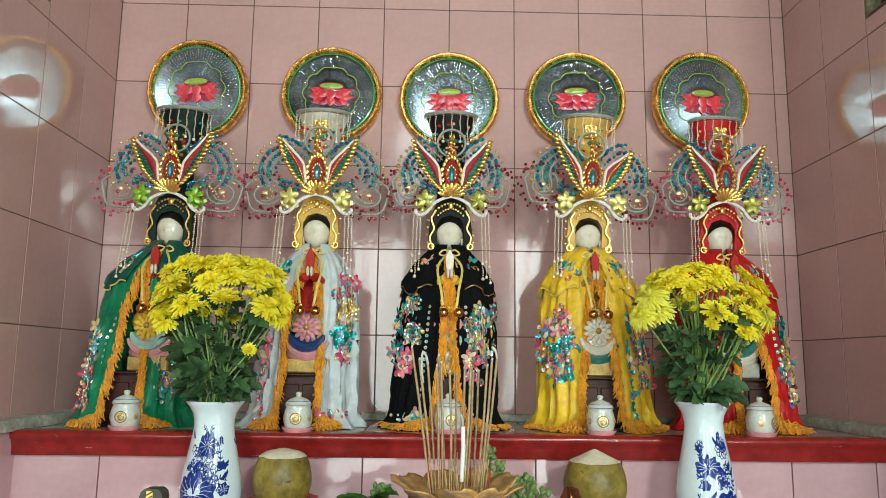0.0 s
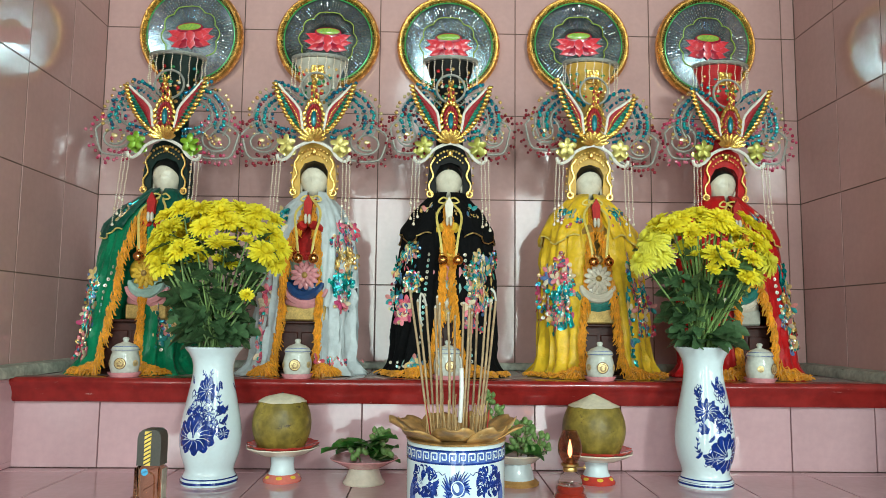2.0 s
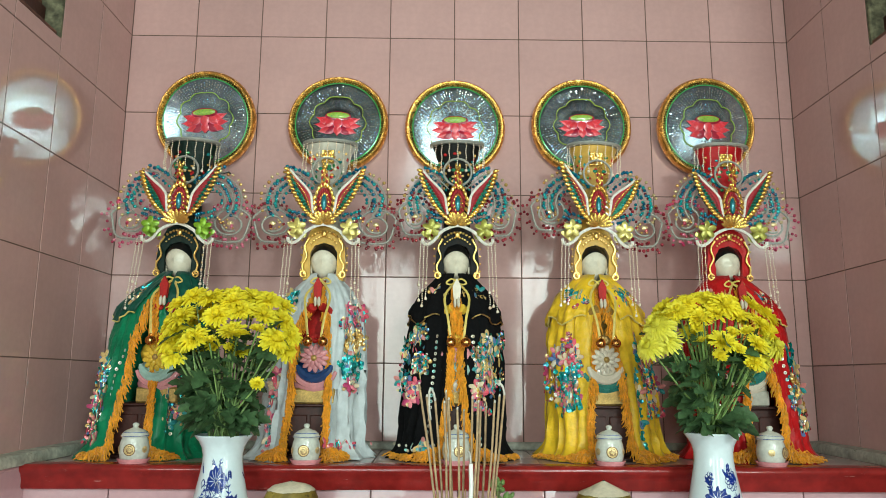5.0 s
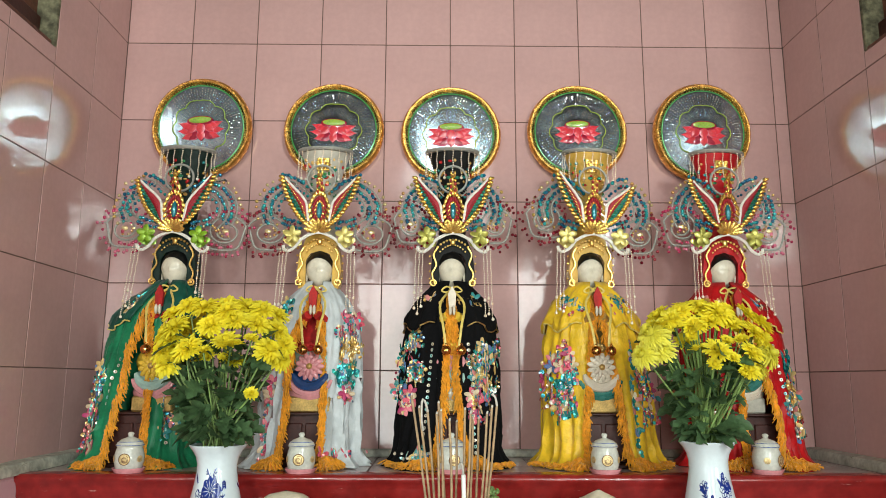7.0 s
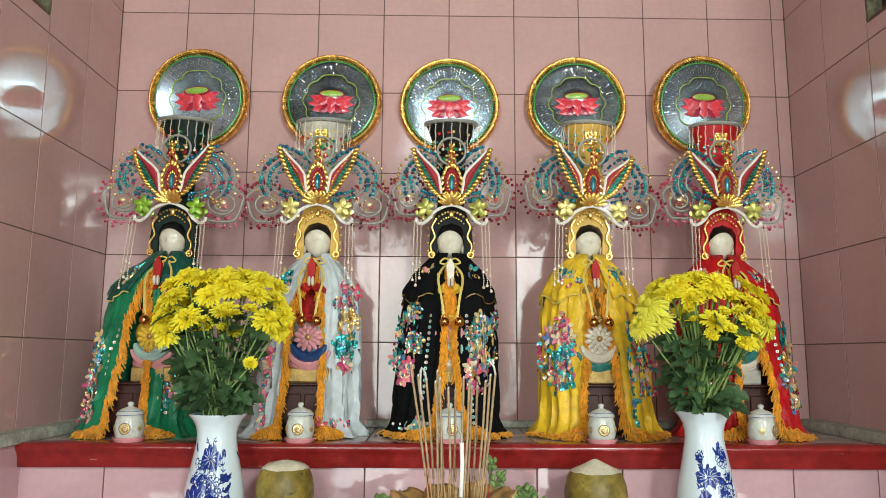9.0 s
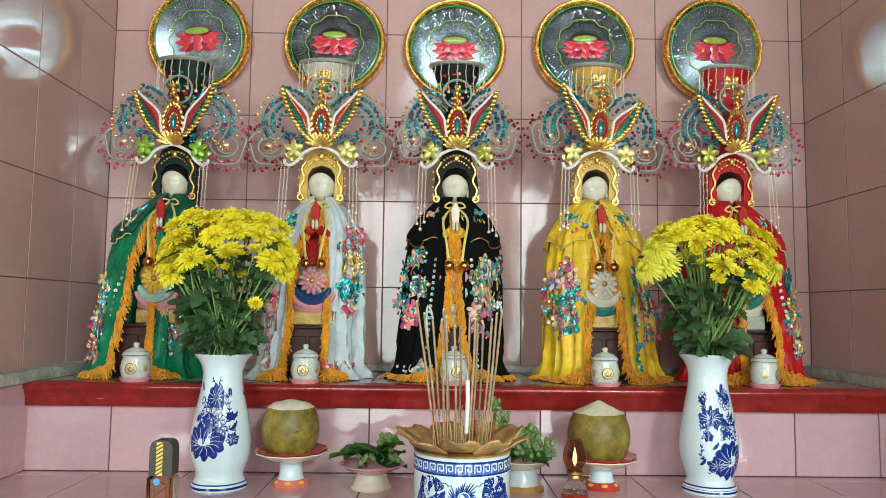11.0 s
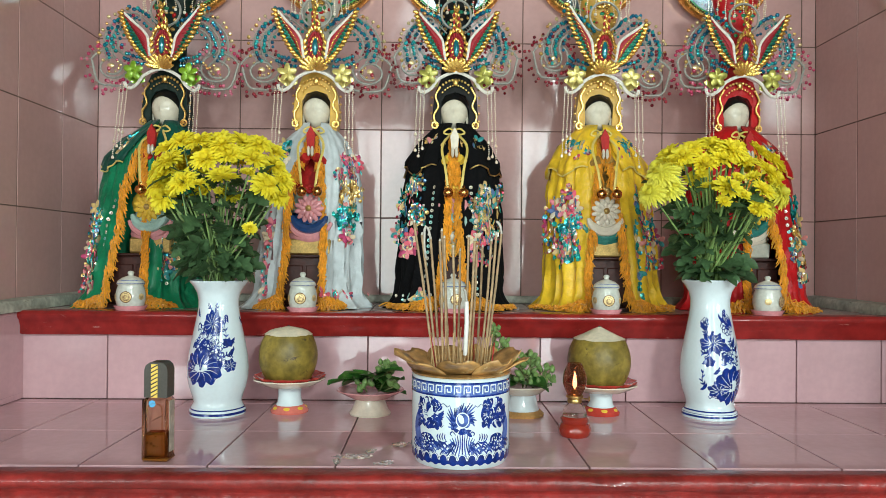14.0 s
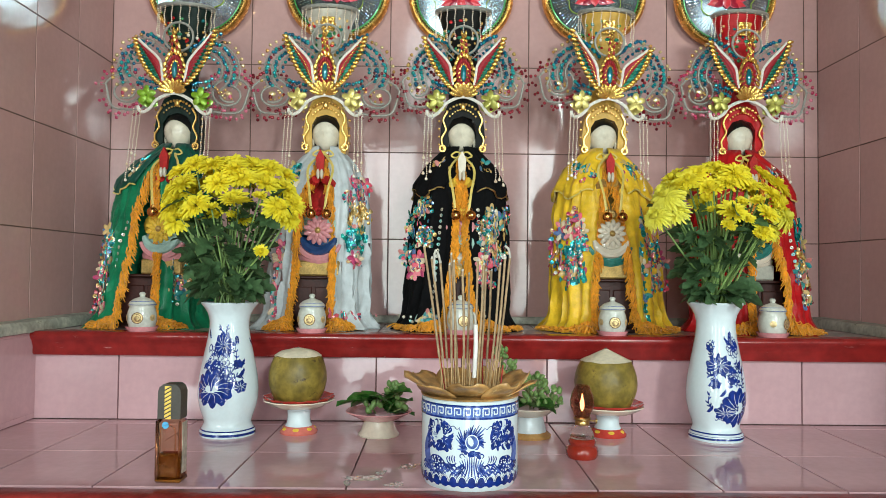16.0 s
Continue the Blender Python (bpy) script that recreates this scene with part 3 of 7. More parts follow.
    part("lotus_outline", Geo().tube(pts, 0.0014, 5), M["ringyellow"], t, "yellow-green scalloped outline")
    lotus = Geo()

    def petal(cx, cy, ang, ln, wd, z, mi):
        rows = []
        for i in range(9):
            u = i / 8
            w = wd * math.sin(math.pi * (0.16 + 0.84 * u)) ** 0.75 * (1 - u ** 5)
            p = Vector((cx, cy)) + ln * u * Vector((math.cos(ang), math.sin(ang)))
            q = Vector((-math.sin(ang), math.cos(ang)))
            rows.append([(*(p + q * w), z - 0.0005), (*(p + q * w * 0.8), z + 0.0004), (*p, z + 0.0012), (*(p - q * w * 0.8), z + 0.0004), (*(p - q * w), z - 0.0005)])
        n = len(lotus.f)
        lotus.sheet(rows, mi)
        for k in range(n, len(lotus.f)):
            if (k - n) % 4 in (0, 3):
                lotus.m[k] = 2
    for sgn in (-1, 1):
        petal(sgn * 0.012, -0.004, radians(90 - sgn * 70), 0.058, 0.0125, 0.0062, 0)
        petal(sgn * 0.014, -0.010, radians(90 - sgn * 88), 0.056, 0.0125, 0.0066, 0)
        petal(sgn * 0.012, -0.018, radians(90 - sgn * 106), 0.048, 0.0120, 0.0070, 0)
        petal(sgn * 0.010, -0.016, radians(90 - sgn * 128), 0.034, 0.0125, 0.0074, 1)
        petal(sgn * 0.018, 0.006, radians(90 - sgn * 98), 0.036, 0.0135, 0.0082, 0)
        petal(sgn * 0.016, 0.008, radians(90 - sgn * 135), 0.034, 0.0125, 0.0090, 0)
    petal(0, -0.012, radians(-90), 0.030, 0.0135, 0.0086, 0)
    petal(0, 0.012, radians(-90), 0.036, 0.0150, 0.0098, 0)
    lotus.ball((0, 0.020, 0.0092), (0.041, 0.0150, 0.002), 24, 5, 1)
    part("lotus_flower", lotus, [M["lotusred"], M["lotusdeep"], M["lotuspink"]], t, "red enamel lotus flower with pink petal edges", angle=70)
    g = Geo().ball((0, 0.022, 0.0110), (0.034, 0.0098, 0.0025), 24, 6)
    part("seed_pod", g, M["seedpod"], t, "green lotus seed pod")
    g = Geo()
    for i in range(22):
        a, r = i * 2.4, math.sqrt((i + 0.5) / 22)
        g.ball((0.029 * r * math.cos(a), 0.022 + 0.008 * r * math.sin(a), 0.0130), (0.0016, 0.0012, 0.0009), 6, 4)
    part("seed_print", g, M["ringgreen"], t, "dark green seeds", kind="stuff")
    return t


plate = make_plate()
PLATES = [(-0.743, 2.037, 3, 5.8, -2.7), (-0.350, 2.036, -2, -2, -0.5), (0.002, 2.027, 1, 0.8, 0), (0.383, 2.036, 2, -2, -0.6), (0.757, 2.031, 0, 5.8, 4.7)]
for k, (x, z, roll, lean, yaw) in enumerate(PLATES):
    m = pose(x, -0.020 - 0.149 * (math.sin(radians(abs(lean))) + math.sin(radians(abs(yaw))) * 0.5), z, 0, 0, yaw) @ pose(0, 0, 0, 90 + lean, 0, 0) @ pose(0, 0, 0, 0, 0, roll)
    if k == 0:
        plate.matrix_world = m
    else:
        copy_thing(plate, m)


# ---- statues, cloaks, headdresses ----
RX = [(0, 0.150), (0.05, 0.146), (0.15, 0.140), (0.30, 0.130), (0.37, 0.116), (0.42, 0.088), (0.445, 0.060), (0.465, 0.042)]
RY = [(0, 0.150), (0.05, 0.138), (0.15, 0.122), (0.30, 0.100), (0.38, 0.085), (0.42, 0.070), (0.445, 0.050), (0.465, 0.040)]
TOP = 0.465


class Cloak:
    """The hanging cloth as a surface: a is the turn from the front (minus: to -x), z the height over the shelf."""

    def __init__(self, seed, shift, wide, left, right, fold=1.0, side=0.0):
        self.side = side
        self.seed, self.shift, self.wide, self.fold = seed, shift, wide, fold
        self.left, self.right = left, right

    def edge(self, side, z):
        tab = self.left if side < 0 else self.right
        r = lerp(RX, z) * self.wide
        return side * math.asin(max(0.02, min(0.98, lerp(tab, z) / r)))

    def at(self, a, z, out=0.0):
        low = 1 - z / TOP
        rx, ry = lerp(RX, z) * self.wide, lerp(RY, z)
        f = 0
        for n, amp, ph in ((7, 0.5, 0.7), (13, 0.6, 2.1), (21, 0.3, 4.0), (31, 0.18, 1.0)):
            q = math.sin(n * a + ph + self.seed + 2.2 * noise.noise((a * 1.5, z * 4, self.seed)))
            f += amp * (1 - 2 * abs(q) ** 0.7)
        f += 0.35 * noise.noise((a * 5, z * 22, self.seed + 4))
        f *= 0.0135 * self.fold * (0.25 + 0.75 * low) * min(1, (TOP - z) / 0.06 + 0.15)
        flare = 0.030 * max(0, 1 - z / 0.045) ** 2
        k = 1 + (f + flare + out) / max(rx, 0.03)
        drift = self.shift * low + self.side * min(1, (TOP - z) / 0.09)
        return Vector((drift + rx * k * math.sin(a), -ry * k * math.cos(a), z + 0.004 * noise.noise((a * 3, z * 10, self.seed + 9)) * (1 if z < 0.02 else 0)))

    def normal(self, a, z):
        p = self.at(a, z)
        u = self.at(a + 0.03, z) - p
        v = self.at(a, z + 0.008) - p
        n = u.cross(v)
        return n.normalized() if n.length > 1e-12 else Vector((0, -1, 0))


def sequin_patch(g, cl, cx, cz, w, h, n, rnd, size=0.0042, out=0.004):
    """Scatters round sequins over the cloak about the point (cx across, cz up)."""
    for _ in range(n):
        for _ in range(20):
            u, v = rnd.uniform(-1, 1), rnd.uniform(-1, 1)
            b = math.atan2(v, u)
            if u * u + v * v <= (0.78 + 0.75 * noise.noise((1.5 * math.cos(b) + cx * 30, 1.5 * math.sin(b), cz * 50))) ** 2 and noise.noise((u * 1.6 + cx * 60, v * 2.2 + cz * 40, n)) > -0.08:
                break
        z = max(0.012, min(0.44, cz + v * h))
        r = lerp(RX, z) * cl.wide
        s = max(-0.995, min(0.995, (cx + u * w) / r))
        a = math.asin(s)
        p = cl.at(a, z, out + rnd.uniform(0, 0.0035))
        nrm = (cl.normal(a, z) + Vector((rnd.uniform(-0.3, 0.3), rnd.uniform(-0.3, 0.3), rnd.uniform(-0.3, 0.3)))).normalized()
        if nrm.y > 0:
            nrm = -nrm
        at = Matrix.Translation(p) @ nrm.to_track_quat("Z", "Y").to_matrix().to_4x4()
        r0 = size * rnd.uniform(0.65, 1.25)
        g.add([(0, 0, 0.0)] + [(r0 * math.cos(k * math.pi / 4), r0 * math.sin(k * math.pi / 4), 0.0009) for k in range(8)],
              [(0, k + 1, (k + 1) % 8 + 1) for k in range(8)], 0, at)


def bugle_patch(g, cl, cx, cz, w, h, n, rnd, lean=0.0):
    """Short embroidered bars lying over the cloak."""
    for _ in range(n):
        z = max(0.012, min(0.44, cz + rnd.uniform(-h, h)))
        r = lerp(RX, z) * cl.wide
        a = math.asin(max(-0.99, min(0.99, (cx + rnd.uniform(-w, w)) / r)))
        p, q = cl.at(a, z, 0.005), cl.at(a + rnd.uniform(-0.05, 0.05) + lean, z + rnd.uniform(0.008, 0.02), 0.005)
        g.tube([p, (p + q) / 2 + Vector((0, -0.001, 0)), q], [0.0012, 0.0026, 0.0012], 5)


def make_statue(x, k, cols, mats):
    """One glazed statue: head, hair, dress, seat; a single plain mesh."""
    g = Geo()
    # head with a simple nose ridge, neck, hair
    rows = []
    bell = lambda v, c, w: math.exp(-((v - c) / w) ** 2)
    for j in range(37):
        b = -math.pi / 2 + math.pi * j / 36
        row = []
        for i in range(57):
            a = 2 * math.pi * i / 56
            rx = 0.0362 * (1 - 0.14 * max(0, -math.sin(b)))
            px, py, pz = rx * math.cos(b) * math.cos(a), 0.036 * math.cos(b) * math.sin(a), 0.0465 * math.sin(b)
            if py < 0:
                py -= 0.0050 * bell(px, 0, 0.0042) * bell(pz, -0.006, 0.0085)
                py += 0.0022 * (bell(px, 0.0125, 0.0065) + bell(px, -0.0125, 0.0065)) * bell(pz, 0.004, 0.0048)
                py -= 0.0018 * bell(px, 0, 0.0075) * bell(pz, -0.0215, 0.0030)
                py -= 0.0016 * bell(px, 0, 0.010) * bell(pz, -0.034, 0.006)
            row.append((px, py - 0.012, 0.498 + pz))
        rows.append(row)
    g.sheet(rows, 0)
    g.lathe([(0.020, 0.44), (0.018, 0.458), (0.021, 0.475)], 16, 0)
    for s in (-1, 1):
        g.ball((s * 0.034, -0.012, 0.482), (0.004, 0.007, 0.018), 8, 6, 0)
    rows = []
    for j in range(9):
        row = []
        for i in range(25):
            a = -math.pi / 2 + 2 * math.pi * i / 24
            front = max(0, -math.sin(a))
            low = 0.47 + 0.055 * front ** 0.6
            zz = low + (0.5465 - low) * j / 8
            c = math.sqrt(max(0, 1 - ((zz - 0.498) / 0.0495) ** 2))
            row.append((0.0378 * c * math.cos(a), 0.0378 * c * math.sin(a) - 0.012, zz))
        rows.append(row)
    g.sheet(rows, 1)
    # dress, sleeves, folded palms
    g.lathe([(0.070, 0.20), (0.066, 0.27), (0.052, 0.36), (0.050, 0.41), (0.030, 0.44), (0.018, 0.452)], 20, 2, at=Matrix.Diagonal((1, 0.85, 1, 1)))
    for s in (-1, 1):
        g.tube(spline([(s * 0.045, 0.0, 0.39), (s * 0.034, -0.050, 0.358), (s * 0.011, -0.090, 0.372)], 8), [0.014, 0.015, 0.016, 0.016, 0.015, 0.014, 0.013, 0.011], 8, 2)
        g.ball((s * 0.0045, -0.100, 0.384), (0.0045, 0.006, 0.013), 8, 6, 0)
    g.slab([(-0.008, 0.392), (0.008, 0.392), (0.0105, 0.425), (0.0, 0.446), (-0.0105, 0.425)], 0.010, 3, y=-0.094)
    # lap drapery, crescent and flower boss
    g.ball((0, -0.045, 0.255), (0.066, 0.06, 0.045), 20, 10, 4)
    g.ball((0, -0.052, 0.215), (0.062, 0.058, 0.038), 20, 10, 5)
    g.ball((0, -0.050, 0.180), (0.068, 0.058, 0.034), 20, 10, 6)
    if cols[4] != "pink":
        g.tube(arc(0, 0.238, 0.043, 195, 345, 17, -0.104), [0.004, 0.007, 0.009, 0.011, 0.012, 0.0125, 0.013, 0.013, 0.013, 0.013, 0.013, 0.0125, 0.012, 0.011, 0.009, 0.007, 0.004], 8, 5)
        g.tube(arc(0, 0.236, 0.058, 205, 335, 15, -0.098), [0.004, 0.006, 0.008, 0.009, 0.010, 0.010, 0.010, 0.010, 0.010, 0.010, 0.010, 0.009, 0.008, 0.006, 0.004], 8, 6)
        for ring, n, w0 in ((0.024, 13, 0.0105), (0.014, 9, 0.0090)):
            for i in range(n):
                a = 2 * math.pi * i / n + ring * 20
                at = Matrix.Translation((ring * math.cos(a), -0.110 - (0.024 - ring) * 0.5, 0.244 + ring * math.sin(a))) @ Matrix.Rotation(-a, 4, "Y")
                g.ball((0, 0, 0), (w0 * 1.15, 0.005, w0 * 0.62), 8, 6, 7, at)
        g.ball((0, -0.117, 0.244), (0.008, 0.006, 0.008), 10, 6, 8)
    for i in range(7):
        g.ball((0.010 * math.cos(i * 0.9), -0.100, 0.292 + 0.006 * math.sin(i * 0.9)), (0.007, 0.004, 0.006), 7, 5, 2)
    g.box((0, -0.004, 0.152), (0.104, 0.19, 0.038), 0.004, 8)
    ob = part("statue", g, [mats[c] for c in cols], label="")
    ob.matrix_world = pose(x, -0.2, SHELF, 0, 0, k)
    return ob


def make_stand(x):
    t = thing("wooden_stand", "dark red wooden stand under a seated statue", "stand", pose(x, -0.2, SHELF), "statue stands")
    part("body", Geo().box((0, 0.01, 0.07), (0.128, 0.18, 0.118), 0.004), M["darkwood"], t)
    part("base_board", Geo().box((0, 0.005, 0.006), (0.145, 0.20, 0.012), 0.003), M["darkwood"], t)
    for s in (-1, 1):
        part("drawer_panel", Geo().box((s * 0.031, -0.082, 0.066), (0.054, 0.006, 0.08), 0.002), M["darkwood"], t)
    part("top_board", Geo().box((0, 0.005, 0.1295), (0.132, 0.20, 0.007), 0.002), M["darkwood"], t)
    return t


def make_cloak(x, cl, color, words, cape, seed, patches, trim):
    rnd = random.Random(seed)
    t = thing("cloak", words, "cloak", pose(x, -0.2, SHELF), "statue cloaks")
    zs = [0.002, 0.008, 0.018, 0.03, 0.045] + [0.07 + 0.0245 * i for i in range(15)] + [0.425, 0.438, 0.45, 0.46, TOP]
    rows = []
    for z in zs:
        a0, a1 = cl.edge(-1, z), cl.edge(1, z)
        full = 2 * math.pi + a0 - a1
        rows.append([cl.at(a1 + full * i / 120, z) for i in range(121)])
    body = part("cloth", Geo().sheet(rows), color, t, angle=80, normals=False)
    mod = body.modifiers.new("thick", "SOLIDIFY")
    mod.thickness, mod.offset = 0.0022, -1
    if cape:
        rows = []
        for j in range(9):
            row = []
            for i in range(97):
                s = i / 96
                lowz = 0.345 + 0.012 * math.sin(s * 40)
                z = lowz + (TOP - lowz) * j / 8
                e = 0.10 + 0.25 * (1 - j / 8)
                a = e + (2 * math.pi - 2 * e) * s
                row.append(cl.at(a, z, 0.008 - 0.004 * j / 8 + 0.0025 * math.sin(s * 55 + seed)))
            rows.append(row)
        c = part("cape", Geo().sheet(rows), cape, t, "short shoulder cape with ruffled edge", angle=80, normals=False)
        mod = c.modifiers.new("thick", "SOLIDIFY")
        mod.thickness, mod.offset = 0.002, 1
        edge = [Vector(p) + Vector((0, -0.001, 0)) for p in rows[0]]
        part("braid", Geo().tube(edge, 0.0022, 5), M["ribbon"] if cape != M["black_cloth"] else M["brass"], c)
    # fringes down both front edges
    for side in (-1, 1):
        g = Geo()
        z = 0.43
        while z > 0.012:
            tuft = 0.7 + 0.6 * noise.noise((z * 40, seed, side))
            for q in range(3):
                a = cl.edge(side, z)
                p = cl.at(a, z, 0.003) + Vector((-side * rnd.uniform(-0.003, 0.010), rnd.uniform(-0.004, 0), 0))
                ln = rnd.uniform(0.016, 0.036) * (0.8 + 0.4 * tuft)
                pts = [p]
                for k in range(1, 4):
                    pts.append(p + Vector((-side * 0.010 * tuft * k / 3 + rnd.uniform(-0.0045, 0.0045), -0.0045 * math.sin(k) + rnd.uniform(-0.002, 0.001), -ln * k / 3)))
                for v in pts:
                    v.z = max(v.z, 0.004)
                g.tube(pts, [0.0014, 0.0017, 0.0016, 0.0011], 4)
            z -= 0.0042
        part("fringe", g, trim, t, "orange silk fringe", kind="stuff")
    # tangled fringe heaped at the corners of the hem
    for side in (-1, 1):
        g = Geo()
        a0 = cl.edge(side, 0.01)
        spread = (0.42, 0.34, 1.0, 1.1, 0.6)[seed - 10]
        for i in range(150 if spread < 0.7 else 230):
            u = rnd.random() ** 1.5
            a = a0 + side * min(spread, 1.35 - abs(a0)) * u
            heap = max(0.0, 1 - u * spread / 0.4)
            p = cl.at(a, 0.012 + 0.020 * heap * rnd.random(), 0.002)
            o = (p - Vector((cl.shift, 0, p.z))).normalized()
            h = rnd.uniform(-1.4, 1.4)
            d = Vector((o.x * math.cos(h) - o.y * math.sin(h), o.x * math.sin(h) + o.y * math.cos(h), 0))
            ln = rnd.uniform(0.012, 0.026) * (0.7 + 0.8 * heap)
            pts = [p]
            for k in range(1, 5):
                f = k / 4
                w = p + d * ln * f + Vector((rnd.uniform(-0.006, 0.006), rnd.uniform(-0.005, 0.003), 0))
                w.y = max(w.y, -0.232 + rnd.uniform(0, 0.004))
                w.z = max(0.003, p.z * (1 - f) + rnd.uniform(0.002, 0.006) + 0.014 * heap * f * (1 - f) * 4 * rnd.random())
                pts.append(w)
            g.tube(pts, [0.0013, 0.0017, 0.0017, 0.0016, 0.0011], 4)
        part("hem_fringe", g, trim, t, "orange silk fringe lying on the shelf", kind="stuff")
    # ribbons with gold bells
    bow = Geo()
    for s in (-1, 1):
        loop = spline([(0, -0.048, 0.446), (s * 0.014, -0.060, 0.449), (s * 0.026, -0.063, 0.438), (s * 0.013, -0.063, 0.434), (0, -0.05, 0.444)], 14)
        bow.tube(loop, 0.0022, 6, flat=0.4)
        bow.tube(spline([(0, -0.05, 0.444), (s * 0.03, -0.10, 0.40), (s * 0.022, -0.128, 0.34), (s * 0.016, -0.135, 0.292)], 14), 0.0030, 6, flat=0.25)
    part("ribbon", bow, M["ribbon"], t, "yellow satin ribbon")
    for s in (-1, 1):
        b = Geo().ball((s * 0.0185 + 0.003, -0.137, 0.283), 0.0125, 14, 10)
        b.tube(arc(s * 0.0185 + 0.003, 0.297, 0.003, 0, 360, 9, -0.137), 0.001, 5)
        part("bell", b, M["copper"], t, "polished copper-gold bell")
    for kind, cx, cz, w, h, n in patches:
        g = Geo()
        if kind == "line":
            for i in range(n):
                z = cz - h * i / (n - 1)
                px = cx + w * (i / (n - 1))
                for s in ((-1, 1) if px > 0 else (1, -1)):
                    r = lerp(RX, z) * cl.wide
                    a = math.asin(max(-0.98, min(0.98, s * abs(px) / r)))
                    p = cl.at(a, z, 0.004)
                    nrm = cl.normal(a, z)
                    nrm = -nrm if nrm.y > 0 else nrm
                    at = Matrix.Translation(p) @ nrm.to_track_quat("Z", "Y").to_matrix().to_4x4()
                    g.lathe([(0.0046, 0), (0.0044, 0.0012), (0.0012, 0.0005)], 9, at=at, closed=False)
            part("sequin_trim", g, M["sequinpearl"], t, "pearly sequin trim", kind="stuff", normals=False)
        else:
            ap = Geo()
            for i in range(max(2, int(11 * math.sqrt(w * h) / 0.04))):
                z = max(0.02, min(0.43, cz + h * rnd.uniform(-0.95, 0.95)))
                a = math.asin(max(-0.98, min(0.98, (cx + w * rnd.uniform(-0.9, 0.9)) / (lerp(RX, z) * cl.wide))))
                p, nrm = cl.at(a, z, 0.002), cl.normal(a, z)
                nrm = -nrm if nrm.y > 0 else nrm
                tilt0 = rnd.uniform(0, 6.28)
                for q in range(rnd.choice((3, 4, 5))):
                    at = Matrix.Translation(p) @ nrm.to_track_quat("Z", "Y").to_matrix().to_4x4() @ Matrix.Rotation(tilt0 + q * 1.15, 4, "Z") @ Matrix.Translation((0.0105, 0, 0))
                    ap.ball((0, 0, 0), (0.0112, 0.0062, 0.0030), 9, 5, 0, at)
            part("applique", ap, M["satinpatch" if kind != "sequinpink" else "pinkpatch"], t, "padded satin petals", kind="stuff")
            n = int(n * 0.95)
            sequin_patch(g, cl, cx, cz, w * 1.48, h * 1.34, int(n * 1.5), rnd, 0.0044 if kind != "sequinteal" else 0.0056)
            part("sequin_embroidery", g, M[kind], t, "sequin flower embroidery", kind="stuff", smooth=False, normals=False)
            g = Geo()
            bugle_patch(g, cl, cx, cz, w * 0.9, h * 0.9, n // 6, rnd)
            part("embroidery", g, M[kind], t, "raised thread embroidery", kind="stuff")
    return t


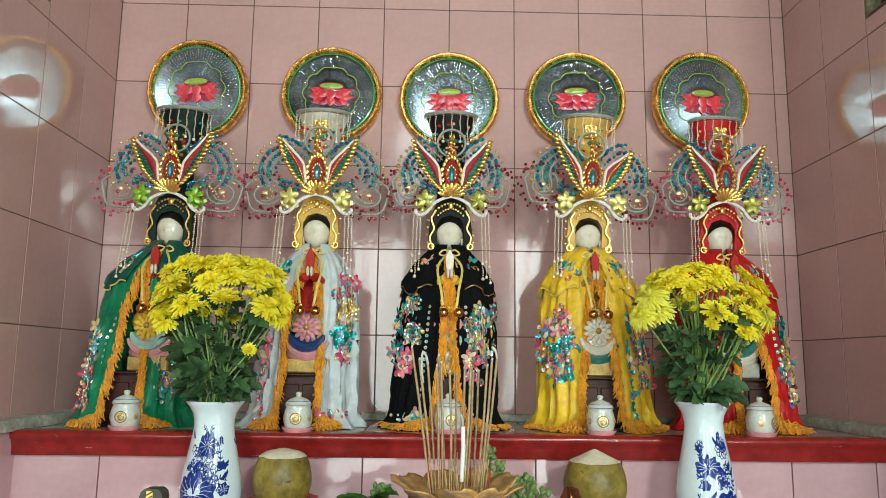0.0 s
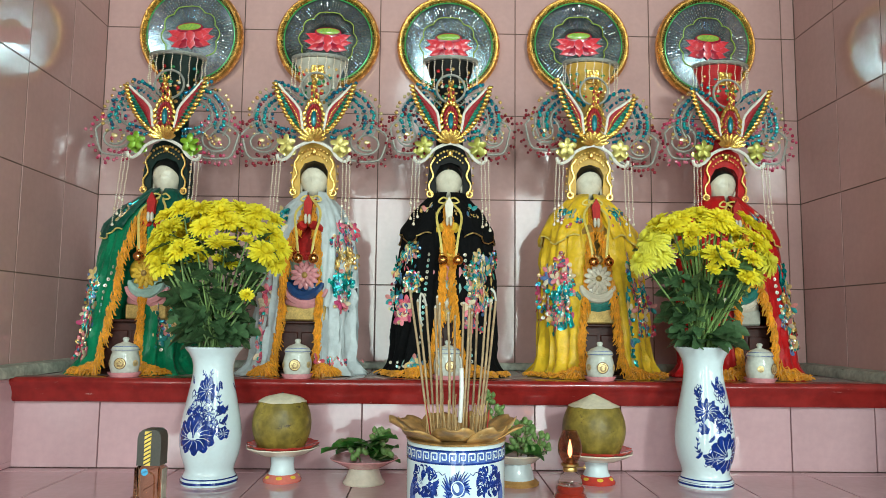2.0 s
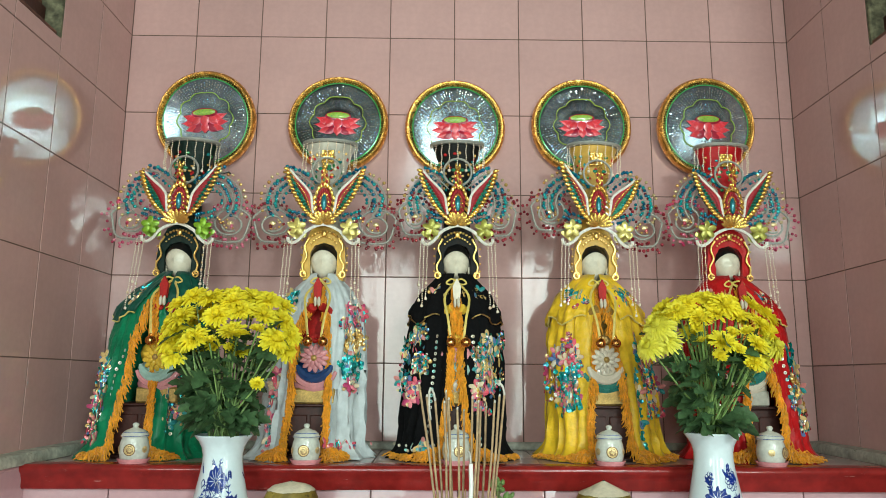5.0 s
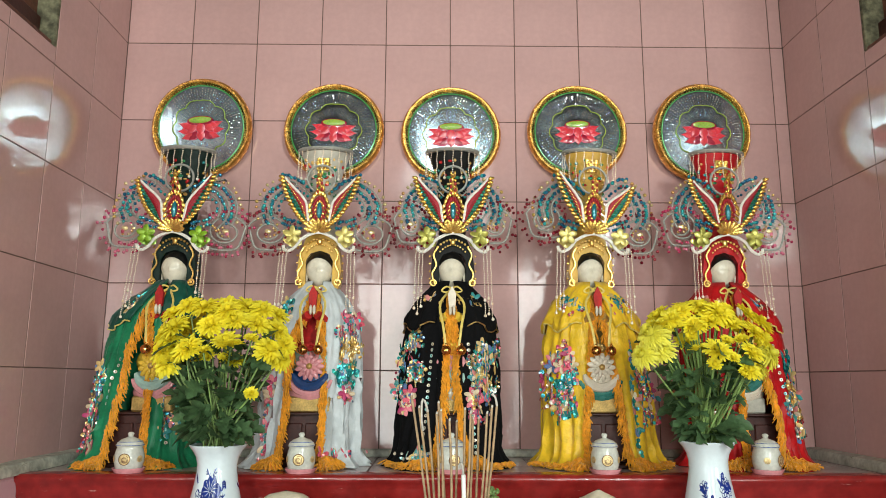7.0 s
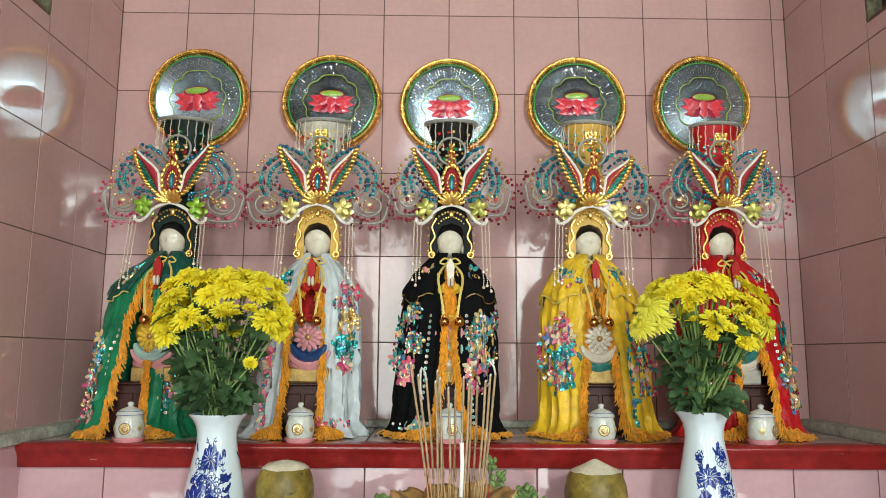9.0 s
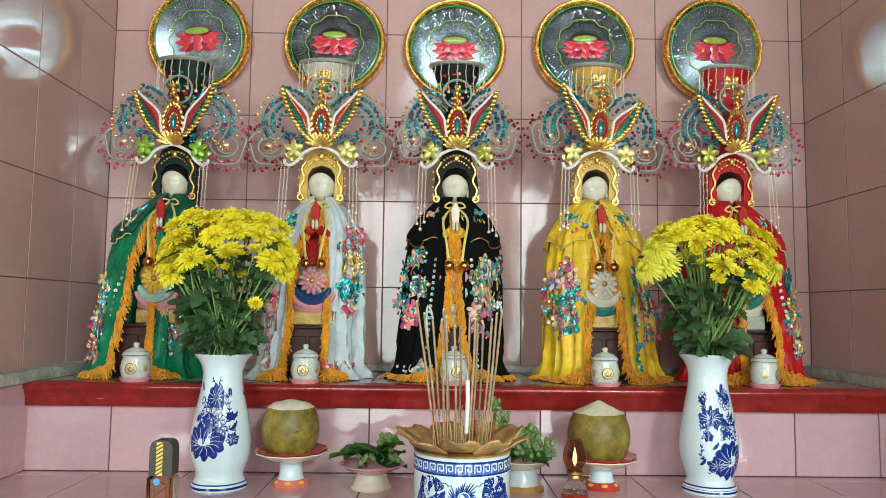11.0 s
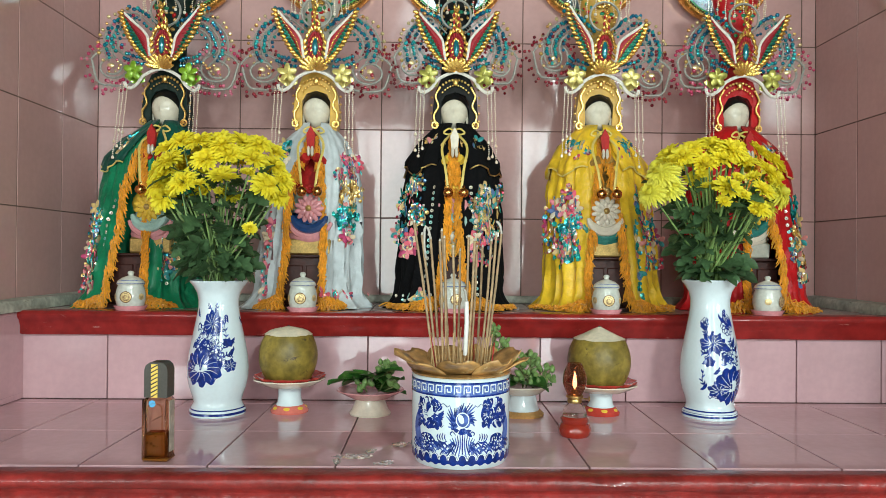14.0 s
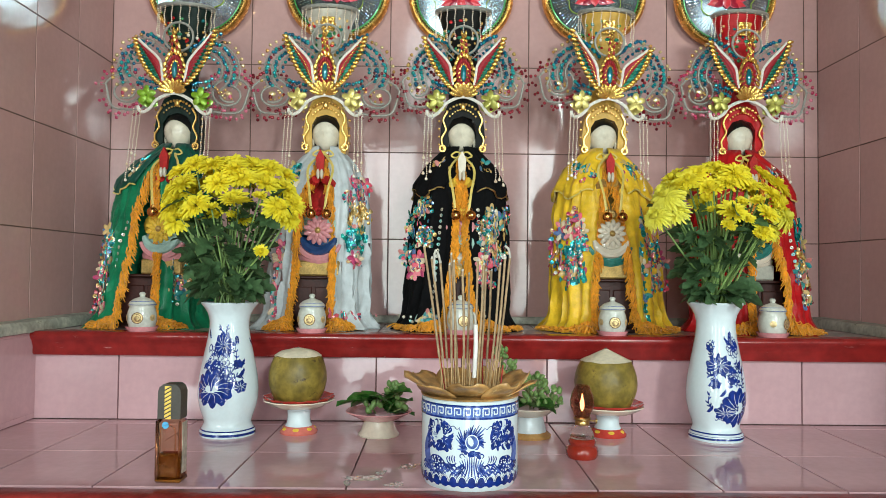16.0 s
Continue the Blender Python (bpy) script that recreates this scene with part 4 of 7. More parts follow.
def make_headdress(x, hat, hood, flower, words, seed, tilt, outer, wide, shift):
    rnd = random.Random(seed)
    wing_lift = (0.20, 0.0, 0.0, -0.30, 0.06)[seed - 40]
    t = thing("headdress", words, "headdress", pose(x + shift, -0.205, SHELF) @ pose(0, 0, 0.55) @ pose(0, 0, 0, 0, tilt, 0) @ pose(0, 0, -0.55), "beaded headdresses")
    # hood behind the face
    arch = [(-0.052, 0.446), (-0.058, 0.49), (-0.053, 0.54), (-0.036, 0.582), (0, 0.598), (0.036, 0.582), (0.053, 0.54), (0.058, 0.49), (0.052, 0.446)]
    g = Geo().slab(arch + [(0.0345, 0.452), (0.0355, 0.520), (0.025, 0.539), (0, 0.547), (-0.025, 0.539), (-0.0355, 0.520), (-0.0345, 0.452)], 0.05, y=0.004)
    hb = part("hood", g, hood, t, "padded hood round the face")
    g = Geo()
    for s in (-1, 1):
        g.tube(spline([(s * 0.045, -0.026, 0.455), (s * 0.054, -0.027, 0.485), (s * 0.043, -0.027, 0.51), (s * 0.050, -0.027, 0.535), (s * 0.040, -0.027, 0.556)], 24), 0.0026, 6)
        g.tube(arc(s * 0.051, 0.462, 0.0075, 0, 360, 17, -0.028), 0.0024, 6)
        g.ball((s * 0.051, -0.028, 0.462), 0.0035, 8, 6)
        for i in range(5):
            g.ball((s * 0.060, -0.012, 0.475 + 0.02 * i), 0.0034, 6, 5)
    for i in range(11):
        u = -1 + i / 5
        g.ball((0.040 * u, -0.028, 0.577 - 0.020 * u * u), (0.0036, 0.003, 0.0036), 7, 5)
        g.ball((0.033 * u, -0.028, 0.563 - 0.018 * u * u), (0.0026, 0.002, 0.0026), 6, 4)
    g.ball((0, -0.030, 0.570), (0.007, 0.004, 0.009), 10, 6)
    part("scroll_trim", g, M["gold"], hb, "gold scroll trim")
    # hat, board, strands
    g = Geo().lathe([(0.036, 0.585), (0.036, 0.66), (0.041, 0.735), (0.050, 0.775), (0.066, 0.822), (0.062, 0.822), (0.034, 0.74)], 28, at=Matrix.Translation((0, 0.02, 0)) @ Matrix.Diagonal((1, 0.72, 1, 1)), closed=False)
    ht = part("hat", g, hat, t, "flared satin hat")
    g = Geo()
    for i in range(48):
        a = radians(rnd.uniform(195, 345))
        z = rnd.uniform(0.70, 0.80)
        r = lerp([(0.66, 0.036), (0.735, 0.041), (0.775, 0.050), (0.822, 0.066)], z) + 0.001
        g.ball((r * math.cos(a), 0.02 + 0.72 * r * math.sin(a), z), (rnd.uniform(0.003, 0.007), 0.0025, rnd.uniform(0.003, 0.006)), 7, 5)
    part("hat_decoration", g, M["hatbits"], ht, "small bright hat ornaments", kind="stuff")
    if seed in (41, 43, 44):
        g = Geo().box((0, -0.024, 0.783), (0.034, 0.004, 0.036), 0.0015)
        for i in range(6):
            g.ball((0.011 * math.cos(i * 1.05), -0.027, 0.783 + 0.011 * math.sin(i * 1.05)), (0.006, 0.0025, 0.006), 8, 5)
        part("hat_plaque", g, M["brightgold"], ht, "gold foil plaque")
    g = Geo().lathe([(0.001, 0.8225), (0.072, 0.8225), (0.076, 0.8265), (0.075, 0.8305), (0.001, 0.8305)], 36, at=Matrix.Translation((0, 0.01, 0)) @ Matrix.Diagonal((1, 0.62, 1, 1)), closed=False)
    bd = part("board", g, M["silver"], t, "silver-edged top board")
    for i in range(11):
        a = radians(180 + 180 * (i + 0.0) / 10)
        px, py = 0.073 * math.cos(a), 0.01 + 0.045 * math.sin(a)
        g = Geo()
        n = 15 + (i % 2)
        for j in range(n):
            g.ball((px + 0.001 * math.sin(j), py - 0.002, 0.820 - 0.0049 * j), 0.0019, 6, 4)
        g.ball((px, py - 0.002, 0.820 - 0.0049 * n - 0.002), 0.0042, 8, 6)
        part("pearl_strand", g, M["pearl"], bd, kind="stuff")
    # ring behind the bird
    g = Geo().tube(arc(0, 0.738, 0.037, 0, 360, 33, -0.040), 0.0030, 6)
    part("ring", g, M["silver"], t, "silver braided ring")
    # bird: teardrop of gold scales round a red field and a teal jewel, then the neck and head
    g = Geo()
    for sc, mi, n, r0 in ((1.0, 0, 17, 0.0078), (0.68, 1, 15, 0.0050), (0.46, 0, 11, 0.0042)):
        for i in range(n):
            u = -1 + 2 * i / (n - 1)
            px = 0.0245 * sc * math.sin(math.pi * 0.86 * u) * (1.0 if abs(u) > 0.4 else 0.92)
            pz = 0.655 + sc * (0.045 * math.cos(math.pi * 0.86 * u)) - 0.004
            at = Matrix.Translation((px, -0.056 + 0.02 * (1 - sc) * 0.3 - 0.004 * sc, pz)) @ Matrix.Rotation(-0.9 * u, 4, "Y")
            g.ball((0, 0, 0), (r0 * 0.62, r0 * 0.6, r0 * 1.25), 7, 5, mi, at)
    g.ball((0, -0.050, 0.654), (0.020, 0.006, 0.036), 16, 8, 1)
    g.ball((0, -0.058, 0.648), (0.0075, 0.006, 0.022), 12, 8, 2)
    g.tube(spline([(0, -0.05, 0.69), (0.006, -0.056, 0.708), (-0.004, -0.062, 0.726), (0, -0.068, 0.736)], 12), [0.009, 0.008, 0.008, 0.007, 0.007, 0.0065, 0.006, 0.006, 0.007, 0.0075, 0.006, 0.003], 8, 0)
    for j in range(5):
        for s in (-1, 1):
            g.ball((s * 0.006, -0.062 - 0.002 * j, 0.695 + 0.008 * j), (0.0034, 0.003, 0.0048), 6, 4, 0 if (j + (s > 0)) % 2 else 1)
    g.ball((0, -0.070, 0.740), (0.0075, 0.008, 0.0075), 10, 6, 0)
    g.tube([(0, -0.074, 0.739), (0, -0.084, 0.733)], [0.0035, 0.0008], 6, 0)
    for s in (-1, 1):
        g.ball((s * 0.011, -0.064, 0.737), (0.007, 0.003, 0.0045), 8, 5, 3)
        g.ball((s * 0.005, -0.062, 0.750), (0.003, 0.003, 0.0065), 7, 5, 0)
    part("bird_body", g, [M["brightgold"], M["redfelt"], M["tealjewel"], M["greenfoil"]], t, "gold scaled bird with a teal jewel")
    for s in (-1, 1):
        wing = Geo()
        raise_ = wing_lift * s
        inner = [v + Vector((0, 0, raise_ * max(0, abs(v.x) - 0.03))) for v in spline([(s * 0.027, -0.058, 0.618), (s * 0.031, -0.058, 0.646), (s * 0.035, -0.058, 0.668), (s * 0.050, -0.057, 0.689), (s * 0.070, -0.057, 0.709), (s * 0.094, -0.058, 0.735)], 18)]
        outer_c = [v + Vector((0, 0, raise_ * max(0, abs(v.x) - 0.03))) for v in spline([(s * 0.034, -0.056, 0.611), (s * 0.053, -0.056, 0.628), (s * 0.071, -0.056, 0.652), (s * 0.085, -0.056, 0.679), (s * 0.095, -0.057, 0.707), (s * 0.101, -0.058, 0.735)], 18)]
        mix = lambda f: [p.lerp(q, f) for p, q in zip(inner, outer_c)]
        wing.tube([p + Vector((0, -0.003, 0)) for p in inner], 0.0036, 7, 3)
        wing.sheet([[p + Vector((0, -0.002 - 0.004 * math.sin(math.pi * (f - 0.03) / 0.47), 0)) for p in mix(f)] for f in (0.03, 0.14, 0.26, 0.38, 0.50)], 1)
        wing.sheet([[p + Vector((0, 0.006, 0)) for p in mix(f)] for f in (0, 0.5, 0.95)], 2)

        def rope_row(f0, n, ln, r, mi, lean, y):
            line = mix(f0)
            for i in range(n):
                q = i / (n - 1) * (len(line) - 1)
                j = min(int(q), len(line) - 2)
                p = line[j].lerp(line[j + 1], q - j) + Vector((0, y, 0))
                d = (line[j + 1] - line[j]).normalized()
                o = Vector((s * 0.8, 0, -0.35)).normalized()
                v = (d * lean + o * (1 - lean)).normalized()
                wing.tube([p - v * ln * 0.5, p - v * ln * 0.1 + Vector((0, -0.0012, 0)), p + v * ln * 0.5], [r * 0.45, r, r * 0.4], 6, mi)
        rope_row(0.34, 15, 0.011, 0.0017, 0 if seed % 2 else 1, 0.75, -0.006)
        rope_row(0.58, 16, 0.0095, 0.0026, 2, 0.35, -0.005)
        rope_row(0.74, 15, 0.0085, 0.0022, 4, 0.35, -0.004)
        rope_row(0.92, 14, 0.0150, 0.0062, 0, 0.42, -0.006)
        part("wing", wing, [M["brightgold"], M["redfelt"], M["greenfoil"], M["white"], M["beadteal"]], t, "wing of gold, green and red rope feathers", angle=60)
    # gold lotus over the brow
    g = Geo()
    for i in range(9):
        a = radians(172 - 164 * i / 8)
        d = Vector((math.cos(a), -0.5, math.sin(a) * 0.85))
        p = Vector((0, -0.052, 0.592))
        part("gold_petal", Geo().tube([p, p + d * 0.016, p + d * 0.028, p + d * 0.036], [0.003, 0.0068, 0.0066, 0.0015], 7, flat=0.55), M["brightgold"], t, "gold foil petal")
    # white brow braid
    br = spline([(-0.092, -0.045, 0.556), (-0.090, -0.045, 0.546), (-0.078, -0.045, 0.541), (-0.060, -0.048, 0.552), (-0.042, -0.050, 0.574), (0, -0.052, 0.590),
                 (0.042, -0.050, 0.574), (0.060, -0.048, 0.552), (0.078, -0.045, 0.541), (0.090, -0.045, 0.546), (0.092, -0.045, 0.556)], 44)
    part("brow_braid", Geo().tube(br, 0.0042, 7, flat=0.8), M["white"], t, "white braided brow band")
    # cloth lobes under the braid ends
    for s in (-1, 1):
        g = Geo()
        rows = []
        for i in range(9):
            u = i / 8
            rows.append([(s * (0.045 + 0.05 * u), -0.038 - 0.004 * math.sin(u * 9), 0.575 + 0.012 * math.sin(math.pi * u) - (0.034 * math.sin(math.pi * (0.15 + 0.8 * u))) * v / 4) for v in range(5)])
        g.sheet(rows)
        part("brow_lobe", g, flower, t, "shiny cloth lobe", angle=80)
        g = Geo()
        for i in range(5):
            a = radians(90 + 72 * i)
            c = Vector((s * 0.068, -0.056, 0.582))
            d = Vector((math.cos(a), -0.15, math.sin(a)))
            g.ball((0, 0, 0), (0.0125, 0.0022, 0.0088), 9, 6, at=Matrix.Translation(c + d * 0.0125) @ Matrix.Rotation(-a, 4, "Y") @ Matrix.Rotation(rnd.uniform(-0.5, 0.5), 4, "X"))
        g.ball((s * 0.068, -0.060, 0.582), 0.004, 8, 5)
        part("cloth_flower", g, flower, t, "five-petalled shiny cloth flower")
    # wire scrolls with beads
    silver, teal, red, gold = Geo(), Geo(), Geo(), Geo()

    def stalks(pts, bead, length, r0, side, step=1, back=0.0):
        for i in range(1, len(pts) - 1, step):
            p = Vector(pts[i])
            d = Vector(pts[i + 1]) - Vector(pts[i - 1])
            o = Vector((d.z, 0, -d.x)).normalized() * side
            o = (o + Vector((rnd.uniform(-0.35, 0.35), 0, rnd.uniform(-0.35, 0.35)))).normalized()
            e = p + o * length * rnd.uniform(0.75, 1.15) + Vector((0, back + rnd.uniform(-0.010, 0.004), 0))
            silver.tube([p, e], 0.0008, 4)
            bead.ball(e, r0 * rnd.uniform(0.88, 1.12), 8, 6)

    for s in (-1, 1):
        def at(pts, y):
            return [(s * px * wide, y, pz) for px, pz in pts]
        # low scroll: a ring that unwinds into a long tail under the brow
        c1x = 0.117
        c1z = ((0.598, 0.598), (0.594, 0.594), (0.617, 0.617), (0.628, 0.596), (0.610, 0.606))[seed - 40][0 if s < 0 else 1]
        sp = []
        for i in range(64):
            u = i / 63
            a = radians(300 - 640 * u)
            r = 0.022 + 0.026 * max(0, u - 0.40) / 0.60
            sp.append((c1x + r * math.cos(a), c1z + r * math.sin(a) * 0.95))
        tail = [(p.x, p.z) for p in spline([(sp[-1][0], 0, sp[-1][1]), (c1x + 0.030, 0, c1z - 0.040), (c1x + 0.002, 0, c1z - 0.049), (c1x - 0.028, 0, c1z - 0.047), (c1x - 0.052, 0, c1z - 0.038)], 14)]
        low = at(sp + tail[1:], -0.030)
        silver.tube(low, 0.0029, 7)
        stalks(low[36:], red, 0.013, 0.0044, -s)
        stalks(low[40:72], red, 0.022, 0.0040, -s, 2)
        stalks(low[:20], gold, 0.007, 0.0034, s, 4)
        gold.ball((s * c1x * wide, -0.036, c1z), (0.009, 0.004, 0.007), 9, 6)
        red.ball((s * (c1x + 0.004) * wide, -0.037, c1z - 0.008), (0.005, 0.003, 0.006), 8, 5)
        # three rising arcs: teal beads on the inner ones, gold on the last
        for rr, bead, a0, a1, y, r0 in ((0.042, teal, -30, 70, -0.040, 0.0046), (0.060, teal, -40, 74, -0.034, 0.0048), (0.078, gold, -34, 80, -0.028, 0.0046)):
            c2 = (0.060, 0.655)
            n = int(rr * radians(a1 - a0) / 0.0068)
            curve = [(c2[0] + rr * math.cos(radians(a0 + (a1 - a0) * i / n)), c2[1] + rr * 1.02 * math.sin(radians(a0 + (a1 - a0) * i / n))) for i in range(n + 1)]
            end = curve[-1]
            curl = [(end[0] - 0.010 * math.sin(q * 0.7) - 0.002 * q, end[1] - 0.007 * (1 - math.cos(q * 0.7))) for q in range(1, 6)]
            line = at(curve + curl, y)
            silver.tube(line, 0.0026, 7)
            stalks(line[:n + 2], bead, 0.012, r0, s, 1 if rr < 0.07 else 2)
            stalks(line[1:n + 2], teal if rr < 0.07 else red, 0.009, r0 * 0.9, -s, 2)
        # teal beads behind the wing tips, and a row under the wing
        over = at([(p.x, p.z) for p in spline([(0.024, 0, 0.696), (0.046, 0, 0.716), (0.068, 0, 0.732), (0.098, 0, 0.742)], 16)], -0.022)
        silver.tube(over, 0.0016, 6)
        stalks(over, teal, 0.013, 0.0050, -s)
        stalks(over, teal, 0.010, 0.0040, s, 2)
        under = at([(p.x, p.z) for p in spline([(0.032, 0, 0.606), (0.060, 0, 0.612), (0.088, 0, 0.622)], 10)], -0.044)
        stalks(under, teal, 0.009, 0.0046, -s)
        stalks(under, teal, 0.007, 0.0044, s)
        for i in range(9):
            p = Vector((s * rnd.uniform(0.055, 0.100) * wide, -0.045 + rnd.uniform(-0.006, 0.006), rnd.uniform(0.588, 0.612)))
            (gold if i % 2 else red).ball(p, 0.0036, 7, 5)
            silver.tube([p, p + Vector((-s * 0.012, 0.006, 0.004))], 0.0008, 4)
    part("wirework", silver, M["silver"], t, "silver braided wire scrolls", kind="stuff")
    part("bead_spray", teal, M["beadteal"], t, "teal glass beads on wires", kind="stuff")
    part("bead_spray", red, outer, t, "red glass beads on wires", kind="stuff")
    part("bead_spray", gold, M["beadgold"], t, "gold beads on wires", kind="stuff")
    # side tassels
    for s in (-1, 1):
        for k in range(3):
            g = Geo()
            px, n = s * (0.078 + 0.009 * k), 36 + rnd.randint(-3, 5)
            for j in range(n):
                big = j in (n - 1, n - 9)
                g.ball((px + s * 0.004 * (j / n) + 0.0006 * math.sin(j), -0.062 - 0.02 * (j / n), 0.545 - 0.0046 * j - (0.003 if j > n - 9 else 0)), 0.0042 if big else 0.0018, 6, 4)
            part("bead_tassel", g, M["pearl"], t, kind="stuff")
    return t


def cloth(name, c, rough=0.45, sheen=0.5, var=0.2):
    return mat(name, c, rough, var=var, scale=18, bump=0.0042, bscale=48, sheen=sheen, ior=1.3)


M["green_cloth"] = cloth("green_satin", (0.004, 0.19, 0.082), 0.34, 0.1)
M["green_velvet"] = cloth("dark_green_velvet", (0.006, 0.075, 0.05), 0.38, 0.1, 0.35)
M["white_cloth"] = cloth("silver_white_satin", (0.52, 0.56, 0.57), 0.3, 0.1, 0.14)
M["black_cloth"] = cloth("black_velvet", (0.002, 0.002, 0.0025), 0.92, 0.0)
M["yellow_cloth"] = cloth("yellow_satin", (0.76, 0.47, 0.025), 0.30, 0.1)
M["red_cloth"] = cloth("red_velvet", (0.46, 0.008, 0.010), 0.42, 0.05)
M["hat_black"] = cloth("black_hat_satin", (0.006, 0.006, 0.005), 0.6, 0.0)
M["hat_green"] = cloth("dark_green_hat_satin", (0.004, 0.016, 0.011), 0.5, 0.0)
M["hat_silver"] = cloth("silver_hat_satin", (0.50, 0.46, 0.38), 0.3)
M["hat_gold"] = cloth("gold_hat_satin", (0.58, 0.34, 0.06), 0.34, 0.1)
M["hat_red"] = cloth("red_hat_satin", (0.50, 0.012, 0.016), 0.35, 0.0)
M["hatbits"] = mat("hat_ornament", rough=0.25, metal=0.4, var=0.1, palette=[(0.55, 0.02, 0.02), (0.80, 0.45, 0.12), (0.05, 0.30, 0.10), (0.02, 0.25, 0.25), (0.85, 0.55, 0.20)], coat=0.5)
M["foil_green"] = mat("lime_cloth", (0.20, 0.36, 0.02), 0.3, 0.2, var=0.35, scale=60, coat=0.4)
M["foil_gold"] = mat("pale_gold_cloth", (0.62, 0.52, 0.16), 0.3, 0.35, var=0.35, scale=60, coat=0.4)
M["foil_olive"] = mat("olive_gold_cloth", (0.40, 0.38, 0.08), 0.3, 0.35, var=0.35, scale=60, coat=0.4)

PAINT = {"ivory": M["ivory"], "hair": M["hair"], "gold": mat("dull_gold_paint", (0.50, 0.33, 0.11), 0.42, 0.6, var=0.3, scale=40, bump=0.0006, bscale=250), "red": mat("red_robe_glaze", (0.42, 0.012, 0.010), 0.7, var=0.3, scale=30),
         "pink": M["pinkglaze"], "teal": mat("teal_glaze", (0.03, 0.20, 0.17), 0.25, var=0.25, coat=0.4), "navy": mat("navy_glaze", (0.012, 0.05, 0.16), 0.25, var=0.25, coat=0.4),
         "mint": mat("mint_glaze", (0.34, 0.52, 0.46), 0.3, var=0.15, coat=0.3), "cream": M["cream"], "yellow": M["yellowdot"], "grey": mat("grey_glaze", (0.46, 0.45, 0.38), 0.3, var=0.15)}

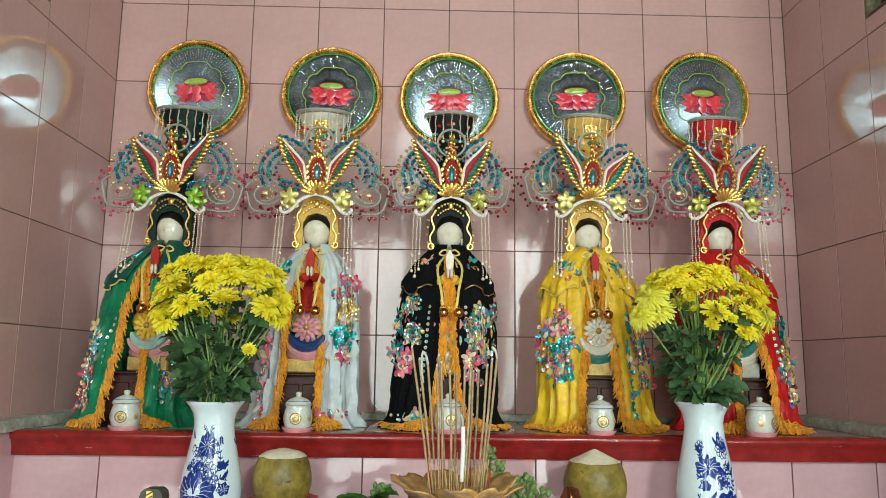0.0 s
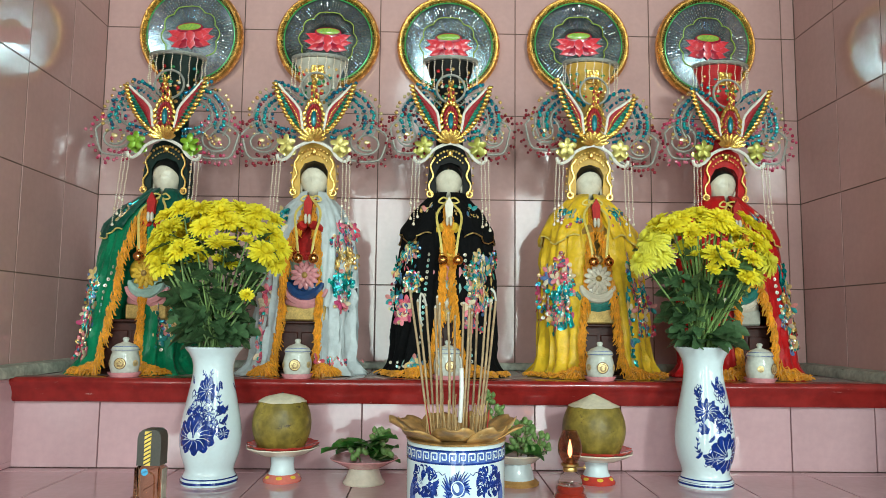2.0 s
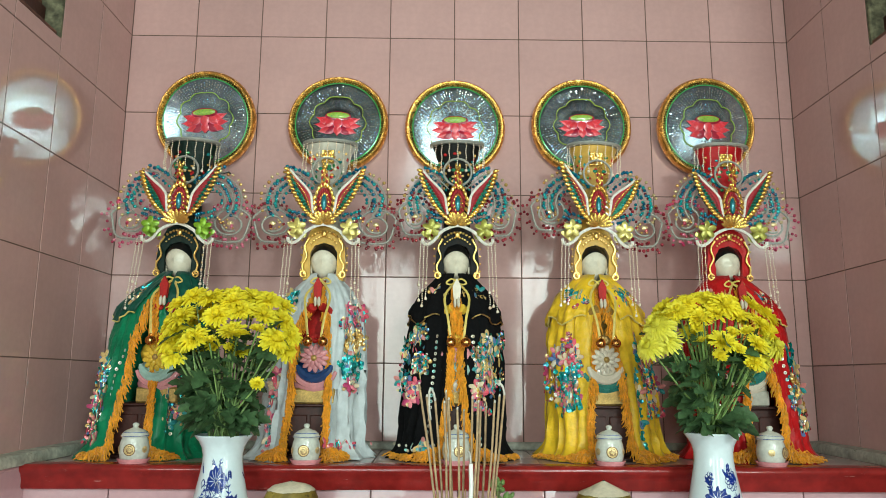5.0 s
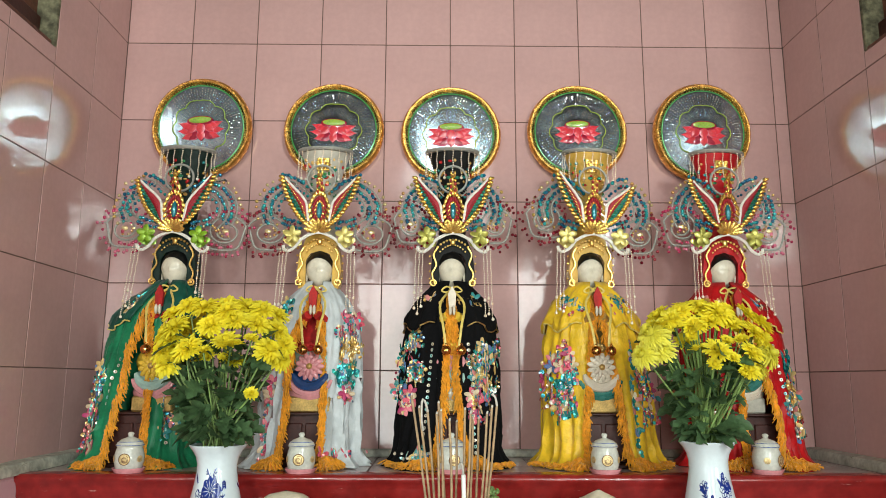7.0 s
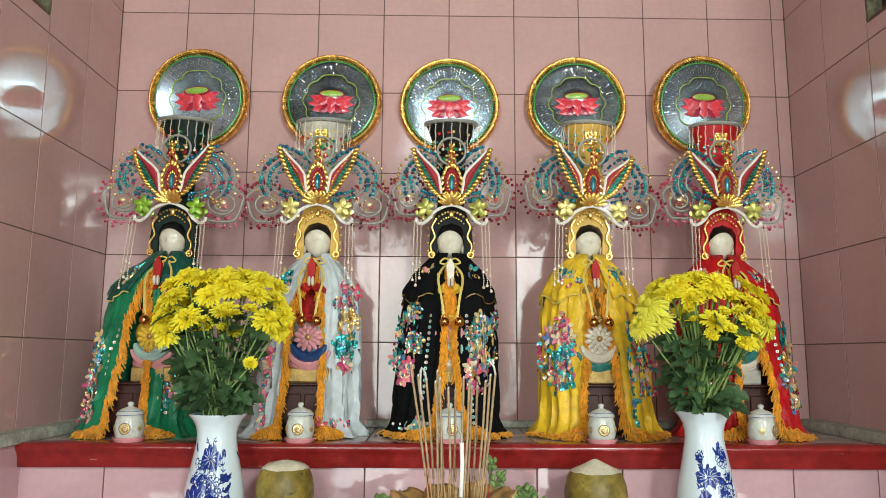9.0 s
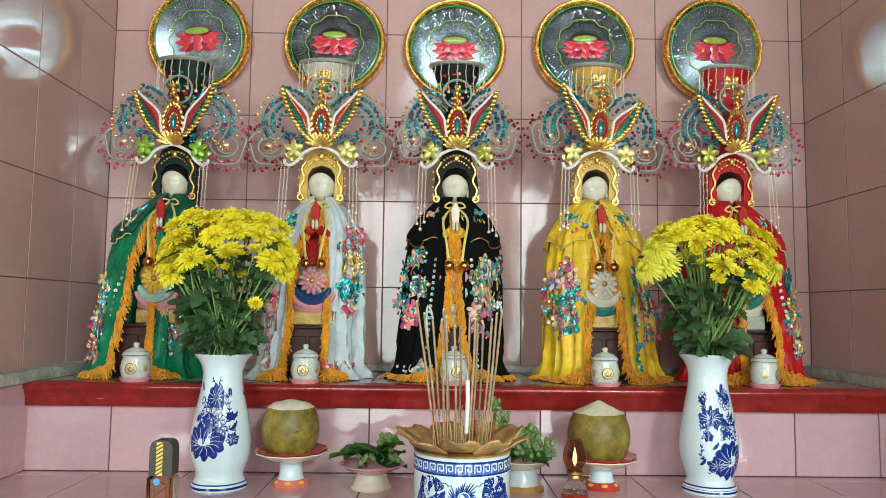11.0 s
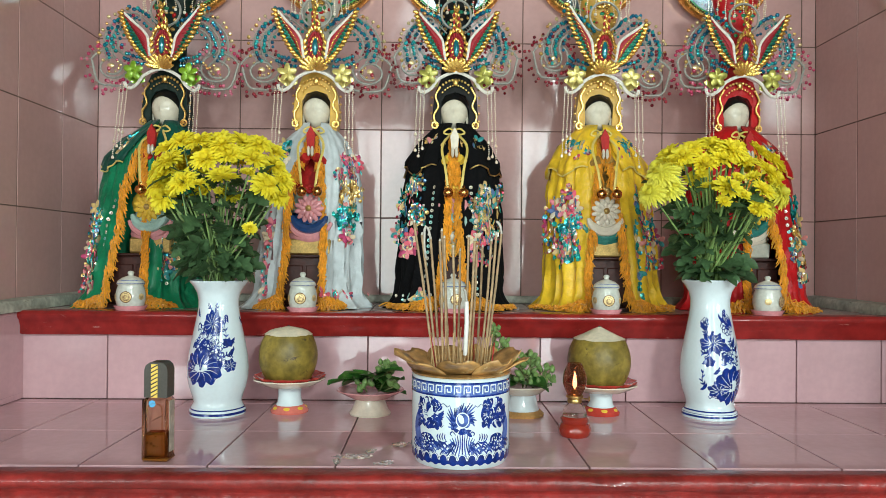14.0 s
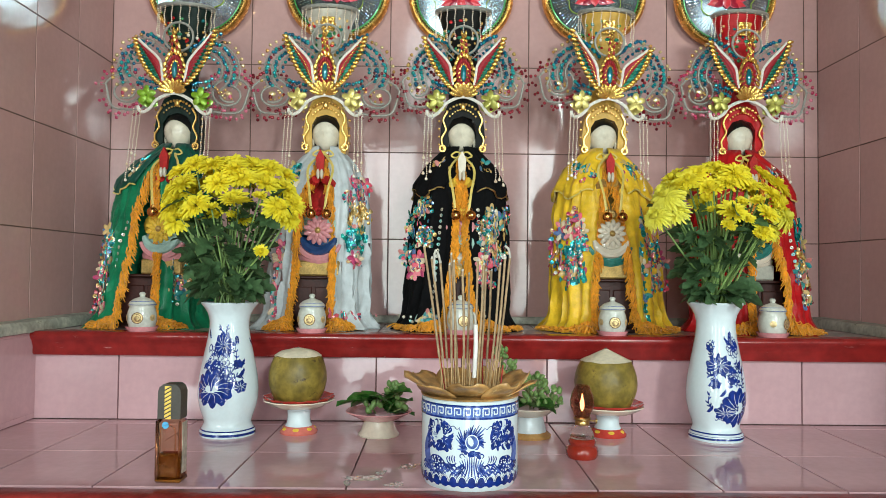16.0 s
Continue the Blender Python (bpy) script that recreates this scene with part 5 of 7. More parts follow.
# x of the face, turn, cloak (drift of the hem, width, left and right opening by height), colours
S = [
    dict(x=-0.728, turn=-4, shift=-0.022, side=-0.033, wide=0.96, left=[(0, 0.050), (0.10, 0.055), (0.30, 0.030), (0.44, 0.008)], right=[(0, 0.055), (0.20, 0.042), (0.44, 0.008)],
         cloth="green_cloth", cape="green_velvet", words="green satin cloak with sequin flowers and orange fringe",
         cols=["ivory", "hair", "red", "red", "yellow", "mint", "pink", "yellow", "gold"], hat="hat_green", hood="hat_green", flower="foil_green", bead="beadpink", tilt=1.5, hs=0.0,
         patches=[("sequin", -0.105, 0.17, 0.028, 0.085, 260), ("sequinpink", -0.115, 0.10, 0.025, 0.06, 120), ("sequin", 0.10, 0.16, 0.03, 0.08, 160), ("sequin", -0.06, 0.405, 0.018, 0.025, 60), ("line", -0.052, 0.26, -0.04, 0.20, 14)]),
    dict(x=-0.348, turn=-1, shift=-0.022, wide=0.93, left=[(0, 0.052), (0.2, 0.055), (0.33, 0.045), (0.42, 0.014)], right=[(0, 0.062), (0.2, 0.052), (0.33, 0.040), (0.42, 0.014)],
         cloth="white_cloth", cape=None, words="silvery white satin cloak with bright sequin flowers and orange fringe",
         cols=["ivory", "hair", "red", "red", "mint", "navy", "pink", "pink", "gold"], hat="hat_silver", hood="hat_gold", flower="foil_gold", bead="beadred", tilt=0.5, hs=0.0,
         patches=[("sequinpink", 0.095, 0.345, 0.024, 0.035, 90), ("sequingold", 0.10, 0.285, 0.024, 0.035, 110), ("sequinteal", 0.10, 0.225, 0.022, 0.030, 90), ("sequinteal", -0.075, 0.39, 0.016, 0.02, 40), ("sequin", -0.10, 0.33, 0.02, 0.03, 70), ("sequinpink", 0.10, 0.17, 0.01, 0.012, 22), ("sequinpink", -0.085, 0.12, 0.008, 0.10, 50), ("sequinpink", 0.09, 0.035, 0.045, 0.008, 40)]),
    dict(x=0.0, turn=0, shift=-0.008, wide=0.97, left=[(0, 0.050), (0.1, 0.030), (0.20, 0.019), (0.30, 0.017), (0.44, 0.008)], right=[(0, 0.066), (0.1, 0.036), (0.20, 0.022), (0.30, 0.018), (0.44, 0.008)],
         cloth="black_cloth", cape="black_cloth", words="black velvet cloak with sequin flowers and orange fringe",
         cols=["ivory", "hair", "yellow", "cream", "pink", "mint", "cream", "yellow", "gold"], hat="hat_black", hood="hat_black", flower="foil_olive", bead="beadred", tilt=0.0, hs=0.003,
         patches=[("sequin", -0.105, 0.245, 0.032, 0.065, 260), ("sequinpink", -0.115, 0.165, 0.018, 0.028, 80), ("sequin", 0.09, 0.25, 0.034, 0.065, 260), ("sequingold", 0.085, 0.20, 0.03, 0.05, 90), ("sequinpink", 0.075, 0.165, 0.022, 0.045, 80), ("line", 0.045, 0.30, 0.022, 0.26, 19), ("sequingold", -0.045, 0.41, 0.018, 0.014, 40), ("sequingold", 0.045, 0.41, 0.018, 0.014, 40), ("sequinpearl", -0.09, 0.03, 0.04, 0.01, 22)]),
    dict(x=0.366, turn=1, shift=0.012, wide=1.0, left=[(0, 0.062), (0.1, 0.060), (0.20, 0.045), (0.36, 0.022), (0.44, 0.008)], right=[(0, 0.060), (0.1, 0.050), (0.20, 0.042), (0.36, 0.020), (0.44, 0.008)],
         cloth="yellow_cloth", cape="yellow_cloth", words="yellow satin cloak with pink and teal sequin flowers, orange fringe",
         cols=["ivory", "hair", "gold", "red", "yellow", "cream", "teal", "cream", "gold"], hat="hat_gold", hood="hat_gold", flower="foil_gold", bead="beadred", tilt=2.0, hs=0.004,
         patches=[("sequinpink", -0.105, 0.20, 0.036, 0.085, 260), ("sequinteal", -0.10, 0.18, 0.034, 0.07, 90), ("sequinpink", 0.115, 0.18, 0.022, 0.075, 200), ("sequinteal", 0.12, 0.20, 0.02, 0.03, 40), ("sequinpink", -0.06, 0.395, 0.02, 0.016, 50), ("sequinteal", -0.06, 0.41, 0.016, 0.014, 40), ("sequinpink", 0.06, 0.395, 0.02, 0.016, 50), ("sequinteal", 0.06, 0.41, 0.016, 0.014, 40), ("sequinteal", 0.078, 0.17, 0.006, 0.14, 26)]),
    dict(x=0.718, turn=3, shift=0.018, side=0.014, wide=1.02, left=[(0, 0.055), (0.20, 0.040), (0.44, 0.008)], right=[(0, 0.062), (0.20, 0.045), (0.44, 0.008)],
         cloth="red_cloth", cape="red_cloth", words="red velvet cloak with sequin flowers and orange fringe",
         cols=["ivory", "hair", "red", "red", "yellow", "teal", "cream", "yellow", "grey"], hat="hat_red", hood="red_cloth", flower="foil_olive", bead="beadpink", tilt=1.5, hs=0.006,
         patches=[("sequinteal", 0.105, 0.25, 0.018, 0.035, 90), ("sequingold", 0.115, 0.175, 0.02, 0.06, 150), ("sequin", 0.11, 0.12, 0.02, 0.05, 130), ("sequin", -0.105, 0.17, 0.03, 0.08, 160), ("sequingold", -0.05, 0.405, 0.018, 0.014, 40), ("sequin", 0.055, 0.405, 0.018, 0.014, 40), ("line", 0.075, 0.30, 0.02, 0.22, 14)]),
]
LOOKS = ["ivory-faced glazed statue in red and gold seated on a stand", "ivory-faced glazed statue in red with pink and blue seat", "ivory-faced glazed statue in yellow and pink under black cloak",
         "ivory-faced glazed statue with white flower and teal seat", "ivory-faced glazed statue in red with green and cream seat"]
CROWNS = ["beaded headdress with dark green hat, gold bird and lime flowers", "beaded headdress with silver hat, gold bird and pearl strands", "beaded headdress with black hat, gold bird and olive flowers",
          "beaded headdress with gold hat, gold bird and red beads", "beaded headdress with red hat, gold bird and pink beads"]
for k, s in enumerate(S):
    st = make_statue(s["x"], s["turn"], s["cols"], PAINT)
    tagged(st, LOOKS[k], "statue", "altar statues")
    make_stand(s["x"] + s["shift"] * 0.7 + s.get("side", 0.0))
    cl = Cloak(k * 1.7 + 0.3, s["shift"], s["wide"], s["left"], s["right"], 0.95 if k != 1 else 1.2, s.get("side", 0.0))
    make_cloak(s["x"], cl, M[s["cloth"]], s["words"], M[s["cape"]] if s["cape"] else None, 10 + k, s["patches"], M["fringe"])
    make_headdress(s["x"], M[s["hat"]], M[s["hood"]], M[s["flower"]], CROWNS[k], 40 + k, s["tilt"], M[s["bead"]], (1.13, 1.16, 0.96, 1.08, 1.0)[k], s["hs"])


# ---- lidded jars on the shelf ----
def make_jar():
    t = thing("lidded_jar", "small white lidded porcelain jar on a pink-edged saucer", "jar", group="jars on the shelf")
    g = Geo().lathe([(0.0005, 0.0), (0.029, 0.0), (0.031, 0.003), (0.036, 0.011), (0.0365, 0.0125), (0.034, 0.0125), (0.029, 0.006), (0.0005, 0.005)], 40, closed=False)
    part("saucer", g, M["pinkglaze"], t, "white saucer with pink banding")
    g = Geo().lathe([(0.0005, 0.006), (0.024, 0.006), (0.029, 0.012), (0.0325, 0.026), (0.0325, 0.038), (0.030, 0.050), (0.0275, 0.057), (0.0285, 0.060), (0.0265, 0.060), (0.025, 0.05), (0.0005, 0.05)], 40, closed=False)
    body = part("jar", g, M["jarglaze"], t)
    g = Geo().lathe([(0.0295, 0.060), (0.0305, 0.062), (0.028, 0.068), (0.020, 0.075), (0.009, 0.079), (0.005, 0.081), (0.0065, 0.084), (0.0075, 0.087), (0.005, 0.0905), (0.0005, 0.0915)], 40)
    part("lid", g, M["jarglaze"], t)
    g = Geo()
    for j, z in enumerate((0.0625, 0.070)):
        r = (0.0308, 0.0262)[j]
        g.tube([(r * math.cos(a / 20 * math.pi), r * math.sin(a / 20 * math.pi), z) for a in range(41)], 0.0006, 4)
    part("lid_line", g, M["cobalt_pale"], t, "thin blue-grey lines")
    for a0 in (-90, -30, -150, 90):
        g = Geo()
        at = Matrix.Rotation(radians(a0 + 90), 4, "Z") @ Matrix.Translation((0, -0.0326, 0.033)) @ Matrix.Rotation(radians(90), 4, "X")
        big = a0 == -90
        g.lathe([(0.0005, 0.0012), (0.0105 if big else 0.006, 0.0006), (0.0125 if big else 0.0075, 0.0003)], 20, 0, at, closed=False)
        part("medallion", g, M["medal"], t, "gold and red printed medallion")
    g = Geo()
    at = Matrix.Translation((0, -0.0331, 0.033)) @ Matrix.Rotation(radians(90), 4, "X")
    g.lathe([(0.0115, 0.0008), (0.0122, 0.0014), (0.0130, 0.0005)], 24, 0, at, closed=False)
    for i in range(4):
        g.tube(arc(0, 0.033, 0.003 + 0.0017 * i, 20 + 70 * i, 200 + 90 * i, 9, -0.0336), 0.0005, 4)
    part("medallion_ring", g, M["dullred"], t, "dark red ring and marks")
    return t


M["medal"] = mat("gold_medallion", (0.62, 0.46, 0.22), 0.3, 0.4, var=0.3, scale=200)
M["dullred"] = mat("dull_red_print", (0.22, 0.10, 0.05), 0.4, var=0.3)
jar = make_jar()
for k, (x, turn) in enumerate(((-0.738, 4), (-0.347, 0), (-0.003, 10), (0.349, -3), (0.722, 38))):
    m = pose(x, -0.398, 1.0885, 0, 0, turn)
    if k == 0:
        jar.matrix_world = m
    else:
        copy_thing(jar, m)


# ---- painted decoration on round bodies ----
class Wrap:
    """Draws flat shapes on a body of revolution: s is the way round in metres from the front, z the height."""

    def __init__(self, prof, off=0.0006, lobes=0, depth=0.0):
        self.tab = sorted((z, r) for r, z in prof)
        self.off, self.g, self.lobes, self.depth = off, Geo(), lobes, depth
        self.rm = max(r for r, _ in prof)

    def at(self, s, z):
        a = -math.pi / 2 + s / self.rm
        r = lerp(self.tab, z)
        if self.lobes:
            r *= 1 + self.depth * math.cos(self.lobes * a)
        r += self.off
        return (r * math.cos(a), r * math.sin(a), z)

    def blob(self, s, z, ws, wz, turn=0.0, n=12, mi=0, wob=0.0, seed=0):
        c, d = math.cos(turn), math.sin(turn)
        ring = []
        for i in range(n):
            a = 2 * math.pi * i / n
            k = 1 + wob * math.sin(3 * a + seed) + wob * 0.6 * math.sin(5 * a + 2 * seed)
            u, v = ws * k * math.cos(a), wz * k * math.sin(a)
            ring.append((s + u * c - v * d, z + u * d + v * c))
        self.g.add([self.at(s, z)] + [self.at(*p) for p in ring], [(0, i + 1, (i + 1) % n + 1) for i in range(n)], mi)

    def line(self, pts, w, n=16, mi=0, taper=True):
        p = spline([(a, 0, b) for a, b in pts], n)
        rows = []
        for i in range(n):
            t = (p[min(i + 1, n - 1)] - p[max(i - 1, 0)]).normalized()
            q = Vector((-t.z, 0, t.x)) * w * ((0.35 + 0.65 * math.sin(math.pi * i / (n - 1))) if taper else 1)
            rows.append([self.at((p[i] + q).x, (p[i] + q).z), self.at((p[i] - q).x, (p[i] - q).z)])
        self.g.sheet(rows, mi)

    def outline(self, s, z, r, n=5, mi=0, seed=0.0, w=0.0005):
        for i in range(n):
            a = 2 * math.pi * i / n + seed
            c, d = math.cos(a), math.sin(a)
            pts = [(s + 0.15 * r * c, z + 0.15 * r * d), (s + r * (0.6 * c - 0.36 * d), z + r * (0.6 * d + 0.36 * c)), (s + r * c, z + r * d), (s + r * (0.6 * c + 0.36 * d), z + r * (0.6 * d - 0.36 * c)), (s + 0.15 * r * c, z + 0.15 * r * d)]
            self.line(pts, w, 12, mi, False)
        self.blob(s, z, r * 0.16, r * 0.16, 0, 7, mi)

    def sprig(self, s, z, turn, ln, mi, rnd):
        e = (s + ln * math.cos(turn), z + ln * math.sin(turn))
        m = ((s + e[0]) / 2 + rnd.uniform(-1, 1) * ln * 0.15, (z + e[1]) / 2 + rnd.uniform(-1, 1) * ln * 0.15)
        self.line([(s, z), m, e], 0.0007, 10, mi)
        for k in range(4):
            f = 0.3 + 0.2 * k
            for sd in (-1, 1):
                self.blob(s + f * (e[0] - s) + sd * 0.003 * math.sin(turn), z + f * (e[1] - z) + sd * 0.003 * math.cos(turn), 0.0042, 0.0016, turn + sd * 0.8, 7, mi)


VASE = [(0.0575, 0.0), (0.0585, 0.004), (0.058, 0.010), (0.052, 0.018), (0.049, 0.026), (0.052, 0.037), (0.0585, 0.055), (0.0625, 0.075), (0.0632, 0.095), (0.0610, 0.118), (0.0560, 0.145),
        (0.0500, 0.172), (0.0445, 0.198), (0.0415, 0.218), (0.0415, 0.232), (0.0450, 0.246), (0.0520, 0.258), (0.0590, 0.266), (0.0605, 0.269)]


def make_vase(x, y, turn, scale, layout, words):
    t = thing("flower_vase", words, "vase", pose(x, y, TABLE, 0, 0, turn) @ Matrix.Diagonal((scale[0], scale[0], scale[1], 1)), "flower vases")
    lob, dep = 6, 0.012
    inner = [(0.0590, 0.2705), (0.0570, 0.2685), (0.0500, 0.257), (0.0385, 0.235), (0.0385, 0.15), (0.0005, 0.15)]
    part("body", Geo().lathe([(0.0005, 0.001)] + VASE + inner, 72, lobes=lob, depth=dep, closed=False), M["porcelain"], t)
    w = Wrap(VASE, 0.0005, lob, dep)
    for z, h in ((0.006, 0.0024), (0.0135, 0.0011)) if layout else ((0.008, 0.0034), (0.016, 0.0012)):
        rows = [[w.at(w.rm * 2 * math.pi * i / 90, z - h), w.at(w.rm * 2 * math.pi * i / 90, z + h)] for i in range(91)]
        w.g.sheet(rows, 0)
    rnd = random.Random(7 + layout)

    def lotus(s0, z0, rw, rh, n=9, lines=True):
        """A solid blue bloom with a scalloped edge and white veins."""
        w.off = 0.0006
        rw, rh = rw * 1.25, rh * 1.25
        w.blob(s0, z0, rw * 0.90, rh * 0.88, 0, 26, 0, 0.05, s0 * 90)
        for i in range(n):
            a = 2 * math.pi * i / n + 0.2
            w.blob(s0 + 0.70 * rw * math.cos(a), z0 + 0.68 * rh * math.sin(a), rw * 0.36, rh * 0.34, a, 12, 0, 0.10, i)
        w.off = 0.0011
        if lines:
            for i in range(n + 3):
                a = 2 * math.pi * i / (n + 3)
                w.line([(s0 + 0.12 * rw * math.cos(a), z0 - 0.15 * rh + 0.1 * rh * math.sin(a)), (s0 + 0.5 * rw * math.cos(a + 0.15), z0 + 0.45 * rh * math.sin(a + 0.15)), (s0 + 0.88 * rw * math.cos(a), z0 + 0.84 * rh * math.sin(a))], 0.0005, 7, 2)
        w.off = 0.0006

    def leafy(pts, n, size, curl):
        """A thin stem with leaf pairs along it."""
        w.line(pts, 0.0010, 22, 0)
        p = spline([(a, 0, b) for a, b in pts], n + 2)
        for i in range(1, n + 1):
            d = p[min(i + 1, n + 1)] - p[i - 1]
            ang = math.atan2(d.z, d.x)
            for sd in (-1, 1):
                if rnd.random() < 0.8:
                    th = ang + sd * curl
                    w.blob(p[i].x + size * math.cos(th), p[i].z + size * math.sin(th), size, size * 0.36, th, 9, 0 if rnd.random() < 0.8 else 1, 0.08, i)

    if layout:
        lotus(-0.019, 0.100, 0.036, 0.026, 11)
        for i in range(7):
            w.line([(-0.050 + 0.010 * i, 0.078), (-0.046 + 0.009 * i, 0.072 + 0.002 * (i % 2)), (-0.040 + 0.009 * i, 0.079)], 0.0009, 7, 0)
        lotus(0.002, 0.188, 0.019, 0.019, 8)
        lotus(0.020, 0.186, 0.009, 0.011, 6, False)
        lotus(0.042, 0.104, 0.012, 0.010, 6)
        lotus(0.040, 0.148, 0.010, 0.007, 6, False)
        for a, b, r in ((-0.006, 0.150, 0.022), (-0.012, 0.140, 0.015), (0.012, 0.142, 0.015)):
            w.outline(a, b, r, 7, 0, 0.4, 0.0007)
        w.line([(-0.034, 0.168), (-0.042, 0.178), (-0.036, 0.186), (-0.029, 0.180), (-0.033, 0.173), (-0.038, 0.177)], 0.0014, 26, 0)
        leafy([(0.0, 0.120), (0.022, 0.130), (0.036, 0.160), (0.030, 0.196)], 8, 0.0042, 0.9)
        leafy([(-0.03, 0.125), (-0.036, 0.150), (-0.026, 0.172)], 5, 0.0040, 0.9)
        leafy([(0.002, 0.200), (-0.006, 0.214), (-0.016, 0.222)], 4, 0.0038, 0.8)
        leafy([(0.004, 0.204), (0.012, 0.216), (0.010, 0.226)], 3, 0.0038, 0.8)
        leafy([(0.020, 0.110), (0.034, 0.124), (0.050, 0.124)], 5, 0.0042, 0.8)
        leafy([(0.0, 0.165), (0.018, 0.168), (0.030, 0.175)], 4, 0.0036, 0.9)
        for i in range(9):
            w.line([(-0.028 + 0.005 * i, 0.160), (-0.025 + 0.005 * i, 0.168 + 0.003 * (i % 3)), (-0.020 + 0.005 * i, 0.163)], 0.0007, 7, 0)
    else:
        lotus(0.027, 0.068, 0.031, 0.028, 10)
        lotus(-0.002, 0.060, 0.020, 0.012, 7)
        lotus(-0.016, 0.150, 0.024, 0.014, 9)
        w.outline(0.026, 0.184, 0.021, 10, 0, 0.1, 0.0008)
        w.line([(0.018, 0.178), (0.024, 0.196), (0.034, 0.190), (0.030, 0.176), (0.020, 0.180), (0.032, 0.186)], 0.0014, 30, 0)
        lotus(-0.024, 0.114, 0.010, 0.007, 6, False)
        lotus(0.012, 0.120, 0.008, 0.006, 6, False)
        leafy([(-0.010, 0.138), (0.010, 0.126), (0.028, 0.112), (0.030, 0.096)], 8, 0.0046, 0.9)
        leafy([(-0.030, 0.160), (-0.036, 0.176), (-0.026, 0.196)], 6, 0.0044, 0.9)
        leafy([(0.034, 0.100), (0.044, 0.120), (0.038, 0.142), (0.026, 0.158)], 8, 0.0046, 0.9)
        leafy([(-0.030, 0.064), (-0.038, 0.080), (-0.034, 0.100)], 4, 0.0044, 0.7)
        leafy([(-0.020, 0.122), (-0.030, 0.132), (-0.042, 0.130)], 4, 0.0040, 0.8)
        for i in range(8):
            w.line([(-0.026 + 0.007 * i, 0.048), (-0.022 + 0.007 * i, 0.043 + 0.003 * (i % 2)), (-0.016 + 0.007 * i, 0.049)], 0.0009, 7, 0)
    for _ in range(16):
        w.sprig(rnd.uniform(-0.045, 0.045), rnd.uniform(0.10, 0.20) if layout else rnd.uniform(0.06, 0.20), rnd.uniform(0.3, 2.8), rnd.uniform(0.012, 0.020), 0, rnd)
    for _ in range(7):
        w.outline(rnd.uniform(-0.04, 0.04), rnd.uniform(0.11, 0.19), rnd.uniform(0.007, 0.012), 5, 0, rnd.random() * 3, 0.0007)
    for _ in range(6):
        w.sprig(rnd.uniform(0.10, 0.24), rnd.uniform(0.08, 0.19), rnd.uniform(0.3, 2.8), rnd.uniform(0.012, 0.022), 0, rnd)
    part("painted_decoration", w.g, [M["cobalt"], M["cobalt_pale"], M["porcelain"]], t, "cobalt blue painted flowers and bands", kind="stuff", smooth=True, angle=80, normals=False)
    return t


make_vase(-0.495, -0.545, 0, (0.975, 1.02), 1, "white porcelain vase with cobalt flowers holding yellow chrysanthemums")
make_vase(0.533, -0.545, 0, (0.96, 1.055), 0, "white lobed porcelain vase with large cobalt flowers, holding chrysanthemums")


# ---- chrysanthemums ----
def flower_mesh(name, seed, radius, layers, m, droop):
    rnd = random.Random(seed)
    g = Geo()
    for L in range(layers):
        u = L / max(1, layers - 1)
        n = int((34 if radius < 0.036 else 46) - 14 * u)
        for i in range(n):
            a = 2 * math.pi * (i + 0.5 * (L % 2)) / n + rnd.uniform(-0.12, 0.12)
            ln = radius * (1 - 0.72 * u) * rnd.uniform(0.85, 1.1)
            el = radians(-droop + (droop + 68) * u + rnd.uniform(-9, 9))
            d = Vector((math.cos(a), math.sin(a), 0))
            q = Vector((-math.sin(a), math.cos(a), 0))
            rows = []
            for k in range(5):
                s = k / 4
                e = el + radians(16) * (0.4 - s) * (1 if u < 0.6 else -2)
                p = d * (ln * s * math.cos(e) + 0.002) + Vector((0, 0, ln * s * math.sin(e) + 0.004 * u))
                w = radius * (0.10 if radius < 0.036 else 0.062) * (0.55 + 0.9 * s) * (1 if s < 0.9 else 0.45)
                rows.append([p + q * w + Vector((0, 0, w * 0.5)), p - Vector((0, 0, w * 0.25)), p - q * w + Vector((0, 0, w * 0.5))])
            g.sheet(rows)
    g.ball((0, 0, 0.003), (radius * 0.22, radius * 0.22, radius * 0.15), 10, 6)
    return g.mesh(name, [m], True, 80, False)


def leaf_mesh(name, seed, ln):
    rnd = random.Random(seed)
    pts = [(0, 0.02), (0.10, 0.05), (0.22, 0.25), (0.30, 0.34), (0.36, 0.17), (0.50, 0.36), (0.60, 0.40), (0.66, 0.18), (0.80, 0.22), (0.92, 0.12), (1.0, 0.0)]
    rows = []
    for u, w in pts:
        w *= rnd.uniform(0.85, 1.1)
        z = -0.35 * u * u
        rows.append([(ln * u, ln * w, ln * (z + 0.25 * w)), (ln * u, ln * w * 0.5, ln * (z + 0.06 * w)), (ln * u, 0, ln * z), (ln * u, -ln * w * 0.5, ln * (z + 0.06 * w)), (ln * u, -ln * w, ln * (z + 0.25 * w))])
    return Geo().sheet(rows).mesh(name, [M["leaf"]], True, 80, False)


BLOOMS = [flower_mesh("flower", 1, 0.032, 5, M["petal"], -12), flower_mesh("flower", 2, 0.029, 5, M["petal"], -20), flower_mesh("flower", 3, 0.034, 6, M["petal"], 6), flower_mesh("flower", 4, 0.017, 4, M["petal"], -40)]
SPIDERS = [flower_mesh("flower", 5, 0.040, 7, M["petalpale"], 22), flower_mesh("flower", 6, 0.037, 7, M["petalpale"], 16)]
LEAVES = [leaf_mesh("leaf", k, 0.040 + 0.006 * k) for k in range(4)]


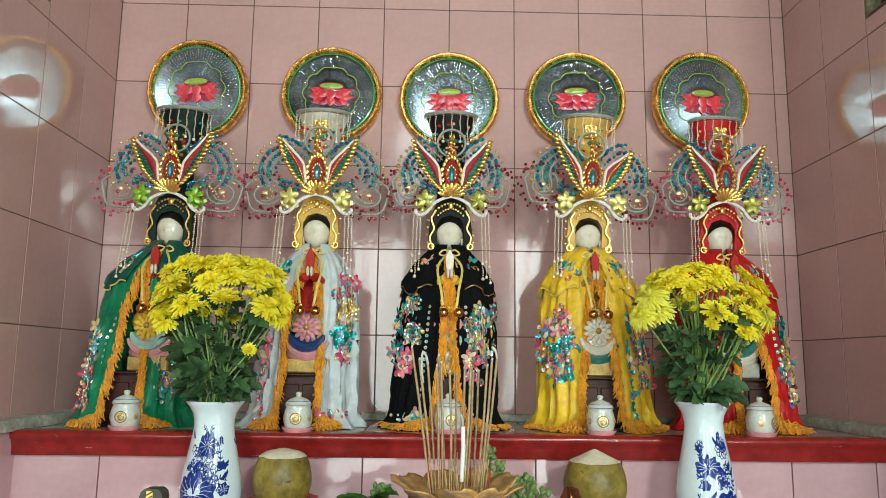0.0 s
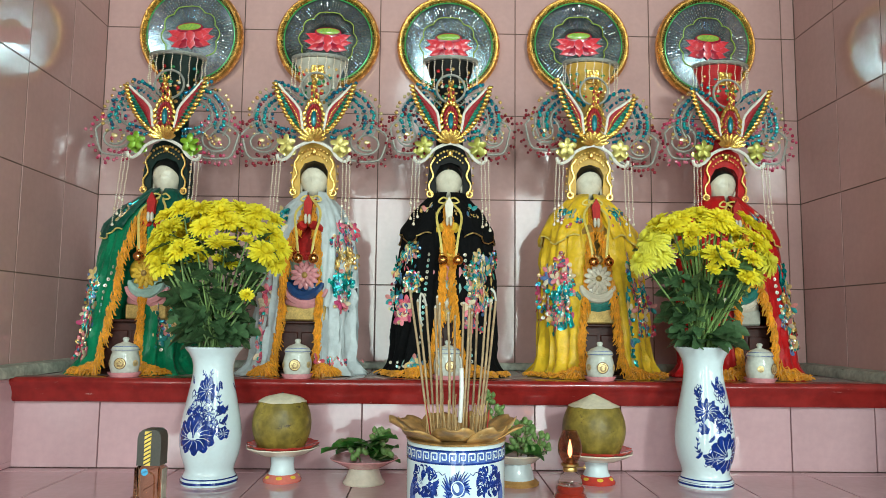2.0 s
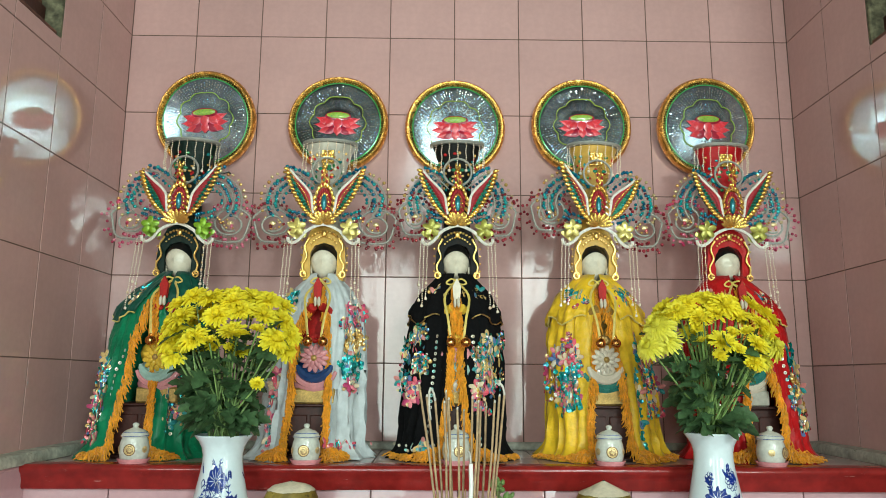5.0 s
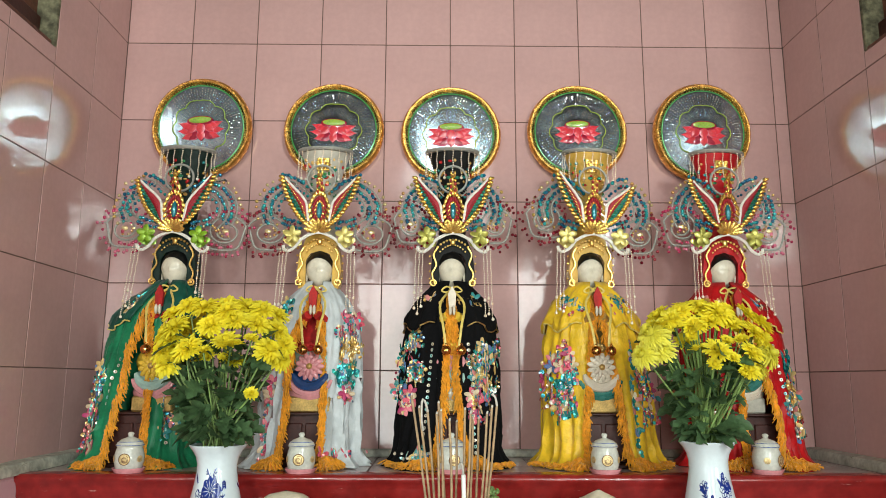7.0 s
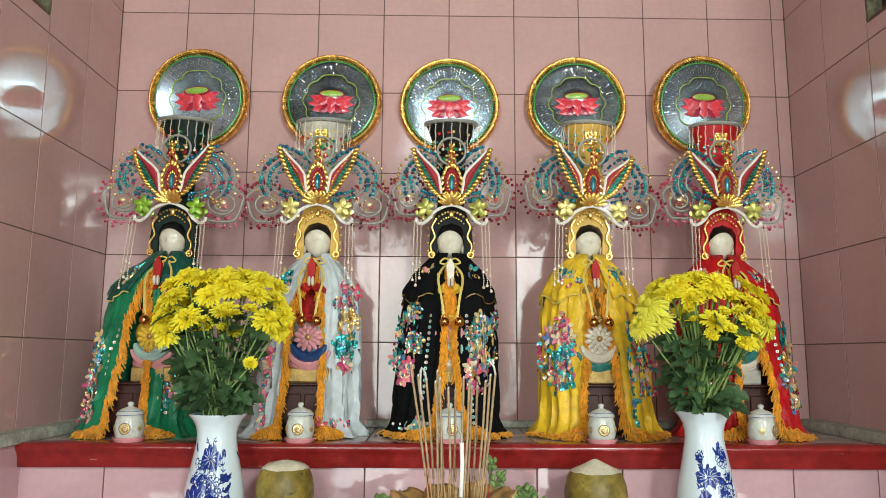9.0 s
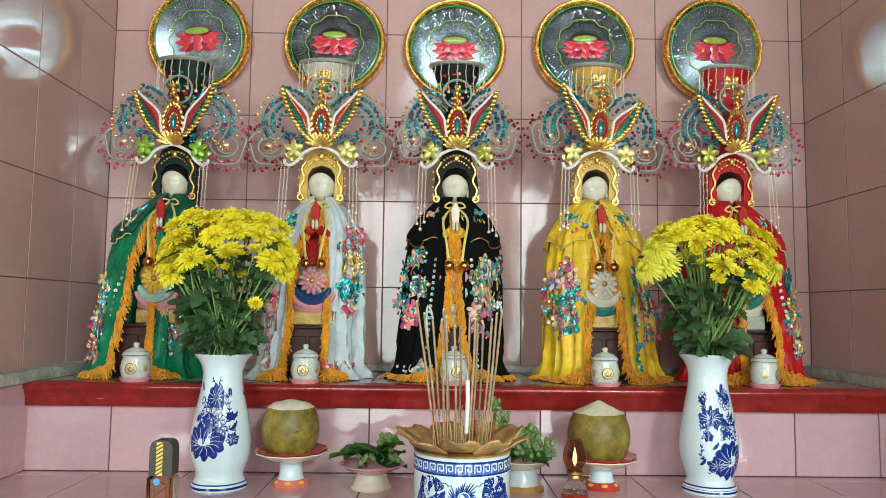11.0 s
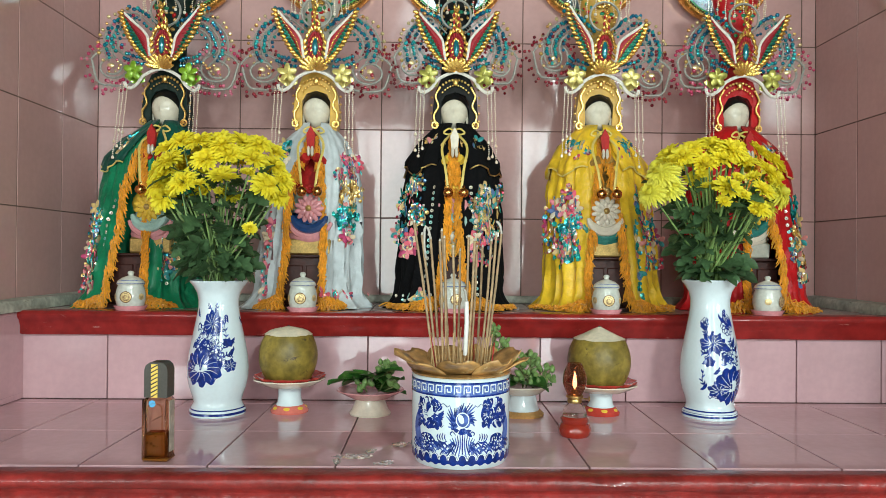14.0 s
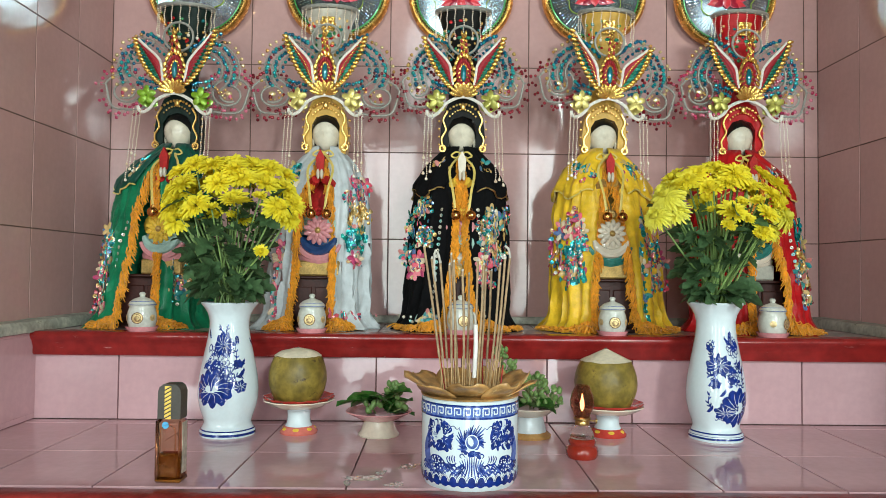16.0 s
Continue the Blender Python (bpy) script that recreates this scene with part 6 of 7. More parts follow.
def make_bouquet(x, y, z, heads, seed, words, half, n_leaf):
    rnd = random.Random(seed)
    t = thing("bouquet", words, "bouquet", pose(x, y, z) @ Matrix.Scale(1.03, 4), "chrysanthemum bouquets")
    for px, py, pz, kind, lean in heads:
        me = SPIDERS[kind - 10] if kind >= 10 else BLOOMS[kind]
        ob = part("flower", me, None, t)
        tip = Vector((px * (0.45 + lean), py * 0.6 - 0.045 - 0.03 * lean, 0.10)).normalized()
        tip = (tip + Vector((rnd.uniform(-0.2, 0.2), rnd.uniform(-0.25, 0.15), 0))).normalized()
        ob.matrix_basis = Matrix.Translation((px, py, pz)) @ tip.to_track_quat("Z", "Y").to_matrix().to_4x4() @ Matrix.Rotation(rnd.uniform(0, 6.2), 4, "Z") @ Matrix.Scale(rnd.uniform(0.82, 1.02), 4)
        bx, by = rnd.uniform(-0.028, 0.028), rnd.uniform(-0.028, 0.028)
        g = Geo()
        g.tube(spline([(bx * 0.4, by * 0.4, -0.10), (bx, by, 0.0), (px * 0.55 + bx * 0.3, py * 0.6, pz * 0.55), (px - tip.x * 0.006, py - tip.y * 0.006, pz - tip.z * 0.006)], 9), 0.0019, 5)
        part("stem", g, M["stem"], t)
    for i in range(9):
        a, r = rnd.uniform(0, 6.28), half * math.sqrt(rnd.uniform(0.02, 0.6))
        px, py, pz = r * math.cos(a), r * math.sin(a) * 0.5 - 0.045, rnd.uniform(0.16, 0.235)
        ob = part("flower", BLOOMS[3 if i % 3 else 1], None, t)
        ob.matrix_basis = pose(px, py, pz) @ pose(0, 0, 0, rnd.uniform(-5, 40), rnd.uniform(-25, 25), 0) @ Matrix.Scale(rnd.uniform(0.75, 0.95), 4)
        part("stem", Geo().tube(spline([(px * 0.1, py * 0.1, 0), (px * 0.55, py * 0.6, pz * 0.55), (px, py, pz - 0.003)], 8), 0.0017, 5), M["stem"], t)
    for i in range(n_leaf):
        h = 0.012 + 0.192 * rnd.random() ** 1.35
        r = half * (0.30 + 0.42 * h / 0.15) * math.sqrt(rnd.uniform(0.08, 1.0))
        a = rnd.uniform(0, 2 * math.pi)
        ob = part("leaf", LEAVES[i % 4], None, t)
        down = rnd.uniform(-45, 35) if h > 0.03 else rnd.uniform(-5, 35)
        ob.matrix_basis = pose(r * math.cos(a) * 0.85, r * math.sin(a) * 0.75, h) @ pose(0, 0, 0, 0, 0, math.degrees(a) + rnd.uniform(-45, 45)) @ pose(0, 0, 0, rnd.uniform(-60, 60), down - 15, 0) @ Matrix.Scale(rnd.uniform(0.6, 1.1), 4)
    for i in range(9):
        a, r = rnd.uniform(0, 6.28), half * rnd.uniform(0.3, 0.75)
        bx, by = rnd.uniform(-0.03, 0.03), rnd.uniform(-0.03, 0.03)
        g = Geo().tube(spline([(bx * 0.4, by * 0.4, -0.1), (bx, by, 0), (r * math.cos(a) * 0.7, r * math.sin(a) * 0.6, 0.10), (r * math.cos(a), r * math.sin(a) * 0.8, rnd.uniform(0.17, 0.23))], 9), 0.0017, 5)
        part("stem", g, M["stem"], t)
    return t


HL = [(0.012, -0.05, 0.266, 1, 0.0), (-0.11, -0.06, 0.205, 0, 0.4), (0.135, -0.02, 0.20, 1, 0.6), (-0.118, -0.02, 0.262, 1, 0.3), (-0.085, -0.03, 0.276, 0, 0.2), (-0.040, -0.045, 0.272, 0, 0.1), (0.0, -0.02, 0.280, 1, 0.0), (0.045, -0.02, 0.276, 1, 0.1), (0.085, -0.03, 0.270, 0, 0.2), (0.105, 0.02, 0.262, 1, 0.3),
      (-0.135, -0.02, 0.222, 1, 0.5), (-0.098, -0.06, 0.232, 0, 0.3), (-0.02, -0.06, 0.236, 0, 0.1), (0.03, -0.055, 0.246, 1, 0.1), (0.078, -0.05, 0.238, 1, 0.2), (0.118, -0.02, 0.228, 1, 0.4),
      (-0.125, -0.05, 0.185, 2, 0.5), (-0.108, -0.07, 0.160, 2, 0.5), (-0.060, -0.085, 0.188, 0, 0.3), (0.020, -0.075, 0.203, 1, 0.1), (0.108, -0.06, 0.188, 2, 0.5), (0.128, -0.03, 0.172, 2, 0.6), (0.015, -0.065, 0.170, 3, 0.1), (-0.025, -0.06, 0.172, 3, 0.1),
      (0.078, -0.07, 0.100, 3, 0.6), (-0.06, 0.04, 0.268, 1, 0.1), (0.03, 0.05, 0.270, 0, 0.1), (0.0, 0.03, 0.25, 2, 0), (-0.10, 0.04, 0.24, 2, 0.3), (0.09, 0.05, 0.24, 2, 0.3)]
HR = [(0.02, -0.05, 0.256, 0, 0.1), (-0.075, -0.05, 0.244, 1, 0.3), (-0.010, -0.03, 0.268, 0, 0.1), (0.040, -0.03, 0.262, 2, 0.1), (0.085, -0.03, 0.255, 1, 0.3), (0.115, -0.02, 0.240, 0, 0.4), (-0.055, -0.04, 0.258, 0, 0.2), (-0.090, -0.01, 0.252, 1, 0.3), (-0.02, 0.03, 0.272, 1, 0), (0.06, 0.04, 0.268, 1, 0),
      (-0.118, -0.05, 0.215, 10, 0.6), (-0.138, -0.05, 0.172, 11, 0.7), (-0.100, -0.04, 0.185, 10, 0.5), (0.128, -0.03, 0.175, 10, 0.6), (0.120, -0.02, 0.205, 2, 0.5), (0.09, -0.05, 0.215, 0, 0.2),
      (-0.035, -0.06, 0.228, 1, 0.2), (0.0, -0.06, 0.238, 1, 0.1), (0.045, -0.055, 0.232, 1, 0.1), (-0.045, -0.07, 0.206, 3, 0.2), (0.0, -0.085, 0.178, 1, 0.1), (0.030, -0.08, 0.165, 3, 0.1), (0.070, -0.08, 0.175, 1, 0.3),
      (-0.010, -0.09, 0.150, 3, 0.1), (0.060, -0.085, 0.140, 1, 0.3), (0.048, -0.09, 0.130, 3, 0.2), (0.105, -0.02, 0.150, 11, 0.5), (0.01, 0.02, 0.25, 2, 0.0), (-0.07, 0.03, 0.24, 2, 0.2), (0.08, 0.03, 0.24, 2, 0.2), (0.025, -0.07, 0.198, 3, 0)]
make_bouquet(-0.495, -0.545, TABLE + 0.2755, [(0.90 * a + 0.008, b, c, d, e) for a, b, c, d, e in HL], 21, "bouquet of yellow chrysanthemums with dark green leaves in a vase", 0.142, 285)
make_bouquet(0.533, -0.545, TABLE + 0.285, HR, 22, "bouquet of yellow and pale spidery chrysanthemums in a vase", 0.136, 225)


# ---- coconuts on footed dishes ----
def make_dish(x, y, r, h, foot, words, base_m, cup_m, dots, lobes=12):
    t = thing("footed_dish", words, "dish", pose(x, y, TABLE), "footed offering dishes")
    g = Geo().lathe([(0.024, h - 0.012), (0.05, h - 0.008), (r * 0.85, h - 0.001), (r, h + 0.006), (r * 0.985, h + 0.008), (r * 0.82, h + 0.003), (0.04, h - 0.002), (0.0005, h - 0.002)], 72, lobes=lobes, depth=0.018, closed=False)
    part("bowl", g, cup_m, t, "scalloped shallow dish")
    part("stem", Geo().lathe([(0.030, 0.014), (0.025, 0.022), (0.0235, 0.036), (0.025, h - 0.014), (0.029, h - 0.008)], 36), M["porcelain"], t)
    ft = part("foot", Geo().lathe([(foot, 0.0), (foot + 0.001, 0.004), (foot * 0.9, 0.010), (0.031, 0.0145), (0.029, 0.016)], 40), base_m, t)
    if dots:
        for i in range(7):
            a = 2 * math.pi * (i + 0.25) / 7
            at = Matrix.Rotation(a, 4, "Z") @ Matrix.Translation((foot * 0.86, 0, 0.0112)) @ Matrix.Rotation(radians(40), 4, "Y")
            g = Geo().ball((0, 0, 0), (0.0045, 0.007, 0.0012), 12, 5, at=at)
            part("oval", g, M["yellowdot"], ft, "yellow oval")
    return t


def make_coconut(x, y, z, rx, h, cut, words, peak):
    t = thing("coconut", words, "coconut", pose(x, y, z, 0, 0, 30), "offering coconuts")
    prof = [(0.0005, 0.0), (rx * 0.45, 0.001)]
    for i in range(1, 15):
        u = i / 14
        r = rx * (0.40 + 0.60 * math.sin(math.pi * (0.13 + 0.68 * u)) ** 0.75)
        prof.append((r, u * h * cut))
    g = Geo().lathe(prof, 48, lobes=3, depth=0.012, closed=False)
    part("husk", g, M["husk"], t, "olive green-brown husk")
    r0 = prof[-1][0]
    rows = []
    for j in range(6):
        u = j / 5
        rows.append([((r0 * (1 - u) + 0.002) * math.cos(2 * math.pi * i / 28) * (1 + 0.012 * math.cos(6 * math.pi * i / 28)), (r0 * (1 - u) + 0.002) * math.sin(2 * math.pi * i / 28),
                      h * cut + (h * (1 - cut)) * (u ** (1.0 if peak else 0.55)) + 0.0025 * noise.noise((i * 1.1, u * 3, x)) * (1 - u)) for i in range(29)])
    part("cut_top", Geo().sheet(rows), M["flesh"], t, "pale trimmed top", angle=25)
    part("stalk_mark", Geo().ball((0, 0, h), (0.003, 0.003, 0.002), 6, 4), M["wire"], t)
    return t


make_dish(-0.349, -0.528, 0.075, 0.064, 0.039, "footed scalloped dish with red edge and coral foot under a coconut", M["coral"], M["cream"], True)
make_dish(0.308, -0.528, 0.076, 0.057, 0.039, "footed scalloped cream dish with red foot under a coconut", M["dishred"], M["cream"], True)
make_coconut(-0.353, -0.528, TABLE + 0.0625, 0.061, 0.117, 0.86, "green-brown trimmed coconut with a flat pale top", False)
make_coconut(0.304, -0.528, TABLE + 0.0555, 0.066, 0.128, 0.80, "brown-green trimmed coconut with a pointed pale top", True)
for x, z in ((-0.349, TABLE + 0.0675), (0.308, TABLE + 0.0605)):
    g = Geo().lathe([(0.045, 0.0), (0.058, 0.001), (0.068, 0.004), (0.0735, 0.009), (0.0740, 0.010), (0.066, 0.0055), (0.045, 0.0015)], 84, lobes=14, depth=0.03, closed=False)
    ob = part("paper_liner", g, M["dishred"])
    ob.matrix_world = pose(x, -0.528, z)
    tagged(ob, "red scalloped paper liner on a footed dish", "liner")


# ---- bowls of betel leaves and areca nuts ----
NUT = Geo().lathe([(0.0005, -0.012), (0.006, -0.010), (0.0095, -0.002), (0.0088, 0.006), (0.0045, 0.0135), (0.0005, 0.0165)], 10).mesh("areca_nut", [M["areca"]])


def betel(name, ln):
    rows = []
    for i in range(8):
        u = i / 7
        w = ln * 0.40 * math.sin(math.pi * (0.12 + 0.88 * u) ** 0.8) * (1 - u ** 6) + 0.0005
        rows.append([(ln * u, v * w, ln * (0.10 * abs(v) - 0.25 * u * u + 0.05 * math.sin(5 * u) * v)) for v in (-1, -0.5, 0, 0.5, 1)])
    return Geo().sheet(rows).mesh(name, [M["leafbetel"]], True, 80, False)


BETEL = [betel("betel_leaf", 0.062), betel("betel_leaf", 0.075)]


def make_offering(x, y, z, seed, words, clusters, n_leaf, r):
    rnd = random.Random(seed)
    t = thing("areca_bunch", words, "offering", pose(x, y, z), "betel and areca offerings")
    for i in range(n_leaf):
        a = 2 * math.pi * i / n_leaf + rnd.uniform(-0.2, 0.2)
        ob = part("betel_leaf", BETEL[i % 2], None, t)
        ob.matrix_basis = pose(0.012 * math.cos(a), 0.012 * math.sin(a), 0.004 + 0.0022 * i) @ pose(0, 0, 0, 0, 0, math.degrees(a)) @ pose(0, 0, 0, rnd.uniform(-18, 18), rnd.uniform(-24, 2), 0) @ Matrix.Scale(rnd.uniform(0.82, 1.02), 4)
    for cx, cy, cz, n, sp in clusters:
        g = Geo()
        for i in range(int(n * 1.4)):
            a, b = rnd.uniform(0, 6.28), rnd.uniform(0.0, 1.0)
            p = Vector((cx + sp * math.cos(a) * math.sqrt(b), cy + sp * 0.7 * math.sin(a) * math.sqrt(b), cz + sp * 0.75 * rnd.uniform(-0.8, 1)))
            ob = part("areca_nut", NUT, None, t)
            ob.matrix_basis = Matrix.Translation(p) @ pose(0, 0, 0, rnd.uniform(-60, 60), rnd.uniform(-60, 60), 0) @ Matrix.Scale(rnd.uniform(0.50, 0.68), 4)
            g.tube(spline([(cx * 0.5, cy * 0.5, 0.0), (cx, cy, cz * 0.7), tuple(p)], 6), 0.0012, 4)
        part("twig", g, M["twig"], t, "thin green twig", kind="stuff")
    return t


def make_bowl(x, y, r, h, words, m, mark):
    t = thing("footed_bowl", words, "bowl", pose(x, y, TABLE), "footed offering bowls")
    part("bowl", Geo().lathe([(0.026, h - 0.020), (0.040, h - 0.016), (r * 0.9, h - 0.004), (r, h), (r * 0.98, h + 0.002), (r * 0.85, h - 0.002), (0.03, h - 0.010), (0.0005, h - 0.011)], 48, closed=False), m, t)
    part("foot", Geo().lathe([(0.043, 0.0), (0.0435, 0.003), (0.038, 0.010), (0.031, h - 0.022), (0.030, h - 0.016)], 40), M["cream"] if mark else M["porcelain"], t)
    if mark:
        for i in range(6):
            a = 2 * math.pi * i / 6 - 1.9
            at = Matrix.Rotation(a, 4, "Z") @ Matrix.Translation((0.0345, 0, 0.014)) @ Matrix.Rotation(radians(80), 4, "Y")
            part("painted_mark", Geo().ball((0, 0, 0), (0.007, 0.005, 0.0012), 9, 4, at=at), M["yellowdot" if i % 2 else "pinkglaze"], t)
    else:
        part("base_ring", Geo().lathe([(0.047, 0.0), (0.048, 0.004), (0.040, 0.011), (0.036, 0.012)], 40), M["amberdish"], t, "amber glazed foot ring")
    return t


make_bowl(-0.178, -0.543, 0.070, 0.050, "footed cream and pink bowl holding betel leaves", M["pinkglaze"], True)
make_offering(-0.178, -0.543, TABLE + 0.046, 5, "dark betel leaves with green areca nuts in a bowl", [(0.034, -0.004, 0.046, 11, 0.020), (-0.012, -0.018, 0.018, 5, 0.016), (0.048, -0.01, 0.016, 4, 0.012)], 17, 0.07)
make_bowl(0.137, -0.543, 0.062, 0.062, "footed white bowl with amber foot holding areca nuts", M["cream"], False)
make_offering(0.137, -0.543, TABLE + 0.056, 6, "bunch of green areca nuts on thin twigs", [(0.005, -0.01, 0.035, 18, 0.032), (0.045, -0.01, 0.028, 12, 0.026), (-0.045, 0.01, 0.085, 9, 0.018), (-0.055, 0.01, 0.118, 8, 0.014), (0.02, 0.0, 0.060, 8, 0.02)], 6, 0.06)


# ---- incense pot ----
POT = [(0.0745, 0.0), (0.0765, 0.004), (0.0790, 0.010), (0.0800, 0.02), (0.0800, 0.112), (0.0795, 0.118), (0.0805, 0.122)]
t = thing("incense_pot", "white cylindrical porcelain incense pot painted with cobalt dragons", "incense pot", pose(-0.002, -0.868, TABLE) @ Matrix.Diagonal((1, 1, 1.14, 1)))
part("body", Geo().lathe([(0.0005, 0.001)] + POT + [(0.078, 0.1235), (0.074, 0.120), (0.073, 0.10), (0.0005, 0.10)], 72, closed=False), M["porcelain"], t)
w = Wrap(POT, 0.0006)
W = math.pi * w.rm
for z, h in ((0.1175, 0.0012), (0.1005, 0.0012)):
    w.g.sheet([[w.at(2 * W * i / 90, z - h), w.at(2 * W * i / 90, z + h)] for i in range(91)], 0)
w.g.sheet([[w.at(2 * W * i / 90, 0.1015), w.at(2 * W * i / 90, 0.1165)] for i in range(91)], 1)
w.off = 0.0011
for i in range(34):
    s = -W + 2 * W * (i + 0.5) / 34
    q = 0.0055
    for k, (a, b) in enumerate((((-1, -1), (-1, 1)), ((-1, 1), (0.8, 1)), ((0.8, 1), (0.8, -0.5)), ((0.8, -0.5), (-0.3, -0.5)), ((-0.3, -0.5), (-0.3, 0.3)))):
        p0, p1 = (s + a[0] * q, 0.109 + a[1] * q), (s + b[0] * q, 0.109 + b[1] * q)
        w.line([p0, ((p0[0] + p1[0]) / 2, (p0[1] + p1[1]) / 2), p1], 0.0009, 4, 2, False)
w.off = 0.0006
rnd = random.Random(4)
for c in (0.0, 1.0):
    o = c * W
    # flaming pearl
    for i in range(22):
        a = radians(-20 + 220 * i / 21)
        ln = 0.018 + 0.010 * rnd.random()
        w.line([(o + 0.006 * math.cos(a), 0.066 + 0.006 * math.sin(a)), (o + 0.014 * math.cos(a + 0.3), 0.066 + 0.012 * math.sin(a + 0.3)), (o + ln * math.cos(a), 0.068 + ln * 1.05 * math.sin(a))], 0.0015, 8, 0 if i % 3 else 1)
    for i in range(14):
        w.blob(o + rnd.uniform(-0.017, 0.017), 0.058 + rnd.uniform(-0.009, 0.006), 0.0050, 0.0028, rnd.uniform(-0.8, 0.8), 8, i % 3 == 0, 0.2, i)
    w.off = 0.0010
    w.blob(o, 0.069, 0.0105, 0.0105, 0, 20, 2)
    w.off = 0.0014
    w.blob(o, 0.069, 0.0090, 0.0090, 0, 20, 1)
    w.off = 0.0017
    w.blob(o - 0.0022, 0.070, 0.0042, 0.0066, 0.4, 12, 2)
    w.off = 0.0006
    for sd in (-1, 1):
        # dragon's head and mane, facing the pearl
        hx = o + sd * 0.050
        for i in range(24):
            w.blob(hx + sd * rnd.uniform(-0.015, 0.028), 0.077 + rnd.uniform(-0.018, 0.014), 0.0074, 0.0046, rnd.uniform(0, 3), 9, 0, 0.2, i)
        for i in range(30):
            a = rnd.uniform(0, 6.28)
            p = (hx + sd * 0.006 + 0.017 * math.cos(a), 0.076 + 0.012 * math.sin(a))
            w.line([p, (p[0] + 0.006 * math.cos(a), p[1] + 0.006 * math.sin(a) + 0.002), (p[0] + 0.011 * math.cos(a + 0.6), p[1] + 0.010 * math.sin(a + 0.6))], 0.0014, 7, 0)
        w.line([(hx - sd * 0.010, 0.086), (hx - sd * 0.020, 0.090), (hx - sd * 0.026, 0.086), (hx - sd * 0.031, 0.089)], 0.0006, 12, 0)
        w.line([(hx - sd * 0.010, 0.064), (hx - sd * 0.016, 0.058), (hx - sd * 0.020, 0.061)], 0.0006, 10, 0)
        w.off = 0.0012
        for i in range(46):
            p = (hx + sd * rnd.uniform(-0.015, 0.028), 0.076 + rnd.uniform(-0.017, 0.014))
            a = rnd.uniform(0, 3)
            w.line([p, (p[0] + 0.002 * math.cos(a), p[1] + 0.003 * math.sin(a)), (p[0] + 0.005 * math.cos(a + 0.7), p[1] + 0.004 * math.sin(a + 0.7))], 0.0005, 5, 2 if i % 2 else 1)
        w.off = 0.0006
        # scaled body and coil
        w.line([(o + sd * 0.074, 0.074), (o + sd * 0.084, 0.056), (o + sd * 0.080, 0.038), (o + sd * 0.066, 0.030)], 0.0085, 26, 1, False)
        w.blob(o + sd * 0.060, 0.036, 0.0155, 0.0125, 0, 18, 0, 0.06, 1)
        w.off = 0.0012
        for i in range(34):
            a, r = rnd.uniform(0, 6.28), math.sqrt(rnd.random())
            w.blob(o + sd * 0.060 + 0.013 * r * math.cos(a), 0.036 + 0.010 * r * math.sin(a), 0.0013, 0.0010, a, 6, 2)
        w.off = 0.0006
        for i in range(4):
            w.line([(o + sd * (0.026 + 0.004 * i), 0.040), (o + sd * (0.028 + 0.0042 * i), 0.045), (o + sd * (0.027 + 0.0038 * i), 0.0505 - 0.001 * abs(i - 1))], 0.0010, 7, 0)
        w.line([(o + sd * 0.024, 0.040), (o + sd * 0.031, 0.037), (o + sd * 0.040, 0.041)], 0.0013, 8, 0)
        for i in range(60):
            s = sd * rnd.uniform(0.014, 0.092)
            z = 0.020 + rnd.uniform(0, 0.013)
            w.line([(o + s - 0.006, z), (o + s, z + 0.006), (o + s + 0.006, z + 0.001)], 0.0013, 7, 0 if i % 3 else 1)
    # fountain wave
    for i in range(11):
        s = (i - 5) * 0.0030
        w.line([(o + s * 2.4, 0.014), (o + s * 1.1, 0.034), (o + s * 1.3, 0.052 - abs(s) * 0.6)], 0.0011, 10, 0 if i % 2 else 1)
    for sd in (-1, 1):
        w.line([(o + sd * 0.010, 0.048), (o + sd * 0.015, 0.053), (o + sd * 0.019, 0.050), (o + sd * 0.016, 0.047)], 0.0009, 10, 0)
w.g.sheet([[w.at(2 * W * i / 90, 0.0085), w.at(2 * W * i / 90, 0.0150)] for i in range(91)], 0)
for i in range(34):
    s = -W + 2 * W * i / 34
    w.off = 0.0008
    w.blob(s, 0.0145, 0.0076, 0.0085, 0, 14, 0)
    w.off = 0.0014
    w.line([(s - 0.0068, 0.014), (s - 0.0048, 0.0195), (s, 0.0222), (s + 0.0048, 0.0195), (s + 0.0068, 0.014)], 0.0006, 10, 2, False)
part("painted_decoration", w.g, [M["cobalt"], M["cobalt_pale"], M["porcelain"]], t, "cobalt blue dragons, waves and key-pattern band", angle=80, normals=False)
part("ash", Geo().lathe([(0.073, 0.112), (0.05, 0.118), (0.02, 0.122), (0.0005, 0.123)], 32, closed=False), M["ashgrey"], t, "grey incense ash")

t = thing("lotus_dish", "brown translucent lotus-petal dish over the incense pot", "dish", pose(-0.002, -0.868, TABLE + 0.1395))
for i in range(9):
    a = 2 * math.pi * i / 9 - 0.25
    rows = []
    for j in range(8):
        u = j / 7
        wd = 0.030 * math.sin(math.pi * (0.22 + 0.70 * u)) + 0.006
        row = []
        for k in range(7):
            v = -1 + k / 3
            r = 0.060 + 0.050 * u
            z = 0.002 + 0.024 * u ** 1.3 + (0.006 + 0.004 * (i % 3)) * v * v * u - 0.006 * max(0, u - 0.8) * 5 * abs(v) + (i % 2) * 0.004
            row.append((r, wd * v, z))
        rows.append(row)
    ob = part("petal", Geo().sheet(rows, 0, Matrix.Rotation(a, 4, "Z")), M["petalbrown"], t, angle=80)
    mod = ob.modifiers.new("thick", "SOLIDIFY")
    mod.thickness = 0.0016
